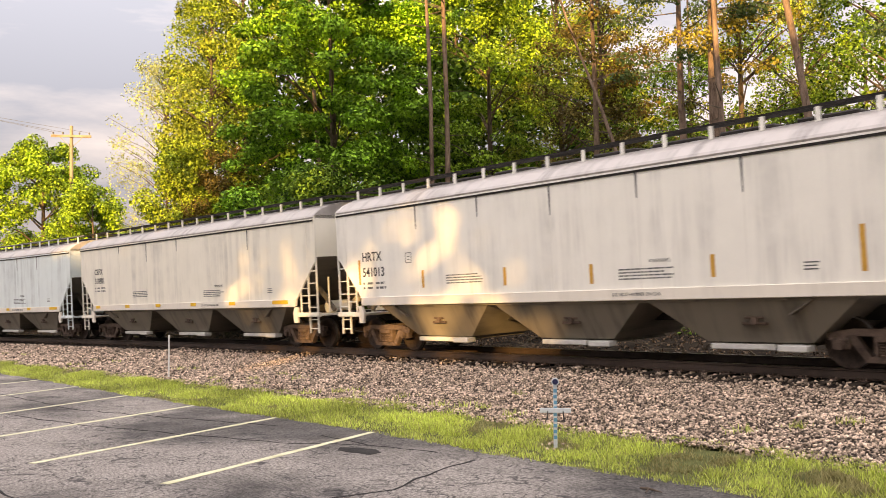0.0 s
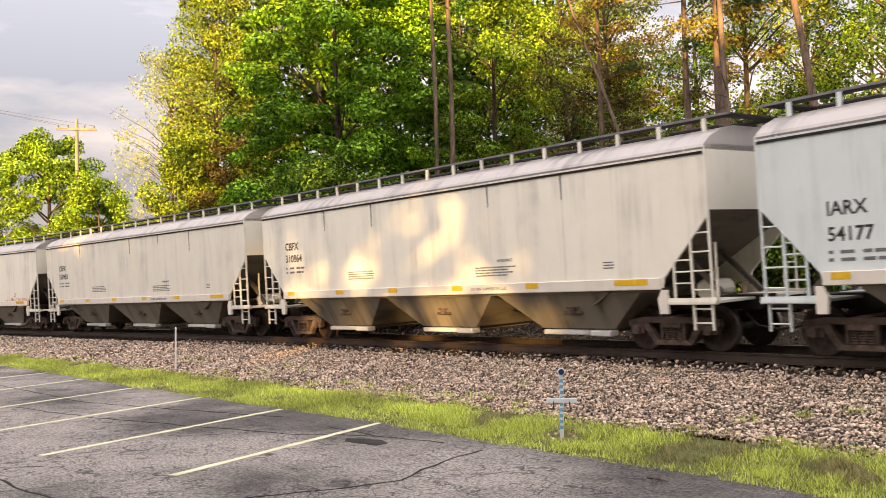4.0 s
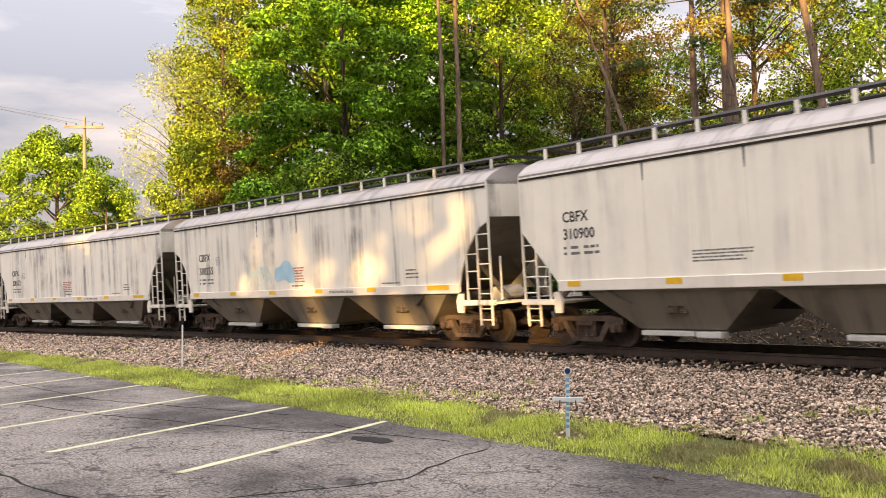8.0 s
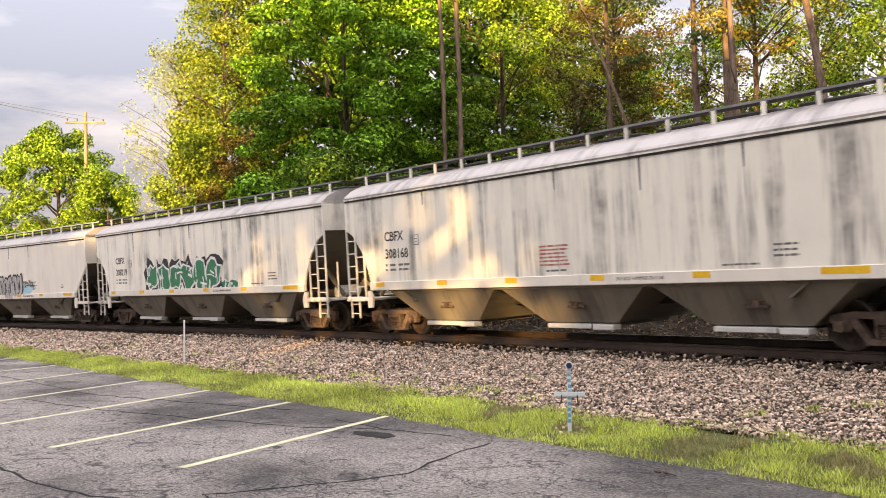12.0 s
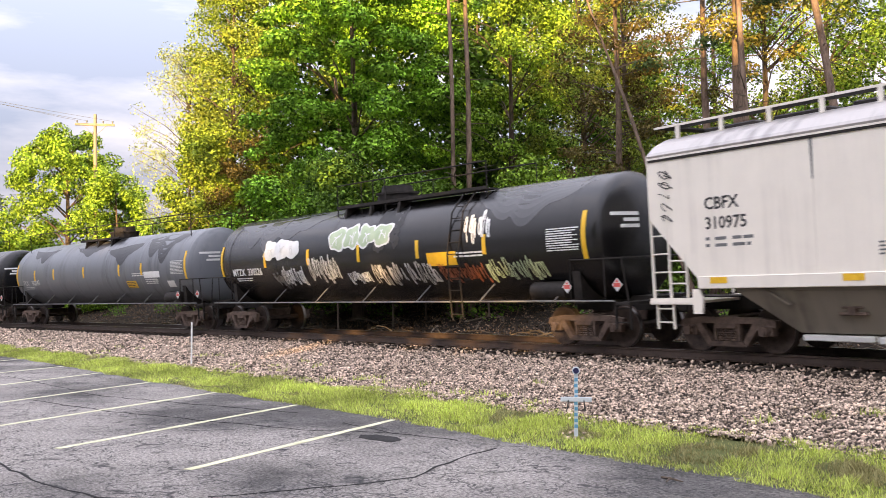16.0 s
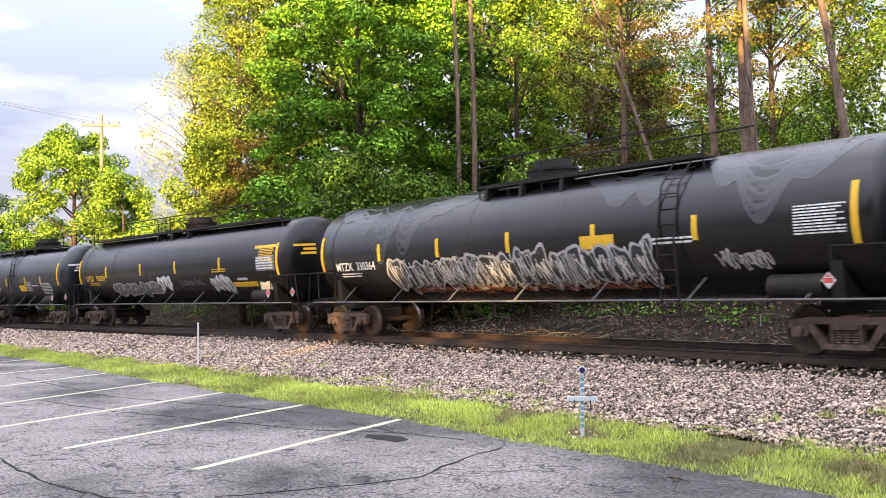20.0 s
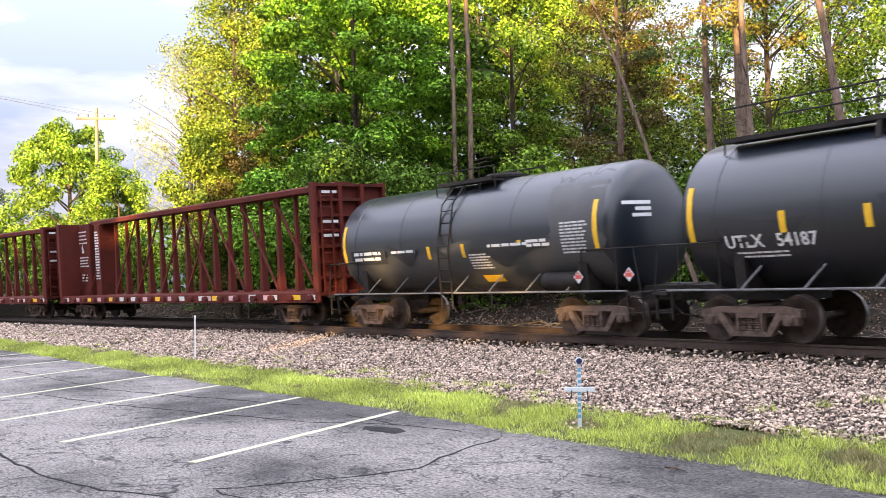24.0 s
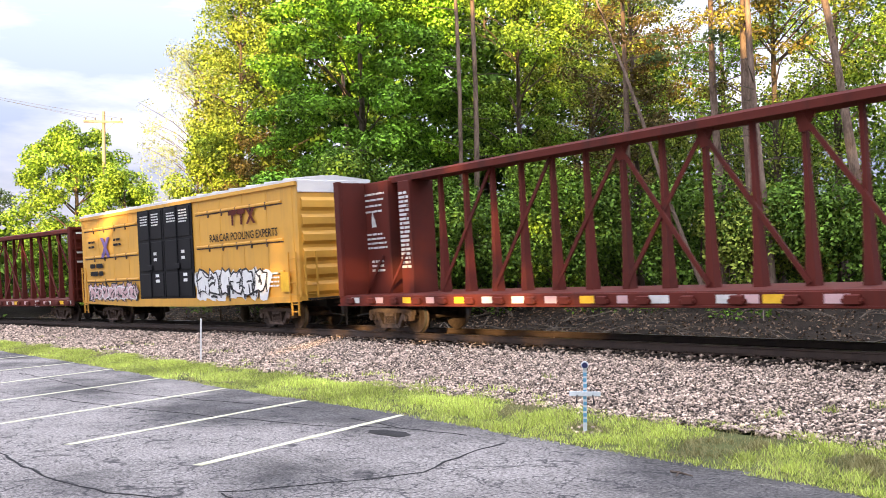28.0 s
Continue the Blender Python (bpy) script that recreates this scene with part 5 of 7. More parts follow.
def centerbeam(name, label, half, tc):
    """A centre-beam flat car: deck, two bulkheads, a trussed beam of posts and braces down the middle."""
    e = thing(name, label, "flat car", "freight cars of the train")
    red = M["car_red"]
    bm = bmesh.new()
    box(bm, -half, half, -1.4, 1.4, 1.02, 1.14, 0.01)
    part("deck", bm, red, e)
    for y in (-1.42, 1.42):
        bm = bmesh.new()
        k = -1 if y < 0 else 1
        box(bm, -half, half, y - 0.03, y + 0.03, 0.82, 1.12, 0.01)
        box(bm, -half, half, y, y + k * 0.09, 0.82, 0.86)
        part("side_sill", bm, red, e)
    for k in range(19):
        x = -half + 0.7 + k * 1.15
        bm = bmesh.new()
        box(bm, x - 0.15, x + 0.15, -1.45, -1.55, 0.88, 1.06, 0.02)
        rod(bm, (x - 0.19, -1.5, 0.95), (x + 0.19, -1.5, 0.95), 0.045, 8)
        part("strap_winch", bm, M["car_red"], e, "dull red tie-down winch")
    for x, w, kind in ((-10.1, 0.22, "cream"), (-8.8, 0.2, "pink"), (-7.4, 0.2, "yellow"), (-6.3, 0.18, "pink"), (-5.03, 0.2, "yellow"), (-3.9, 0.2, "cream"), (-2.74, 0.22, "cream"), (-1.6, 0.2, "pink"), (-0.44, 0.22, "yellow"), (0.6, 0.15, "pink"), (1.59, 0.26, "cream"), (3.24, 0.24, "cream"), (3.75, 0.2, "pink"), (4.25, 0.22, "yellow"), (5.5, 0.24, "pink"), (7.8, 0.2, "pink"), (8.3, 0.16, "cream"), (9.6, 0.26, "yellow"), (10.5, 0.2, "cream")):
        bm = bmesh.new()
        box(bm, x - w, x + w, -1.452, -1.457, 0.90, 1.07)
        part("reflector", bm, M[kind], e, "reflective strip")
    bm = bmesh.new()
    box(bm, 6.65, 7.1, -1.452, -1.465, 0.80, 1.10)
    pl = part("data_plate", bm, M["cream"], e, "pale data plate")
    bm = bmesh.new()
    for z in (0.86, 0.93, 1.0):
        box(bm, 6.72, 7.03, -1.466, -1.469, z, z + 0.03)
    part("plate_lines", bm, M["dimbar"], pl)
    bm = bmesh.new()
    slab(bm, [(-half + 2.6, 1.0), (half - 2.6, 1.0), (half - 4.6, 0.72), (-half + 4.6, 0.72)], "y", -0.35, 0.35)
    part("centre_sill", bm, M["steel"], e)
    # beam along the middle
    bm = bmesh.new()
    slab(bm, [(-0.36, 4.50), (-0.36, 4.66), (-0.30, 4.72), (0.30, 4.72), (0.36, 4.66), (0.36, 4.50)], "x", -half + 1.4, half - 0.4)
    part("top_chord", bm, red, e)
    me = None
    xs = [-8.6 + 1.165 * k for k in range(17)]
    for x in xs:
        if me is None:
            bm = bmesh.new()
            loft(bm, [[(-w, -d, z), (w, -d, z), (w, d, z), (-w, d, z)] for w, d, z in ((0.115, 0.14, 1.12), (0.08, 0.11, 1.9), (0.052, 0.075, 3.4), (0.05, 0.065, 4.5))])
            p = part("post", bm, red, e)
            me = p.data
        else:
            p = link("post", me, None, e)
        p.matrix_basis = pose(x, 0, 0)
    for k in (1, 3, 5, 7):
        bm = bmesh.new()
        beam(bm, (xs[k], -0.13, 1.2), (xs[k + 2], -0.09, 4.45), 0.04, 0.10)
        part("brace", bm, red, e)
    for k in (7, 9, 11, 13):
        bm = bmesh.new()
        beam(bm, (xs[k], -0.11, 4.45), (xs[k + 2], -0.15, 1.2), 0.04, 0.11)
        slab(bm, [(xs[k] - 0.14, 4.5), (xs[k] + 0.3, 4.5), (xs[k] + 0.12, 4.12), (xs[k] - 0.06, 4.12)], "y", -0.08, -0.12)
        part("brace", bm, red, e)
    for x in (-half + 1.2, -half + 2.4):
        bm = bmesh.new()
        beam(bm, (x - 0.9, -0.62, 1.15), (x, -0.56, 2.3), 0.04, 0.07)
        part("brace", bm, red, e)
    # solid panels beside the rear bulkhead
    bm = bmesh.new()
    box(bm, -half + 0.1, -half + 1.55, -0.5, 0.5, 1.12, 4.6, 0.02)
    part("end_panel", bm, red, e)
    bm = bmesh.new()
    box(bm, -half + 2.0, -half + 2.6, -0.45, 0.45, 1.12, 4.5, 0.02)
    part("end_panel", bm, red, e)
    for s in (-1, 1):
        x0, x1 = s * (half - 0.28), s * half
        b = bmesh.new()
        box(b, s * (half - 0.2), s * (half - 0.28), -1.36, 1.36, 1.1, 4.62)
        bulk = part("bulkhead", b, red, e, "ribbed bulkhead")
        for y in (-1.42, 1.42):
            b = bmesh.new()
            box(b, x0, x1, y - 0.06, y + 0.06, 1.1, 4.66, 0.01)
            part("corner_post", b, red, bulk)
        for z in (1.6, 2.1, 2.6, 3.1, 3.6, 4.1, 4.58):
            b = bmesh.new()
            box(b, s * (half - 0.2), x1, -1.36, 1.36, z - 0.05, z + 0.05)
            part("rib", b, red, bulk)
        for y in (-0.45, 0.45):
            b = bmesh.new()
            box(b, s * (half - 0.2), s * (half + 0.04), y - 0.07, y + 0.07, 1.1, 4.6)
            part("stiffener", b, red, bulk)
        for z in (4.3, 3.35, 2.9):
            b = bmesh.new()
            box(b, s * (half + 0.042), s * (half + 0.046), -1.2, -0.6, z, z + 0.09)
            part("stencil", b, M["cream"], bulk)
        ladder(bulk, red, s * (half + 0.06), -1.05, 1.1, 4.4, 0.42, 9, "y", name="ladder")
        coupler(e, s * (half - 0.2), s * (half + 0.85))
        bogie(e, s * tc / 2)
    y = -0.505
    bars("stencil_lines", e, M["cream"], -half + 0.25, 4.2, y, 4, 1.1, 0.18, 0.06)
    bars("stencil_lines", e, M["cream"], -half + 0.3, 2.95, y, 4, 1.1, 0.14, 0.06)
    bars("stencil_lines", e, M["cream"], -half + 0.5, 2.1, y, 3, 0.7, 0.14, 0.07)
    bars("stencil_lines", e, M["cream"], -half + 2.05, 4.1, -0.455, 18, 0.5, 0.13, 0.075)
    bm = bmesh.new()
    slab(bm, [(-half + 0.6, 3.2), (-half + 0.85, 3.2), (-half + 0.78, 3.42), (-half + 0.72, 3.5), (-half + 0.66, 3.68), (-half + 0.6, 3.5)], "y", y, y - 0.004)
    part("emblem", bm, M["cream"], e, "small white emblem")
    return e


def boxcar(name, label, half, tc):
    """A ribbed high-roofed box car with two black plug doors."""
    e = thing(name, label, "box car", "freight cars of the train")
    yl = M["box_yellow"]
    bm = bmesh.new()
    box(bm, -half, half, -1.5, 1.5, 0.98, 4.95)
    part("body", bm, yl, e)
    bm = bmesh.new()
    sec = [(-1.56, 4.92), (-1.56, 5.02), (0, 5.16), (1.56, 5.02), (1.56, 4.92)]
    loft(bm, [[(x, y, z) for y, z in sec] for x in (-half - 0.03, half + 0.03)])
    for k in range(15):
        x = -half + 0.6 + k * (2 * half - 1.2) / 14
        slab(bm, [(-1.56, 5.02), (0, 5.16), (1.56, 5.02), (1.56, 5.07), (0, 5.21), (-1.56, 5.07)], "x", x - 0.04, x + 0.04)
    part("roof", bm, M["roof_white"], e, "white ribbed roof")
    dx0, dx1 = -half + 6.24, -half + 11.13
    ledges, ticks = {}, None
    for z in (4.34, 3.06, 1.98):
        for x0, x1 in ((-half + 0.3, dx0 - 0.15), (dx1 + 0.2, half - 0.9)):
            n = 5 if x0 < 0 else 6
            step = (x1 - x0) / n
            for k in range(n):
                if n not in ledges:
                    bm = bmesh.new()
                    loft(bm, [[(x, -1.5, 0.05), (x, -1.545, 0.03), (x, -1.56, 0.0), (x, -1.55, -0.05), (x, -1.5, -0.05)] for x in (0.03, step - 0.03)])
                    p = part("side_ledge", bm, yl, e)
                    ledges[n] = p.data
                else:
                    p = link("side_ledge", ledges[n], None, e)
                p.matrix_basis = pose(x0 + k * step, 0, z)
                if k:
                    if ticks is None:
                        bm = bmesh.new()
                        slab(bm, [(-0.035, 0.0), (0.035, 0.0), (0.02, -0.26), (-0.02, -0.26)], "y", -1.5, -1.55)
                        p = part("ledge_foot", bm, M["rusty"], e, "rusty stub below the ledge")
                        ticks = p.data
                    else:
                        p = link("ledge_foot", ticks, None, e, "rusty stub below the ledge")
                    p.matrix_basis = pose(x0 + k * step, 0, z + 0.05)
            bm = bmesh.new()
            box(bm, x0, x1, -1.5, -1.515, z - 0.10, z - 0.055)
            part("ledge_seam", bm, M["rusty"], e, "dark rusty seam")
    for k in range(12):
        x = -half + 0.3 + k * (2 * half - 0.6) / 11
        if dx0 - 0.2 < x < dx1 + 0.2:
            continue
        bm = bmesh.new()
        box(bm, x - 0.03, x + 0.03, -1.5, -1.512, 1.15, 4.8)
        part("side_seam", bm, yl, e)
    bm = bmesh.new()
    for y in (-1, 1):
        box(bm, -half, half, y * 1.5, y * 1.58, 4.80, 4.93)
        slab(bm, [(-half, 1.12), (half, 1.12), (half, 0.95), (dx1 + 0.8, 0.80), (dx0 - 0.8, 0.80), (-half, 0.95)], "y", y * 1.5, y * 1.57)
    part("side_sill", bm, yl, e)
    for k in range(2):
        a = dx0 + k * (dx1 - dx0) / 2
        b = a + (dx1 - dx0) / 2 - 0.04
        bm = bmesh.new()
        box(bm, a, b, -1.56, -1.52, 1.12, 4.82, 0.01)
        d = part("plug_door", bm, M["door_black"], e, "black plug door")
        for z0, z1 in ((1.2, 2.15), (2.25, 3.45), (3.55, 4.72)):
            bm = bmesh.new()
            box(bm, a + 0.12, (a + b) / 2 - 0.05, -1.561, -1.59, z0, z1, 0.02)
            box(bm, (a + b) / 2 + 0.05, b - 0.12, -1.561, -1.59, z0, z1, 0.02)
            part("door_panel", bm, M["door_black"], d)
        bm = bmesh.new()
        rod(bm, ((a + b) / 2, -1.61, 1.15), ((a + b) / 2, -1.61, 4.8), 0.03, 6)
        box(bm, (a + b) / 2 - 0.2, (a + b) / 2 + 0.2, -1.6, -1.65, 2.3, 2.5, 0.02)
        part("lock_rod", bm, M["door_black"], d)
        bars("stencil_lines", d, M["cream"], a + 0.35, 4.5, -1.591, 4, 0.8, 0.11, 0.055)
        bars("stencil_lines", d, M["cream"], a + 1.4, 4.55, -1.591, 5, 0.75, 0.11, 0.055)
        bars("stencil_lines", d, M["cream"], a + 1.5, 2.9, -1.591, 2, 0.3, 0.24, 0.12)
        bars("stencil_lines", d, M["white"], a + 1.6, 2.0, -1.591, 2, 0.35, 0.22, 0.12)
    for s in (-1, 1):
        bm = bmesh.new()
        for k in range(6):
            z = 1.15 + k * 0.56
            loft(bm, [[(s * half, y, z), (s * (half + 0.09), y, z + 0.12), (s * (half + 0.09), y, z + 0.34), (s * half, y, z + 0.46)] for y in (-1.36, 1.36)])
        part("end_corrugation", bm, yl, e, "ribbed end sheet")
        bm = bmesh.new()
        box(bm, s * half, s * (half + 0.05), -1.48, 1.48, 4.56, 4.98, 0.02)
        part("end_cap", bm, M["roof_white"], e, "white top of the end")
        ladder(e, yl, s * (half - 0.3), -1.6, 1.0, 2.6, 0.44, 4)
        ladder(e, yl, s * (half + 0.14), -1.15, 1.0, 2.6, 0.44, 4, "y")
        ladder(e, yl, s * (half - 0.3), -1.55, 0.5, 1.0, 0.4, 2, name="step")
        bm = bmesh.new()
        box(bm, s * half, s * (half + 0.32), -1.3, 1.3, 1.0, 1.06)
        rod(bm, (s * (half + 0.2), 0.5, 1.9), (s * (half + 0.24), 0.5, 1.9), 0.28, 16)
        part("end_platform", bm, M["steel"], e)
        coupler(e, s * (half - 0.2), s * (half + 0.7))
        bogie(e, s * tc / 2)
    bm = bmesh.new()
    box(bm, -half + 0.3, half - 0.3, -0.3, 0.3, 0.72, 1.0)
    part("centre_sill", bm, M["steel"], e)
    y = -1.566
    side_text(e, "RAILCAR POOLING EXPERTS", dx1 + 1.33, 3.2, y, 0.40, M["door_black"], 0.92, "dark slogan in capitals", 0.004)
    bm = bmesh.new()
    x = dx1 + 2.8
    for k in range(2):
        box(bm, x + k * 0.62, x + k * 0.62 + 0.56, y, y - 0.004, 4.10, 4.28)
        box(bm, x + k * 0.62 + 0.22, x + k * 0.62 + 0.34, y, y - 0.004, 3.72, 4.10)
    slab(bm, [(x + 1.24, 4.28), (x + 1.40, 4.28), (x + 1.86, 3.72), (x + 1.70, 3.72)], "y", y, y - 0.004)
    slab(bm, [(x + 1.70, 4.28), (x + 1.86, 4.28), (x + 1.40, 3.72), (x + 1.24, 3.72)], "y", y - 0.005, y - 0.009)
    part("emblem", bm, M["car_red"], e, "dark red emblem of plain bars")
    bm = bmesh.new()
    x = -half + 2.3
    slab(bm, [(x, 3.9), (x + 0.3, 3.9), (x + 1.0, 3.0), (x + 0.7, 3.0)], "y", y, y - 0.004)
    slab(bm, [(x + 0.7, 3.9), (x + 1.0, 3.9), (x + 0.3, 3.0), (x, 3.0)], "y", y - 0.005, y - 0.009)
    part("emblem", bm, M["purple"], e, "crossed purple emblem")
    bars("stencil_lines", e, M["door_black"], -half + 0.9, 3.7, y, 2, 0.8, 0.22, 0.1)
    bars("stencil_lines", e, M["door_black"], -half + 3.7, 3.7, y, 2, 0.8, 0.22, 0.1)
    bars("stencil_lines", e, M["door_black"], -half + 1.0, 2.55, y, 1, 1.6, 0.3, 0.2)
    bars("stencil_lines", e, M["door_black"], -half + 1.0, 2.2, y, 1, 1.8, 0.3, 0.2)
    bars("stencil_lines", e, M["white"], half - 1.9, 1.9, y, 4, 0.8, 0.14, 0.06)
    bm = bmesh.new()
    box(bm, half - 1.1, half - 0.55, y - 0.004, y, 1.3, 1.95)
    part("reflector", bm, M["yellow"], e, "yellow panel")
    return e


WHEELS = []
SPRING = bpy.data.meshes.new("coil_spring")
bm = bmesh.new()
loft(bm, [[((0.078 if j % 2 else 0.055) * math.cos(i * math.tau / 8), (0.078 if j % 2 else 0.055) * math.sin(i * math.tau / 8), j * 0.023) for i in range(8)] for j in range(12)])
bm.to_mesh(SPRING)
bm.free()
SPRING.materials.append(M["rusty"])
WHEELSET = wheelset_mesh()
M["purple"] = surface("purple_paint", (0.10, 0.06, 0.20), (0.16, 0.10, 0.28), 0.6, 0, 4, 40, 0)
H = "covered hopper car"
CARS = [    # thing, metres along the train, bogie centres apart
    (hopper("hopper_car", "stained pale grey covered hopper car with amber strips", 8.7, "HRTX", "541013", M["hop_white"], "straight"), -12.74, 14.4),
    (hopper("hopper_car", "tan covered hopper car with straight-cut ends", 8.75, "CBFX", "310881", M["hop_tan"], "straight"), -31.5, 14.4),
    (hopper("hopper_car", "pale blue covered hopper car with grey streaks", 7.8, "IARX", "54177", M["hop_blue"], "straight", 12.6), -49.3, 12.6),
    (hopper("hopper_car", "tan covered hopper car with faint streaks", 8.55, "CBFX", "310864", M["hop_tan"], "straight"), -66.9, 14.4),
    (hopper("hopper_car", "tan covered hopper car with dark stains high on its side", 8.65, "CBFX", "310903", M["hop_tan"], "straight"), -85.43, 14.4),
    (hopper("hopper_car", "tan covered hopper car with an orange scrawl near its end", 8.62, "CBFX", "310900", M["hop_tan"], "straight"), -104.03, 14.4),
    (hopper("hopper_car", "streaked grey covered hopper car with faded blue paint", 8.7, "CBFX", "308255", M["hop_grey"], "arched", 14.4, True), -122.65, 14.4),
    (hopper("hopper_car", "streaked grey covered hopper car with arched ends", 8.7, "CBFX", "308172", M["hop_grey"], "arched", 14.4, True), -141.35, 14.4),
    (hopper("hopper_car", "heavily streaked grey covered hopper car", 8.68, "CBFX", "308168", M["hop_grey"], "arched", 14.4, True), -159.98, 14.4),
    (hopper("hopper_car", "streaked grey covered hopper car with green graffiti", 8.62, "CBFX", "308219", M["hop_grey"], "arched", 14.4, True), -178.6, 14.4),
    (hopper("hopper_car", "clean cream covered hopper car with blue and white graffiti", 8.55, "CBFX", "310975", M["hop_new"], "straight"), -197.05, 14.4),
    (tank("tank_car", "black tank car with white graffiti and white letters", 8.6, 16.5, "MTZX", "330326", M["tank_black"], "white", 1.5, 4.3, dome=0.0, deck=(-1.9, 5.0)), -216.4, 16.5),
    (tank("tank_car", "faded grey tank car with dark runs of paint", 8.6, 16.5, "TILX", "302043", M["tank_grey"], "cream", 1.5, None, "full", strips=(-6.45, -4.1, -0.65, 2.98, 5.05)), -236.95, 16.5),
    (tank("tank_car", "black tank car with a band of silver graffiti", 8.6, 16.4, "MTZX", "330364", M["tank_black"], "white", 1.5, 4.75, dome=0.1, deck=(-1.7, 5.3)), -257.7, 16.4),
    (tank("tank_car", "black tank car with scattered graffiti and yellow letters", 8.4, 16.0, "UTLX", "950250", M["tank_black"], "yellow", 1.5, None, "deck", strips=(-5.59, -2.09, 1.05, 4.59), panel_z=2.95), -277.95, 16.0),
    (tank("tank_car", "short dark blue tank car with a yellow panel", 4.9, 8.3, "UTLX", "54187", M["tank_navy"], "white", 1.5, -0.6, "deck", 5, (-3.03, -1.39, 1.07, 2.97), (2.1, 2.5)), -294.3, 8.3),
    (tank("tank_car", "short dark tank car with a worn lower half", 4.9, 8.8, "", "", M["tank_navy"], "white", 1.5, -0.25, "low", 5, (-3.1, -1.02, 0.42, 2.54), (1.98, 2.33)), -307.04, 8.8),
    (centerbeam("flat_car", "oxide red centre-beam flat car, empty", 10.95, 17.6), -324.9, 17.6),
    (centerbeam("flat_car", "oxide red centre-beam flat car, empty", 11.0, 17.6), -348.6, 17.6),
    (boxcar("box_car", "yellow ribbed box car with black doors and graffiti", 9.17, 13.9), -371.05, 13.9),
    (centerbeam("flat_car", "oxide red centre-beam flat car, empty", 10.95, 17.6), -392.75, 17.6),
]

# ---- spray paint on the cars: wobbly letters without meaning, and scrawls ----
def blob(bm, cx, cz, rx, rz, y, rng, lobes=14, thick=0.003):
    """A wobbly rounded patch, built as rings so that it can follow a round shell."""
    k1, k2, p1, p2 = rng.uniform(0.05, 0.2), rng.uniform(0.05, 0.16), rng.uniform(0, 6), rng.uniform(0, 6)
    n = 26
    def rim(f):
        out = []
        for i in range(n):
            a = math.tau * i / n
            q = (abs(math.cos(a)) ** 3.2 + abs(math.sin(a)) ** 3.2) ** (-1 / 3.2) * (1 + k1 * math.sin(3 * a + p1) + k2 * math.sin(5 * a + p2)) * f
            out.append((cx + rx * q * math.cos(a), cz + rz * q * math.sin(a)))
        return out
    rings = [[bm.verts.new((x, y, z)) for x, z in rim(f)] for f in (1.0, 0.66, 0.33)]
    mid = bm.verts.new((cx, y, cz))
    for a, b in zip(rings, rings[1:]):
        for i in range(n):
            j = (i + 1) % n
            bm.faces.new((a[i], a[j], b[j], b[i]))
    for i in range(n):
        bm.faces.new((rings[-1][i], rings[-1][(i + 1) % n], mid))


def ribbon(bm, pts, w, y):
    prev = None
    for i, (x, z) in enumerate(pts):
        a, b = pts[max(i - 1, 0)], pts[min(i + 1, len(pts) - 1)]
        d = math.hypot(b[0] - a[0], b[1] - a[1]) or 1
        nx, nz = -(b[1] - a[1]) / d * w / 2, (b[0] - a[0]) / d * w / 2
        cur = (bm.verts.new((x + nx, y, z + nz)), bm.verts.new((x - nx, y, z - nz)))
        if prev:
            bm.faces.new((prev[0], cur[0], cur[1], prev[1]))
        prev = cur


def follow(ob, r, lift):
    if r:
        for v in ob.data.vertices:
            v.co.y = -math.sqrt(max(r * r - (v.co.z - 2.5) ** 2, 0.01)) - lift
    return ob


def letters(car, x0, x1, z0, z1, n, fill, edge, seed, y=None, r=None, inner=None, halo=None):
    """A painted name-like row of n bulging shapes with an outline, not readable."""
    rng = random.Random(seed)
    y = y if y is not None else -1.5
    w = (x1 - x0) / n
    cells = [(x0 + (k + 0.5) * w, (z0 + z1) / 2 + rng.uniform(-0.06, 0.06) * (z1 - z0), w * rng.uniform(0.5, 0.62), (z1 - z0) / 2 * rng.uniform(0.82, 1.05), rng.randrange(9999)) for k in range(n)]
    layers = []
    if halo:
        layers.append((halo, 1.22, 0.003, "painted_halo"))
    layers += [(edge, 1.0, 0.006, "painted_outline"), (fill, 0.84, 0.009, "painted_letter")]
    for mat, f, lift, nm in layers:
        for cx, cz, rx, rz, sd in cells:
            bm = bmesh.new()
            blob(bm, cx, cz, rx * f, rz * f, y - lift, random.Random(sd))
            follow(part(nm, bm, M[mat], car, "sprayed graffiti shape"), r, lift + 0.004)
            lift += 0.0006
    for cx, cz, rx, rz, sd in cells:
        bm = bmesh.new()
        q = random.Random(sd + 1)
        for j in range(3):
            a, b = q.uniform(-0.5, 0.5), q.uniform(-0.5, 0.5)
            ribbon(bm, [(cx + rx * (a + (b - a) * t), cz + rz * (-0.6 + 1.2 * t) * q.choice((1, 0.6)) + 0.05 * math.sin(5 * t)) for t in np.linspace(0, 1, 7)], 0.05 * (z1 - z0), y - 0.016)
        follow(tagged(part("painted_stroke", bm, M[inner or edge], car, "sprayed graffiti strokes"), kind="stuff"), r, 0.022)


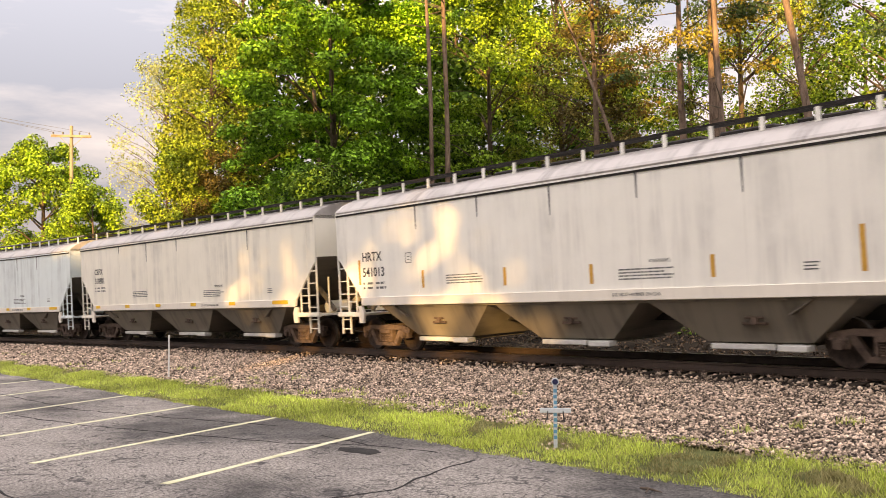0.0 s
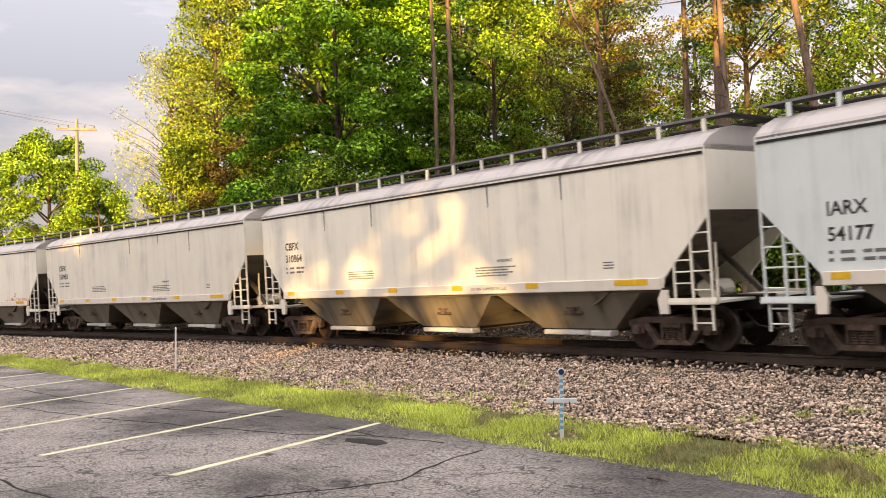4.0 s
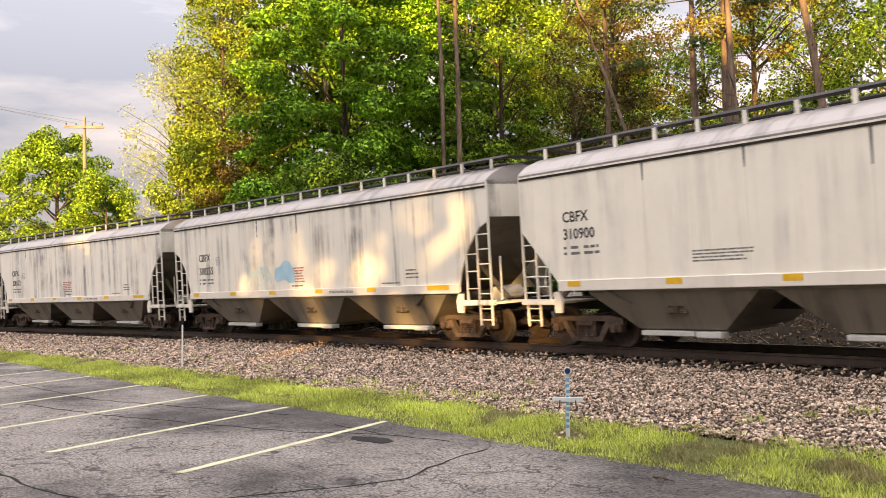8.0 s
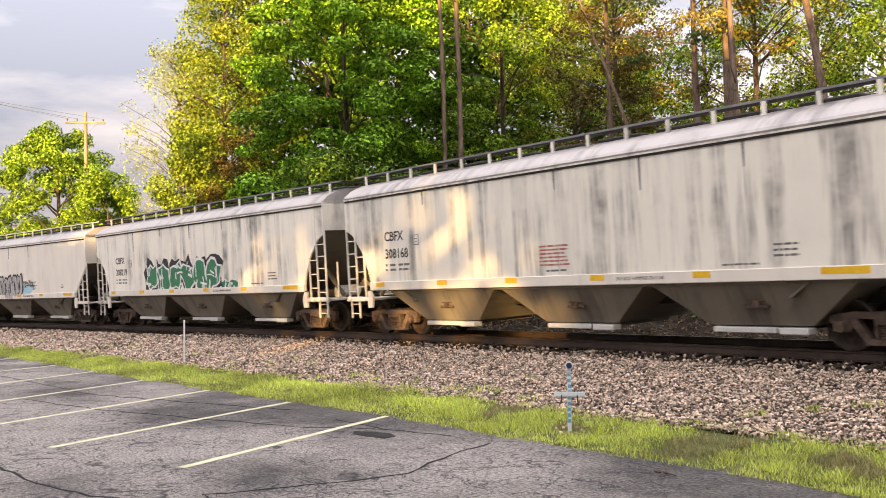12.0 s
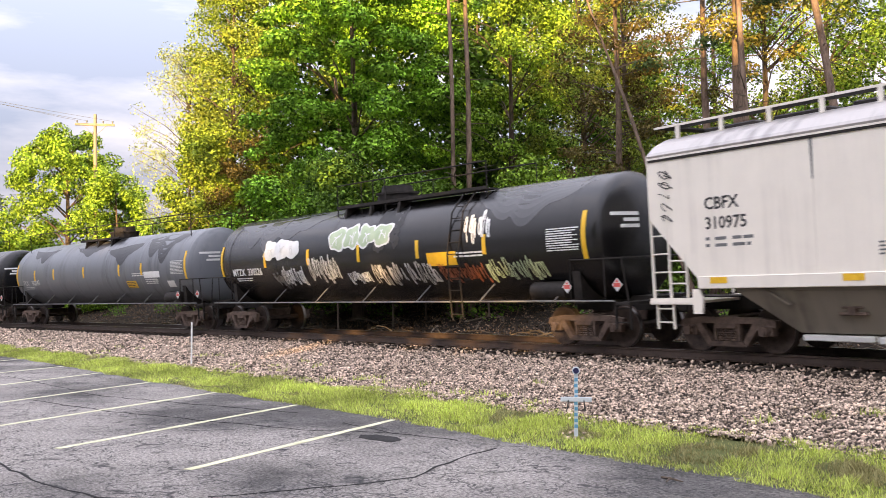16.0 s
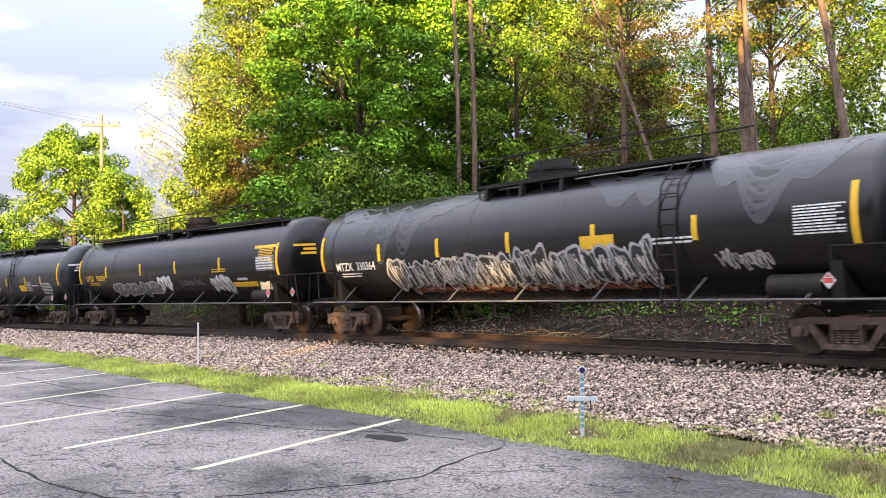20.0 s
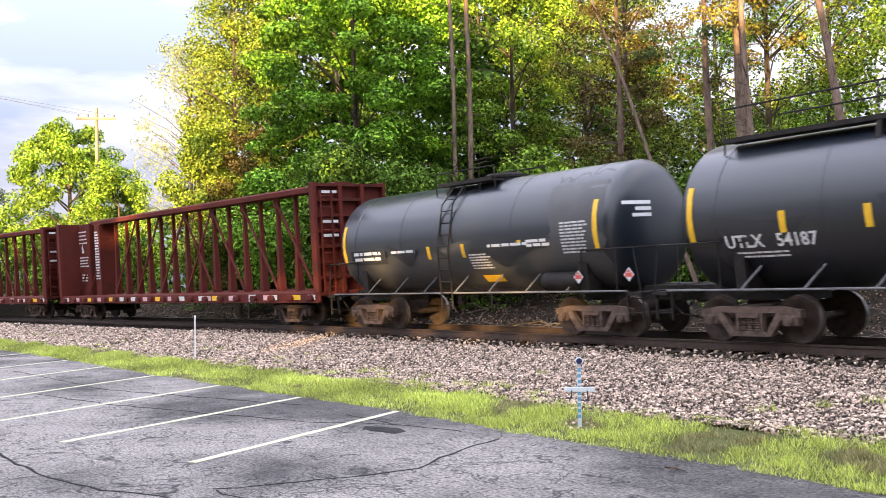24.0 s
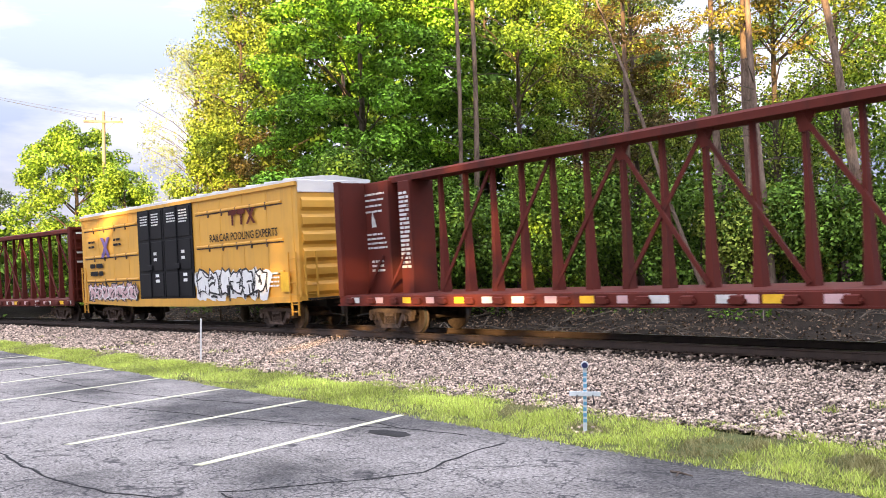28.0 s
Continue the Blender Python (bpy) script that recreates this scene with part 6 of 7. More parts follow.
def jagged(car, x0, x1, z0, z1, n, fill, edge, ink, seed, y):
    """A row of spiky interlocking sprayed shapes with an outline and dark slashes, not readable."""
    rng = random.Random(seed)
    w = (x1 - x0) / n
    for k in range(n):
        cx, cz = x0 + (k + 0.5) * w, (z0 + z1) / 2
        m = 13
        rad = [rng.uniform(0.62, 1.12) for _ in range(m)]
        lean = rng.uniform(-0.25, 0.25)
        for mat, grow, lift, nm in ((edge, 1.0, 0.004, "painted_outline"), (fill, 0.84, 0.007, "painted_letter")):
            bm = bmesh.new()
            rim = []
            for i in range(m):
                a = math.tau * i / m
                q = (abs(math.cos(a)) ** 4 + abs(math.sin(a)) ** 4) ** -0.25 * rad[i] * grow
                zz = min(max(cz + (z1 - z0) * 0.52 * q * math.sin(a), z0), z1 + 0.12)
                rim.append(bm.verts.new((cx + w * 0.62 * q * math.cos(a) + lean * (zz - cz), y - lift - 0.0004 * k, zz)))
            c = bm.verts.new((cx, y - lift - 0.0004 * k, cz))
            for i in range(m):
                bm.faces.new((rim[i], rim[(i + 1) % m], c))
            part(nm, bm, M[mat], car, "sprayed graffiti shape")
        bm = bmesh.new()
        for j in range(5):
            px, pz = cx + w * rng.uniform(-0.45, 0.45), cz + (z1 - z0) * rng.uniform(-0.35, 0.35)
            a = rng.choice((1.2, 1.5, 1.8, 0.3, 2.8)) + rng.uniform(-0.3, 0.3)
            L = rng.uniform(0.2, 0.5) * (z1 - z0)
            bend = rng.uniform(-0.5, 0.5)
            ribbon(bm, [(px + L * (t - 0.5) * math.cos(a + bend * t), min(max(pz + L * (t - 0.5) * math.sin(a + bend * t), z0), z1)) for t in np.linspace(0, 1, 6)], rng.uniform(0.04, 0.10), y - 0.014 - 0.0005 * j - 0.0004 * k)
        tagged(part("painted_stroke", bm, M[ink], car, "sprayed graffiti strokes"), kind="stuff")


def scrawl(car, x0, x1, z0, z1, n, width, mat, seed, y=None, r=None):
    """Loose looping spray lines."""
    rng = random.Random(seed)
    y = y if y is not None else -1.5
    bm = bmesh.new()
    width *= 0.55
    n = int(n * 1.9)
    for k in range(n):
        cx, cz = x0 + (k + 0.5) * (x1 - x0) / n, (z0 + z1) / 2 + rng.uniform(-0.15, 0.15) * (z1 - z0)
        a, p, q = rng.uniform(0.5, 1.0), rng.uniform(0, 6), rng.choice((1, 2, 3, 3))
        pts = [(cx + (x1 - x0) / n * 0.75 * math.sin(q * t * 3.1 + p) * (0.4 + 0.6 * t), cz + (z1 - z0) / 2 * a * math.cos((q + 1) * t * 2.7 + p)) for t in np.linspace(0, 1, 34)]
        ribbon(bm, pts, width * rng.uniform(0.7, 1.3), y - 0.012 - 0.0007 * k)
    return follow(tagged(part("scrawl", bm, M[mat], car, "sprayed looping graffiti lines"), kind="stuff"), r, 0.014)


def panel(car, x0, x1, z0, z1, mat, y=None, r=None, label="painted panel", name="panel"):
    bm = bmesh.new()
    n = 6
    y = y if y is not None else -1.5
    vs = [(bm.verts.new((x0, y - 0.004, z0 + (z1 - z0) * k / n)), bm.verts.new((x1, y - 0.004, z0 + (z1 - z0) * k / n))) for k in range(n + 1)]
    for a, b in zip(vs, vs[1:]):
        bm.faces.new((a[0], a[1], b[1], b[0]))
    return follow(part(name, bm, M[mat], car, label), r, 0.008)


def drips(car, x0, x1, z1, n, mat, seed, r, long=0.9):
    """A ragged run of paint that ends in drips."""
    rng = random.Random(seed)
    bm = bmesh.new()
    m = 60
    top, low = [], []
    for k in range(m + 1):
        x = x0 + (x1 - x0) * k / m
        t = k / m
        top.append((x, z1 + 0.10 * math.sin(3.1 * t + seed)))
        low.append((x, z1 - long * (0.5 + 0.5 * abs(noise.noise((x * 0.8, seed, 0))) * 2) * math.sin(math.pi * min(max(t, 0.03), 0.97))))
    rows = [[bm.verts.new((a[0], -1.5, a[1] + (b[1] - a[1]) * f)) for a, b in zip(top, low)] for f in np.linspace(0, 1, 6)]
    for p, q in zip(rows, rows[1:]):
        for i in range(m):
            bm.faces.new((p[i], p[i + 1], q[i + 1], q[i]))
    return follow(part("paint_run", bm, M[mat], car, "ragged run of faded paint"), r, 0.005)


def worn(car, x0, x1, z0, z1, mat, seed, r, lift=0.005, rag=0.22):
    """A worn area of the shell with a ragged outline."""
    bm = bmesh.new()
    n, m = 48, 10
    rows = []
    for j in range(m + 1):
        row = []
        for i in range(n + 1):
            u, w = i / n, j / m
            x, z = x0 + (x1 - x0) * u, z0 + (z1 - z0) * w
            k = noise.noise((x * 1.7, seed, 0)) + 0.5 * noise.noise((x * 5.1, seed, 3))
            q = noise.noise((z * 2.1, seed + 9, 0)) + 0.5 * noise.noise((z * 6.3, seed, 5))
            row.append(bm.verts.new((x + rag * q * (1 - 2 * u) ** 4 * (1 if u < 0.5 else -1), -1.5, z + rag * k * (2 * w - 1) ** 3)))
        rows.append(row)
    for p, q in zip(rows, rows[1:]):
        for i in range(n):
            bm.faces.new((p[i], p[i + 1], q[i + 1], q[i]))
    return follow(part("worn_area", bm, M[mat], car, "worn and dusty area of the shell", smooth=True), r, lift)


def body_of(i):
    return CARS[i][0]


YS = -1.61
M["silver"] = surface("silver_spray", (0.34, 0.33, 0.33), (0.55, 0.54, 0.53), 0.45, 0.1, 3, 40, 0)
M["amber"] = surface("amber_strip", (0.50, 0.25, 0.035), (0.66, 0.36, 0.06), 0.5, 0, 8, 40, 0.0)
M["rustred"] = surface("rust_red_spray", (0.20, 0.05, 0.02), (0.32, 0.09, 0.03), 0.6, 0, 3, 40, 0)
M["fade_grey"] = surface("faded_paint", (0.05, 0.052, 0.056), (0.11, 0.112, 0.118), 0.5, 0, 0.9, 30, 0.0)
M["fade_dark"] = surface("worn_dark_paint", (0.016, 0.017, 0.02), (0.035, 0.036, 0.04), 0.45, 0, 0.9, 30, 0.0)
M["fade_brown"] = surface("dusty_paint", (0.040, 0.041, 0.043), (0.075, 0.074, 0.072), 0.5, 0, 0.9, 30, 0.0)
# paler oxidised paint, with the sky's sheen put into its colour
M["fade_mid"] = surface("oxidised_sheen", (0.028, 0.029, 0.032), (0.060, 0.061, 0.065), 0.35, 0, 0.7, 30, 0.0)
# amber strips of the first hopper
for x, z0, z1 in ((-7.6, 1.9, 2.6), (-4.7, 1.75, 2.2), (-1.58, 1.72, 2.15), (1.12, 1.68, 2.1), (4.16, 1.72, 2.15), (7.08, 1.72, 2.5)):
    panel(body_of(0), x - 0.05, x + 0.05, z0, z1, "amber", YS, label="amber reflector strip", name="reflector")
scrawl(body_of(5), 5.0, 7.6, 1.25, 1.75, 6, 0.05, "orange", 4, YS)
scrawl(body_of(6), -3.2, -1.6, 1.6, 2.4, 5, 0.05, "skyblue", 5, YS)
letters(body_of(6), -1.3, -0.3, 1.75, 2.4, 1, "skyblue", "skyblue", 6, YS)
jagged(body_of(9), -3.8, 2.3, 1.36, 2.75, 6, "blackp", "blackp", "blackp", 57, YS)
jagged(body_of(9), -3.7, 2.2, 1.4, 2.62, 6, "green", "white", "white", 7, YS - 0.02)
jagged(body_of(9), 2.1, 3.4, 1.36, 1.85, 2, "green", "white", "white", 8, YS)
letters(body_of(10), -2.6, 2.5, 1.35, 2.1, 3, "skyblue", "skyblue", 9, YS, inner="skyblue")
letters(body_of(10), -1.9, 1.6, 1.25, 2.62, 6, "silver", "blackp", 10, YS - 0.03, inner="blackp")
scrawl(body_of(10), 1.75, 2.9, 1.8, 2.2, 3, 0.05, "blackp", 11, YS - 0.02)
for k in range(5):
    scrawl(body_of(10), -8.25, -7.98, 2.65 + 0.22 * k, 2.82 + 0.22 * k, 1, 0.04, "blackp", 12 + 7 * k, YS)
R0 = 1.5
c = body_of(11)
# pale upper runs: oxidised shell and painted sky sheen in one
drips(c, -8.6, -1.9, 3.9, 8, "fade_mid", 23, R0, 1.3)
drips(c, 4.4, 8.6, 3.9, 8, "fade_mid", 33, R0, 1.5)
worn(c, 0.6, 1.9, 2.6, 3.7, "blackp", 24, R0, 0.005, 0.4)
letters(c, -5.65, -3.5, 2.5, 3.15, 3, "white", "white", 13, r=R0, inner="cream")
letters(c, -1.65, 1.4, 2.66, 3.38, 4, "lime", "white", 14, r=R0, inner="white")
scrawl(c, -5.2, -4.3, 1.55, 2.1, 4, 0.05, "dimbar", 15, r=R0)
scrawl(c, -4.6, -3.2, 1.6, 2.25, 6, 0.045, "white", 16, r=R0)
scrawl(c, -2.9, -1.2, 1.7, 2.5, 7, 0.05, "cream", 17, r=R0)
scrawl(c, -0.8, 0.3, 1.6, 2.0, 5, 0.045, "white", 18, r=R0)
scrawl(c, 0.5, 3.4, 1.55, 2.15, 9, 0.055, "silver", 19, r=R0)
scrawl(c, 3.5, 5.3, 1.55, 2.05, 7, 0.05, "rustred", 20, r=R0)
scrawl(c, 5.4, 7.4, 1.55, 2.1, 7, 0.05, "lime", 21, r=R0)
scrawl(c, 4.6, 5.6, 2.6, 3.3, 5, 0.05, "white", 22, r=R0)
panel(c, 3.1, 4.3, 2.02, 2.38, "yellow", r=R0, label="yellow stencilled panel")
c = body_of(12)
drips(c, -7.6, -4.4, 3.75, 8, "fade_dark", 3, R0, 0.7)
drips(c, -2.4, 1.2, 3.75, 8, "fade_dark", 4, R0, 0.8)
drips(c, 1.4, 4.6, 3.5, 8, "fade_dark", 5, R0, 0.95)
drips(c, 4.9, 8.2, 3.75, 8, "fade_dark", 6, R0, 0.95)
panel(c, 5.26, 6.6, 2.12, 2.38, "white", r=R0, label="white blank panel")
wrap(bars("stencil", c, M["cream"], 5.3, 2.03, -R0, 3, 1.1, 0.08, 0.045), R0)
panel(c, 3.54, 4.42, 1.72, 2.02, "yellow", r=R0, label="small faded yellow panel")
wrap(bars("stencil", c, M["fade_dark"], 3.6, 1.95, -R0, 4, 0.75, 0.07, 0.03), R0, 0.013)
panel(c, 7.1, 7.66, 1.71, 1.97, "cream", r=R0, label="boxed pale stencil")
c = body_of(13)
letters(c, -5.3, -1.2, 1.35, 2.25, 7, "fade_dark", "silver", 23, r=R0, inner="white")
letters(c, -1.2, 4.3, 1.35, 2.3, 9, "fade_dark", "silver", 24, r=R0, inner="white")
scrawl(c, -5.2, 4.3, 1.4, 2.25, 22, 0.035, "white", 25, r=R0 + 0.02)
scrawl(c, -4.6, 4.2, 1.28, 1.45, 12, 0.05, "rustred", 45, r=R0)
panel(c, 2.3, 3.3, 2.2, 2.5, "yellow", r=R0, label="yellow stencilled panel")
scrawl(c, 5.8, 7.0, 1.6, 2.0, 5, 0.05, "silver", 26, r=R0)
# upper runs again carry a painted sheen over oxidised black
drips(c, -8.6, -1.6, 3.9, 8, "fade_mid", 7, R0, 1.5)
drips(c, 1.9, 5.0, 3.85, 8, "fade_mid", 8, R0, 1.0)
drips(c, 5.3, 8.7, 3.9, 8, "fade_mid", 9, R0, 1.4)
c = body_of(14)
letters(c, -5.1, -0.7, 1.40, 1.98, 5, "dimbar", "silver", 27, r=R0, inner="silver")
letters(c, -0.7, 0.55, 1.62, 2.25, 2, "white", "blackp", 28, r=R0, inner="blackp")
scrawl(c, 1.2, 3.1, 1.72, 2.0, 6, 0.035, "dimbar", 29, r=R0)
letters(c, 3.7, 5.25, 1.42, 2.12, 4, "cream", "blackp", 30, r=R0, inner="blackp")
panel(c, 5.2, 6.95, 1.64, 1.82, "yellow", r=R0, label="yellow stencilled panel")
panel(c, 5.7, 6.4, 1.88, 1.97, "cream", r=R0, label="small pale panel")
letters(c, 7.0, 7.8, 1.35, 1.85, 1, "white", "cream", 31, r=R0)
panel(c, 7.05, 8.4, 2.96, 3.06, "yellow", r=R0, label="yellow stencilled line")
panel(c, 7.15, 8.35, 2.18, 2.68, "dimbar", r=R0, label="framed panel of small writing")
wrap(bars("stencil", c, M["white"], 7.2, 2.6, -R0, 5, 1.1, 0.09, 0.05), R0, 0.013)
c = body_of(15)
panel(c, 0.1, 1.2, 1.62, 2.2, "blackp", r=R0, label="black panel")
wrap(panel(c, 0.2, 1.1, 1.78, 2.1, "yellow", r=R0, label="yellow stencilled panel"), R0, 0.013)

wrap(bars("stencil", c, M["cream"], 1.2, 2.2, -R0, 6, 0.6, 0.08, 0.04), R0, 0.013)
wrap(bars("stencil", c, M["cream"], 1.83, 2.02, -R0, 1, 0.9, 0.08, 0.06), R0, 0.013)
wrap(bars("stencil", c, M["cream"], 3.0, 2.12, -R0, 8, 1.2, 0.075, 0.04), R0, 0.013)
drips(c, -4.6, -2.4, 2.45, 8, "fade_dark", 9, R0, 0.9)
drips(c, -1.2, 0.4, 2.6, 8, "fade_dark", 13, R0, 1.0)
drips(c, 1.2, 2.4, 2.4, 8, "fade_dark", 10, R0, 0.8)
drips(c, 2.6, 4.6, 2.6, 8, "fade_dark", 14, R0, 1.0)
c = body_of(16)
worn(c, -5.15, 5.15, 1.05, 2.1, "fade_brown", 21, R0)
drips(c, -4.8, -2.8, 2.35, 8, "tank_navy", 11, R0 + 0.006, 0.5)
drips(c, -2.9, -1.4, 2.35, 8, "blackp", 15, R0 + 0.008, 0.75)
drips(c, 0.6, 3.6, 2.35, 8, "tank_navy", 16, R0 + 0.008, 0.9)
drips(c, -0.6, 0.8, 2.3, 8, "fade_brown", 18, R0 + 0.004, 0.5)
worn(c, 3.5, 5.15, 1.2, 3.75, "fade_brown", 22, R0, 0.009, 0.35)
panel(c, -4.75, -3.0, 1.92, 2.34, "blackp", r=R0 + 0.01, label="black lettering panel")
wrap(bars("stencil", c, M["white"], -4.6, 2.2, -R0, 2, 1.5, 0.16, 0.09), R0, 0.024)
wrap(bars("stencil", c, M["white"], -2.7, 2.2, -R0, 1, 1.3, 0.16, 0.07), R0, 0.024)
wrap(bars("stencil", c, M["cream"], 0.62, 2.02, -R0, 6, 0.8, 0.07, 0.035), R0, 0.024)
wrap(bars("stencil", c, M["white"], 1.4, 2.2, -R0, 1, 1.5, 0.1, 0.07), R0, 0.024)
wrap(bars("stencil", c, M["white"], 2.8, 2.25, -R0, 2, 0.8, 0.1, 0.07), R0, 0.024)
panel(c, 0.78, 1.5, 1.32, 1.5, "yellow", r=R0 + 0.01, label="small yellow panel")
wrap(bars("stencil", c, M["cream"], 3.95, 2.62, -R0, 10, 0.85, 0.075, 0.038), R0, 0.024)
c = body_of(19)
jagged(c, -8.4, -3.1, 1.0, 1.85, 9, "pink", "blackp", "blackp", 32, -1.575)
jagged(c, -8.2, -3.3, 1.1, 1.7, 7, "pink", "white", "blackp", 52, -1.60)
jagged(c, 2.1, 7.4, 1.0, 2.15, 7, "white", "white", "blackp", 33, -1.575)
jagged(c, 2.3, 7.2, 1.2, 2.2, 6, "white", "blackp", "blackp", 53, -1.60)

# ---- woods ----
def place(az, r):
    a = radians(az)
    return -r * math.sin(a), r * math.cos(a)


def floor_z(x, y):
    s = x
    for _ in range(4):
        tx, ty, h = track(s)
        s += (x - tx) * math.cos(h) + (y - ty) * math.sin(h)
    tx, ty, h = track(s)
    lat = (x - tx) * math.sin(h) - (y - ty) * math.cos(h)
    return grade(s, lat)


def tree(name, label, az, r, height, crown, boughs, n, size, leaves, seed, trunk=0.18, bark="bark", lean=(0, 0), bough=0.85, limbs=26, group="trees of the woods", flat=0.8, taper=0.5, top_heavy=0.0, up=0.5, fine=True):
    """A tree: trunk, limbs out to its boughs, and leaves gathered round each bough. crown: low z, high z, radius."""
    rng = np.random.default_rng(seed)
    if fine:
        n, size = int(n * 1.4), size * 0.77
    x, y = place(az, r)
    e = thing(name, label, "tree", group)
    z0 = floor_z(x, y) - 0.1
    e.matrix_basis = pose(x, y, z0)
    lo, hi, rad = crown
    lo, hi = lo - z0, hi - z0
    pts = []
    for k in range(9):
        u = k / 8
        pts.append((lean[0] * u * height + 0.12 * math.sin(3 * u + seed) * u, lean[1] * u * height + 0.12 * math.cos(2.3 * u + seed) * u, u * height))
    bm = bmesh.new()
    tube(bm, pts, [trunk * (1.25 if k == 0 else 1) * (1 - 0.8 * (k / 8) ** 1.2) for k in range(9)], 9)
    part("trunk", bm, M[bark], e, smooth=True)

    def on_trunk(z):
        u = min(max(z / height, 0), 1)
        return Vector((np.interp(u, [i / 8 for i in range(9)], [p[0] for p in pts]), np.interp(u, [i / 8 for i in range(9)], [p[1] for p in pts]), u * height))
    cs, rs = [], []
    for k in range(boughs):
        u = rng.random() ** (1 - top_heavy * 0.5)
        z = lo + (hi - lo) * u
        prof = math.sin(math.pi * min(max(0.12 + 0.86 * u, 0), 1)) ** taper
        a, q = rng.uniform(0, math.tau), rad * prof * (0.25 + 0.75 * rng.random() ** 0.5)
        c = on_trunk(min(z, height)) * 1.0
        cs.append((c.x + q * math.cos(a), c.y + q * math.sin(a), z))
        rs.append(bough * rng.uniform(0.55, 1.3))
    bm = bmesh.new()
    for k in range(min(limbs, boughs)):
        c = Vector(cs[k])
        a = on_trunk(max(min(c.z - 0.6 - 0.45 * math.hypot(c.x, c.y), height * 0.97), height * 0.08))
        mid = a.lerp(c, 0.5) + Vector((0, 0, 0.25))
        w = trunk * 0.34 * (0.5 + 0.5 * rng.random())
        tube(bm, [a, mid, c, c + (c - mid) * 0.35], [w, w * 0.6, w * 0.3, 0.008], 5)
    tagged(part("branchwork", bm, M[bark], e, smooth=True), kind="stuff")
    if n:
        v, _ = leaf_quads(rng, cs, rs, n, size, flat=flat, up=up)
        ob = link("crown", quads("crown", v.reshape(-1, 3), n), M[leaves], e)
        tagged(ob, kind="stuff")
    return e


def pine(name, label, az, r, height, seed, trunk=0.17, lean=(0, 0), low=9.0, needles=2500, twigs=26, leaves="needle"):
    """A tall pine with a bare trunk, dead twigs low down and needles above."""
    rng = np.random.default_rng(seed)
    x, y = place(az, r)
    e = thing(name, label, "tree", "pines of the woods")
    z0 = floor_z(x, y) - 0.1
    e.matrix_basis = pose(x, y, z0)
    pts = [(lean[0] * k / 8 * height + 0.06 * math.sin(k * 1.3 + seed), lean[1] * k / 8 * height, k / 8 * height) for k in range(9)]
    bm = bmesh.new()
    tube(bm, pts, [trunk * (1.2 if k == 0 else 1 - 0.6 * k / 8) * rng.uniform(0.9, 1.1) for k in range(9)], 10)
    part("trunk", bm, M["pinebark"], e, smooth=True)
    bm = bmesh.new()
    cs, rs = [], []
    for k in range(twigs):
        z = rng.uniform(3.0, height * 0.98)
        u = z / height
        p = Vector((lean[0] * z, lean[1] * z, z))
        a, L = rng.uniform(0, math.tau), (rng.uniform(0.5, 1.6) if z < low else rng.uniform(1.2, 2.8))
        d = Vector((math.cos(a), math.sin(a), rng.uniform(-0.15, 0.25)))
        tube(bm, [p, p + d * L * 0.55 + Vector((0, 0, 0.05)), p + d * L], [0.028, 0.017, 0.006], 4)
        if z > low:
            cs += [tuple(p + d * L * f) for f in (0.55, 0.8, 1.0)]
            rs += [0.4, 0.5, 0.45]
    tagged(part("branchwork", bm, M["twig"], e), kind="stuff")
    if cs and needles:
        v, _ = leaf_quads(rng, cs, rs, needles, 0.13, flat=0.6)
        tagged(link("crown", quads("crown", v.reshape(-1, 3), needles), M[leaves], e), kind="stuff")
    return e


def shrub(label, az, r, top, rad, n, size, leaves, seed, boughs=22):
    return tree("shrub", label, az, r, max(top * 0.7, 1.0), (2.3, top, rad), boughs, n, size, leaves, seed, 0.05, "bark", bough=rad * 0.34, limbs=12, group="shrubs of the woods", taper=0.35)


tree("maple_tree", "dense green maple with layered boughs", 60.4, 44, 16.5, (1.6, 19.5, 5.0), 300, 120000, 0.168, "leaf_maple", 1, 0.24, bough=0.78, limbs=36, flat=0.5, up=0.65, taper=0.4, fine=False)
tree("oak_tree", "tall olive-green tree with brown twigs", 65.6, 52, 19, (2, 22, 4.0), 95, 21000, 0.22, "leaf_olive", 2, 0.24, bough=0.85, limbs=50, taper=0.4)
tree("locust_tree", "tall tree with pale yellow-green leaves", 67.6, 50, 17, (4, 18.5, 2.6), 90, 17000, 0.165, "leaf_yellow", 3, 0.2, bough=0.8, limbs=45)
tree("ash_tree", "sparse pale tree with thin bare limbs", 70.2, 58, 14.5, (6.0, 16.6, 3.4), 110, 6500, 0.15, "leaf_pale", 4, 0.12, bough=0.7, limbs=90, top_heavy=0.4)
tree("walnut_tree", "broad fresh green tree beyond the track", 76.9, 75, 11.5, (0.8, 14.2, 5.0), 150, 36000, 0.25, "leaf_mid", 6, 0.26, bough=0.9, limbs=46, flat=0.7)
tree("cherry_tree", "low fresh green tree beyond the track", 74.2, 70, 8, (0.8, 10.4, 3.0), 70, 16000, 0.22, "leaf_mid", 7, 0.16, bough=0.75)
shrub("bright yellow-green shrub at the edge of the woods", 69.0, 49, 9.6, 2.1, 13000, 0.2, "leaf_yellow", 8, 50)
shrub("reddish brown shrub among the trees", 67.0, 48, 10.0, 1.6, 5500, 0.15, "needle_brown", 9, 30)
shrub("green shrub below the maple", 64.5, 43, 6.5, 3.0, 10000, 0.2, "leaf_maple", 10, 40)
shrub("dark green shrub below the maple", 61.6, 39.5, 7.6, 2.8, 8500, 0.2, "leaf_deep", 36, 44)
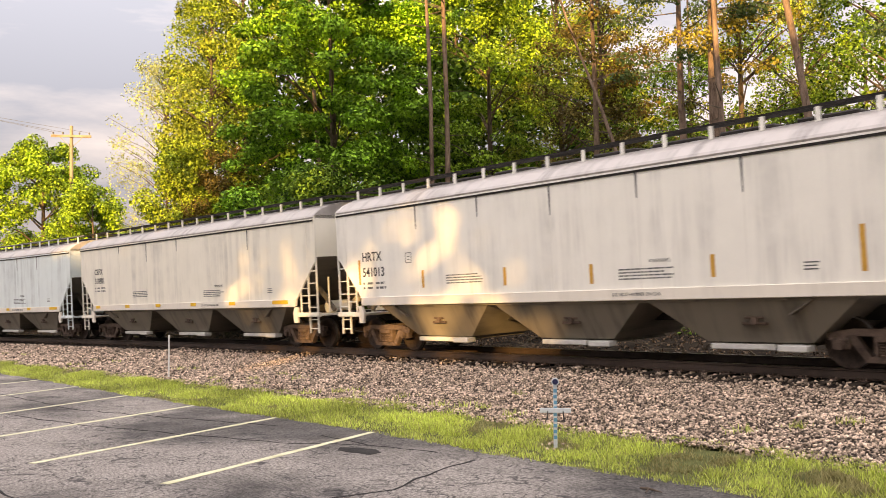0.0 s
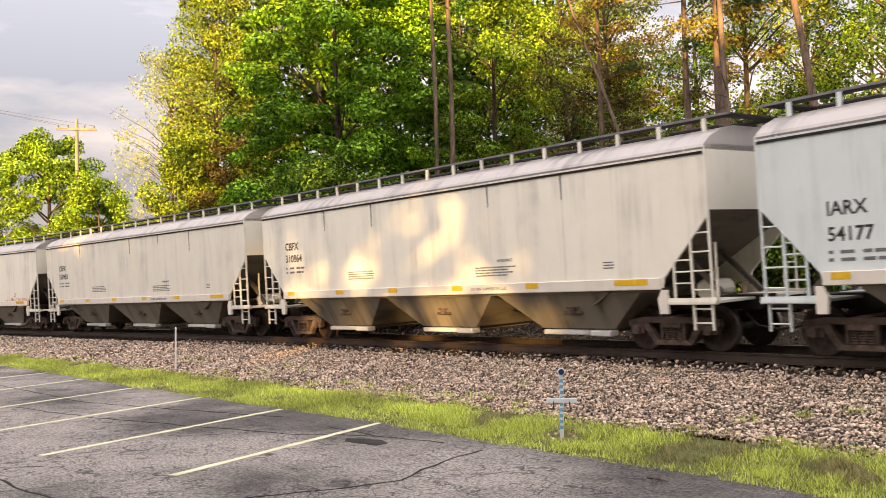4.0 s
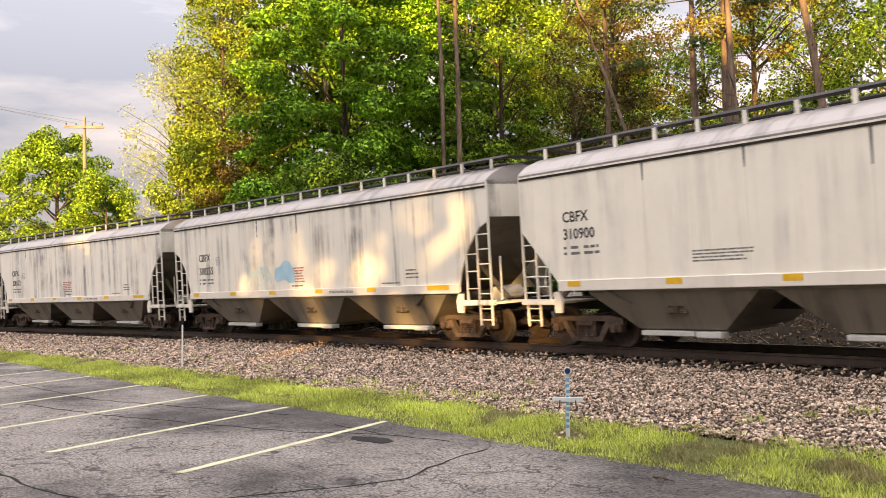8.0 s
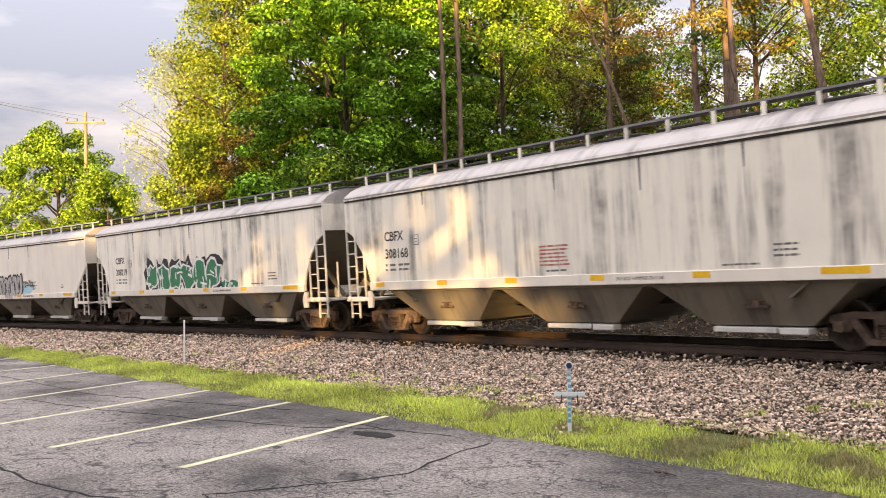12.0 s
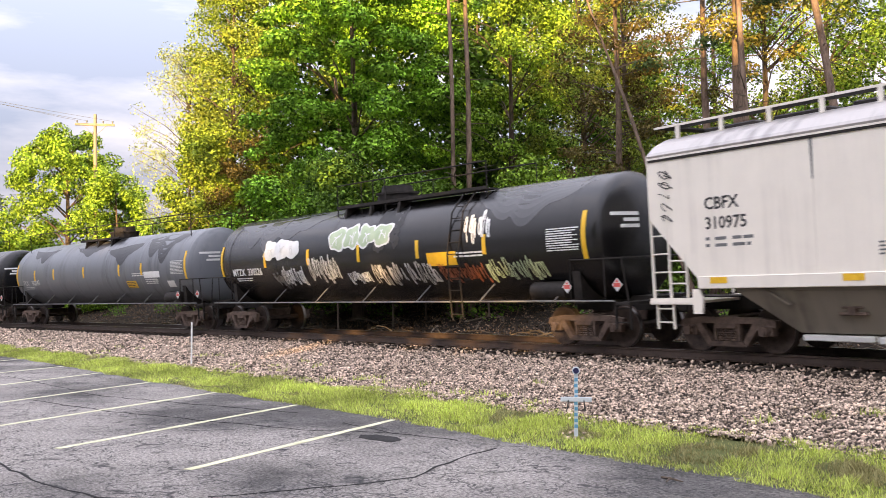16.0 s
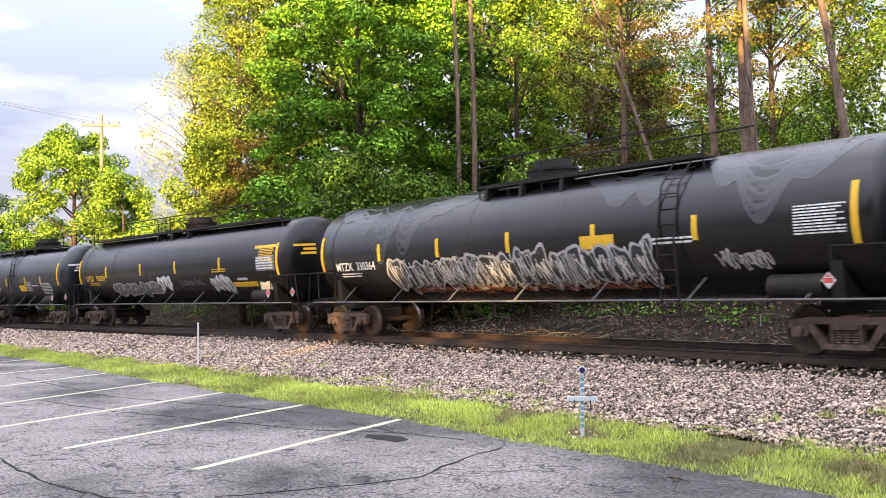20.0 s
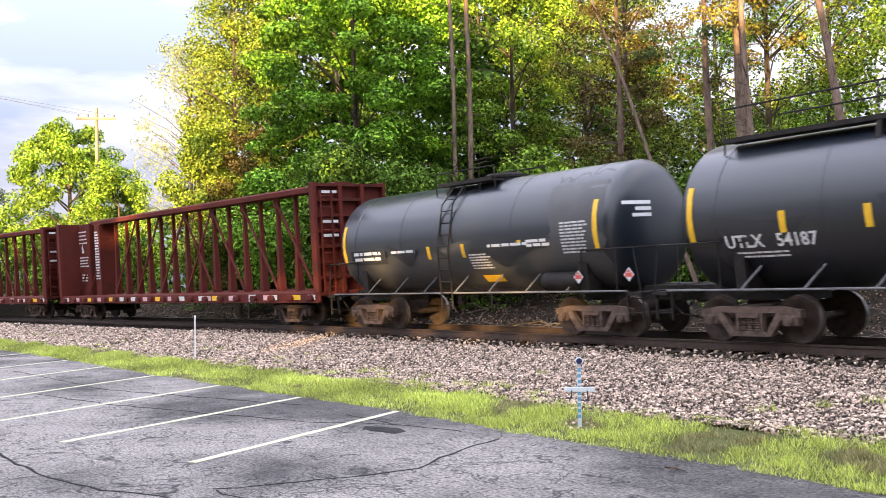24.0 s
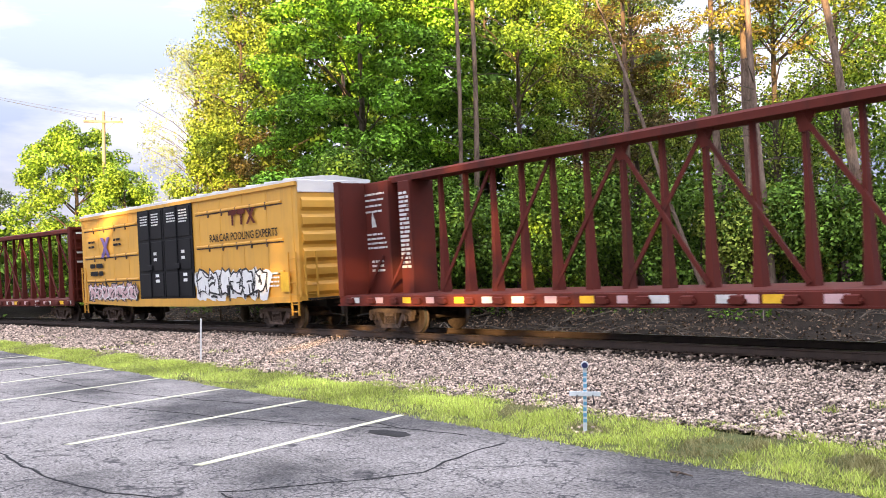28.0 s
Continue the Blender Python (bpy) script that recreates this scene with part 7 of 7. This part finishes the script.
shrub("dark green shrub below the maple", 58.3, 39.5, 6.8, 2.6, 7500, 0.2, "leaf_deep", 37, 40)
shrub("green shrub at the edge of the woods", 56.3, 40, 6.0, 2.8, 9000, 0.2, "leaf_deep", 11, 40)
tree("elm_tree", "fresh green tree behind bare pine trunks", 51.0, 46, 15, (2.0, 18, 4.0), 105, 26000, 0.2, "leaf_mid", 12, 0.2, bough=0.78, limbs=40, taper=0.4, flat=0.55)
tree("oak_tree", "olive tree with fine twigs", 46.6, 49, 17, (2.5, 20, 4.2), 95, 17000, 0.19, "leaf_olive", 13, 0.22, bough=0.75, limbs=60, taper=0.4)
tree("hickory_tree", "tall tree with olive-green leaves", 44.0, 42, 17, (6, 18, 3.0), 70, 10000, 0.15, "leaf_olive", 14, 0.17, bough=0.75, limbs=45)
tree("elm_tree", "green tree among pine trunks", 38.8, 48, 16, (3, 14, 4.2), 110, 15000, 0.17, "leaf_deep", 15, 0.2, bough=0.8, limbs=40)
tree("oak_tree", "tree with sparse fresh green leaves", 36.0, 40, 16, (6, 17, 3.4), 60, 7500, 0.155, "leaf_olive", 16, 0.17, bough=0.75, limbs=40)
tree("elm_tree", "fresh green tree with gaps in its crown", 32.8, 42, 16, (3.5, 18, 3.6), 110, 17000, 0.165, "leaf_mid", 17, 0.2, bough=0.8, limbs=40)
tree("oak_tree", "olive tree at the edge of the woods", 27.5, 40, 15, (3, 17, 4.2), 80, 11000, 0.165, "leaf_deep", 18, 0.2, bough=0.85)
for k, (az, r, top, rad, lf) in enumerate([(52.5, 38, 5.6, 2.6, "leaf_deep"), (48.5, 39, 6.6, 3.0, "leaf_mid"), (44.5, 38, 6.2, 2.8, "leaf_deep"), (40.5, 37, 5.4, 2.8, "leaf_deep"), (36.5, 36, 4.8, 2.6, "leaf_olive"), (33.0, 35, 5.2, 2.5, "leaf_deep"), (29.0, 34, 4.8, 2.6, "leaf_deep"), (25.0, 33, 5.0, 2.6, "leaf_deep"), (60.5, 52, 7.0, 3.5, "leaf_deep"), (55.0, 55, 8.0, 3.5, "leaf_deep"), (67.5, 60, 7.0, 3.6, "leaf_deep"), (79.6, 82, 6.0, 3.5, "leaf_deep")]):
    shrub(["fresh green", "olive-green", "dark green"][["leaf_mid", "leaf_olive", "leaf_deep"].index(lf)] + " shrub in front of the woods", az, r, top, rad, 6000, 0.19, lf, 40 + k, 36)
for k, (az, r, top, rad, lf, n) in enumerate([(66.8, 62, 19, 4.0, "leaf_olive", 11000), (63.0, 58, 21, 4.6, "leaf_deep", 13000), (59.5, 60, 21, 4.6, "leaf_deep", 13000), (56.0, 58, 21, 4.6, "leaf_deep", 13000), (53.0, 56, 20, 4.4, "leaf_deep", 13000), (49.5, 58, 20, 4.6, "leaf_deep", 12000), (46.0, 60, 20, 4.6, "leaf_deep", 9000), (42.0, 58, 15, 4.4, "leaf_deep", 7500), (38.0, 62, 12, 4.4, "leaf_deep", 5500), (34.0, 58, 13, 4.4, "leaf_deep", 5500), (29.5, 56, 17, 4.4, "leaf_deep", 5000), (25.0, 54, 18, 4.4, "leaf_olive", 5000)]):
    tree("forest_tree", {"leaf_olive": "olive-green tree deep in the woods", "leaf_deep": "dark green tree deep in the woods"}[lf], az, r, top * 0.9, (1.0, top, rad), 120, n, 0.34, lf, 120 + k, 0.2, bough=1.15, limbs=24, taper=0.4, fine=False)
pine("pine_tree", "tall pine with a bare reddish trunk", 54.35, 40, 19, 21, 0.125, (-0.035, 0.01), 15.5, 1500)
pine("pine_tree", "tall pine with a bare reddish trunk", 53.55, 40.5, 19, 22, 0.145, (-0.012, 0.01), 15.5, 1500)
pine("pine_tree", "slender pine behind the maple", 60.9, 50, 20, 24, 0.15, (-0.06, -0.02), 17, 1200, 18)
pine("pine_tree", "thick pine in the woods, needles coloured as if sunlit", 37.5, 36, 18, 25, 0.3, (0.0, 0.0), 8.0, 5200, 40, "leaf_sun_gold")
pine("pine_tree", "tall pine with dull brown-green needles", 44.6, 39, 18, 35, 0.15, (0.01, 0.0), 4.5, 12000, 80, "needle_brown")
pine("pine_tree", "thin reddish pine in the woods", 36.6, 34, 18, 26, 0.13, (-0.045, -0.02), 9.5, 1600, 26)
pine("pine_tree", "leaning dead pine trunk", 40.3, 35, 13, 27, 0.09, (-0.33, -0.1), 14, 0, 14)
pine("pine_tree", "tall reddish pine in the woods", 31.0, 34, 18, 28, 0.19, (-0.13, -0.05), 10.5, 2600, 30)
pine("pine_tree", "dark ivy-clad pine in the woods", 39.2, 37, 16, 31, 0.18, (-0.02, 0.0), 9, 2600, 24)
pine("pine_tree", "tall pine at the edge of the woods", 26.5, 36, 18, 32, 0.17, (-0.04, 0.0), 9, 3000, 30)
tree("spruce_tree", "dark spruce in the distance", 81.0, 88, 11, (2, 11.5, 2.6), 46, 5200, 0.22, "needle", 33, 0.2, bough=0.7, taper=0.9)


def far_woods():
    """A low belt of trees far behind, seen in gaps."""
    rng = np.random.default_rng(77)
    cs, rs = [], []
    for k in range(420):
        az = rng.uniform(14, 88)
        r = rng.uniform(75, 110)
        x, y = place(az, r)
        cs.append((x, y, rng.uniform(0.5, 7.5)))
        rs.append(rng.uniform(1.5, 3.0))
    v, _ = leaf_quads(rng, cs, rs, 38000, 0.6)
    tagged(link("far_woods", quads("far_woods", v.reshape(-1, 3), 38000), M["leaf_deep"]), "belt of low green trees far behind the track", "woods", kind="stuff")


far_woods()


# unseen trees added to shade the lot; evening sun passes gaps cut in their crowns
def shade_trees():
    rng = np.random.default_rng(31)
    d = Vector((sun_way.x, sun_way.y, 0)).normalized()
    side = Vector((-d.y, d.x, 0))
    # holes cut along sun rays, so light patches fall on chosen spots
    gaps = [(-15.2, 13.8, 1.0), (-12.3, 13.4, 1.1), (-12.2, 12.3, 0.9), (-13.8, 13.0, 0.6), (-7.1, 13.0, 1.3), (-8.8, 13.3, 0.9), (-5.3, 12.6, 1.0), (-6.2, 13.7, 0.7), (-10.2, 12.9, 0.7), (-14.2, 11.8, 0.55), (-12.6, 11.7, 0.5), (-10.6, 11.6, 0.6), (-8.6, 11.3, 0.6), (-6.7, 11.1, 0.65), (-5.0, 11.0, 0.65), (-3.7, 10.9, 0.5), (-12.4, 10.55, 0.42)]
    for k in range(2, 14):
        u0 = 26 - k * 6.8
        base = d * (40 + 3 * (k % 2)) + side * u0
        e = thing("added_shade_tree", "unseen broad green tree added to shade the lot", "tree", "trees along the lot")
        e.matrix_basis = pose(base.x, base.y, 0)
        bm = bmesh.new()
        tube(bm, [(0, 0, -0.2), (0.1, 0, 5), (0, 0.2, 10), (0, 0, 15)], [0.35, 0.3, 0.2, 0.05], 8)
        part("trunk", bm, M["bark"], e, smooth=True)
        top = 27.0 if k < 9 else 21
        cs, rs = [], []
        for j in range(230):
            z = rng.uniform(0.8, top)
            q = 4.6 * rng.random() ** 0.5
            a = rng.uniform(0, math.tau)
            cs.append((q * math.cos(a), q * math.sin(a), z))
            rs.append(rng.uniform(0.8, 1.5))
        for j in range(190):
            q, a = 4.9 * rng.random() ** 0.5, rng.uniform(0, math.tau)
            cs.append((q * math.cos(a), q * math.sin(a), rng.uniform(7.0, 15.5)))
            rs.append(rng.uniform(0.8, 1.3))
        v, p = leaf_quads(rng, cs, rs, 10500, 0.9)
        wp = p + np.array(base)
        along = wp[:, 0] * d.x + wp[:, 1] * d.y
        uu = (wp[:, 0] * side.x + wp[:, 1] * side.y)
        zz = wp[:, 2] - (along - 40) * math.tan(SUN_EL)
        dense = np.interp(uu, [-66, -50, -40, -30, -24, -20, -8, -3, 30], [20, 18.5, 18, 17, 17, 23.5, 24, 20, 19])    # crowns thin out above the height their shade should reach
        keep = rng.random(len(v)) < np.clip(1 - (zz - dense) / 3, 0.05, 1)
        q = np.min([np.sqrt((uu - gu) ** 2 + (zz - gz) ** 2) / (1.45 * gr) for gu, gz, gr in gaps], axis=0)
        # share of leaves left in a hole sets its patch's brightness
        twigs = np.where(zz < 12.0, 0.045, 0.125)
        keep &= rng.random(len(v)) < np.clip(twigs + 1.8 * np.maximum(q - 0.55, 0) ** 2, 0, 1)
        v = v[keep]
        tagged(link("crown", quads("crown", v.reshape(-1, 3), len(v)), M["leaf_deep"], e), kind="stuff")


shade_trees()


# ---- pole, wires, post, cross ----
def utility_pole():
    x, y = place(75.4, 72)
    e = thing("utility_pole", "weathered wooden utility pole with one crossarm", "utility pole")
    e.matrix_basis = pose(x, y, 0, 0, 0, 70)
    bm = bmesh.new()
    tube(bm, [(0, 0, -0.3), (0, 0, 7), (0, 0, 15.1)], [0.17, 0.15, 0.115], 10)
    part("pole", bm, M["polewood"], e, smooth=True)
    bm = bmesh.new()
    box(bm, -1.35, 1.35, -0.23, -0.11, 14.25, 14.42, 0.01)
    part("crossarm", bm, M["polewood"], e)
    bm = bmesh.new()
    for s in (-1, 1):
        beam(bm, (s * 0.1, -0.17, 13.6), (s * 0.75, -0.17, 14.25), 0.05, 0.03)
    part("brace", bm, M["polewood"], e)
    for dx in (-1.2, -0.55, 0.55, 1.2):
        bm = bmesh.new()
        rod(bm, (dx, -0.17, 14.42), (dx, -0.17, 14.55), 0.03, 8)
        rod(bm, (dx, -0.17, 14.5), (dx, -0.17, 14.62), 0.06, 8)
        part("insulator", bm, M["dimbar"], e, "small grey insulator")
    for k, (dx, dz) in enumerate(((-1.2, 14.6), (-0.55, 14.6), (1.2, 14.6))):
        m = e.matrix_basis
        a = m @ Vector((dx, -0.17, dz))
        b = Vector((-62 + k * 0.5, -14 - k, 20.5 - 0.55 * k))
        bm = bmesh.new()
        pts = [a.lerp(b, i / 16) - Vector((0, 0, 1.1 * math.sin(math.pi * i / 16))) for i in range(17)]
        tube(bm, pts, [0.012] * 17, 4)
        tagged(part("overhead_wire", bm, M["wire"]), "thin dark overhead wire", "wire", "wires to the pole")


def marker_post():
    e = thing("marker_post", "thin white marker post in the gravel", "post")
    z = floor_z(-24.4, 8.8)
    e.matrix_basis = pose(-24.4, 8.8, z, 0, 2.5, 0)
    bm = bmesh.new()
    rod(bm, (0, 0, -0.1), (0, 0, 1.12), 0.023, 10)
    rod(bm, (0, 0, 1.12), (0, 0, 1.135), 0.023, 10, 0.012)
    part("post", bm, M["white"], e, smooth=True)


def memorial_cross():
    e = thing("memorial_cross", "small white and blue wooden cross in the grass", "cross")
    z = floor_z(-9.21, 8.45)
    e.matrix_basis = pose(-9.21, 8.45, z, 0, 1.2, 48)
    bm = bmesh.new()
    box(bm, -0.025, 0.025, -0.02, 0.02, -0.1, 0.50, 0.004)
    part("upright", bm, M["crosswhite"], e, "white lower upright")
    bm = bmesh.new()
    box(bm, -0.025, 0.025, -0.02, 0.02, 0.50, 0.84, 0.004)
    part("upright", bm, M["crosswhite"], e, "white upper upright")
    bm = bmesh.new()
    box(bm, -0.20, 0.20, -0.045, -0.02, 0.46, 0.52, 0.004)
    part("crossbar", bm, M["crosswhite"], e, "white crossbar")
    bm = bmesh.new()
    rod(bm, (0, -0.045, 0.86), (0, 0.02, 0.86), 0.05, 16)
    ring = part("ring", bm, M["crosswhite"], e, "white ring at the top", smooth=True)
    bm = bmesh.new()
    rod(bm, (0, -0.052, 0.86), (0, -0.046, 0.86), 0.038, 16)
    part("disc", bm, M["discblue"], ring, "dark blue disc")
    for s in (-1, 1):
        bm = bmesh.new()
        rod(bm, (s * 0.10, -0.05, 0.48), (s * 0.11, -0.05, 0.36), 0.008, 5)
        part("ribbon", bm, M["blackp"], e, "short dark hanging ribbon")
    rng = random.Random(9)
    for k in range(9):
        bm = bmesh.new()
        zz = 0.12 + k * 0.075
        a = rng.uniform(-0.5, 0.5)
        box(bm, -0.022 + 0.006 * a, 0.022 + 0.006 * a, -0.026, -0.021, zz, zz + 0.045)
        part("band", bm, M["crossblue"], e, "pale blue band")
    for k in range(12):
        a = k * math.tau / 12 + rng.uniform(-0.2, 0.2)
        bm = bmesh.new()
        bmesh.ops.create_icosphere(bm, subdivisions=1, radius=rng.uniform(0.02, 0.04))
        for v in bm.verts:
            v.co *= rng.uniform(0.75, 1.2)
            v.co.z *= 0.7
        st = tagged(part("stone", bm, M["stone"]), "pale stone at the foot of the cross", "stone", "stones round the cross")
        q = 0.16 + rng.uniform(-0.03, 0.05)
        px, py = -9.21 + 1.5 * q * math.cos(a), 8.45 + q * math.sin(a)
        st.matrix_basis = pose(px, py, floor_z(px, py) + 0.02)


M["discblue"] = surface("disc_blue", (0.01, 0.012, 0.05), (0.02, 0.025, 0.09), 0.4, 0, 4, 40, 0)
bm = bmesh.new()
tube(bm, [(-6.75, 7.35, 0.012), (-6.6, 7.30, 0.03), (-6.45, 7.33, 0.012)], [0.012, 0.014, 0.006], 5)
tube(bm, [(-6.6, 7.30, 0.03), (-6.55, 7.2, 0.012)], [0.01, 0.005], 5)
tagged(part("twig", bm, M["bark"]), "small dark twig lying on the asphalt", "twig")
utility_pole()
marker_post()
memorial_cross()

# ---- motion ----
def gone(t):
    """Metres that the train has run since the start: it slows a little."""
    return 12.0086 * t - 0.01493 * (t - 14) ** 2


def motions():
    for car, q, gap in CARS:
        walk(car, [(t, car_pose(q + gone(t), gap)) for t in np.arange(0, 28.01, 0.5)])
    # wheels roll: one full set of keys for each of the two places in a bogie, shared by the rest
    keyed = {}
    for w in WHEELS:
        x = round(w.matrix_basis.translation.x, 3)
        if x not in keyed:
            walk(w, [(k / 30, pose(x, 0, 0.457, 0, math.degrees((gone(k / 30) - gone(0)) / 0.457) % 360, 0)) for k in range(841)])
            keyed[x] = w.animation_data
        else:
            w.rotation_mode = "QUATERNION"
            w.animation_data_create()
            w.animation_data.action = keyed[x].action
            w.animation_data.action_slot = keyed[x].action_slot


motions()
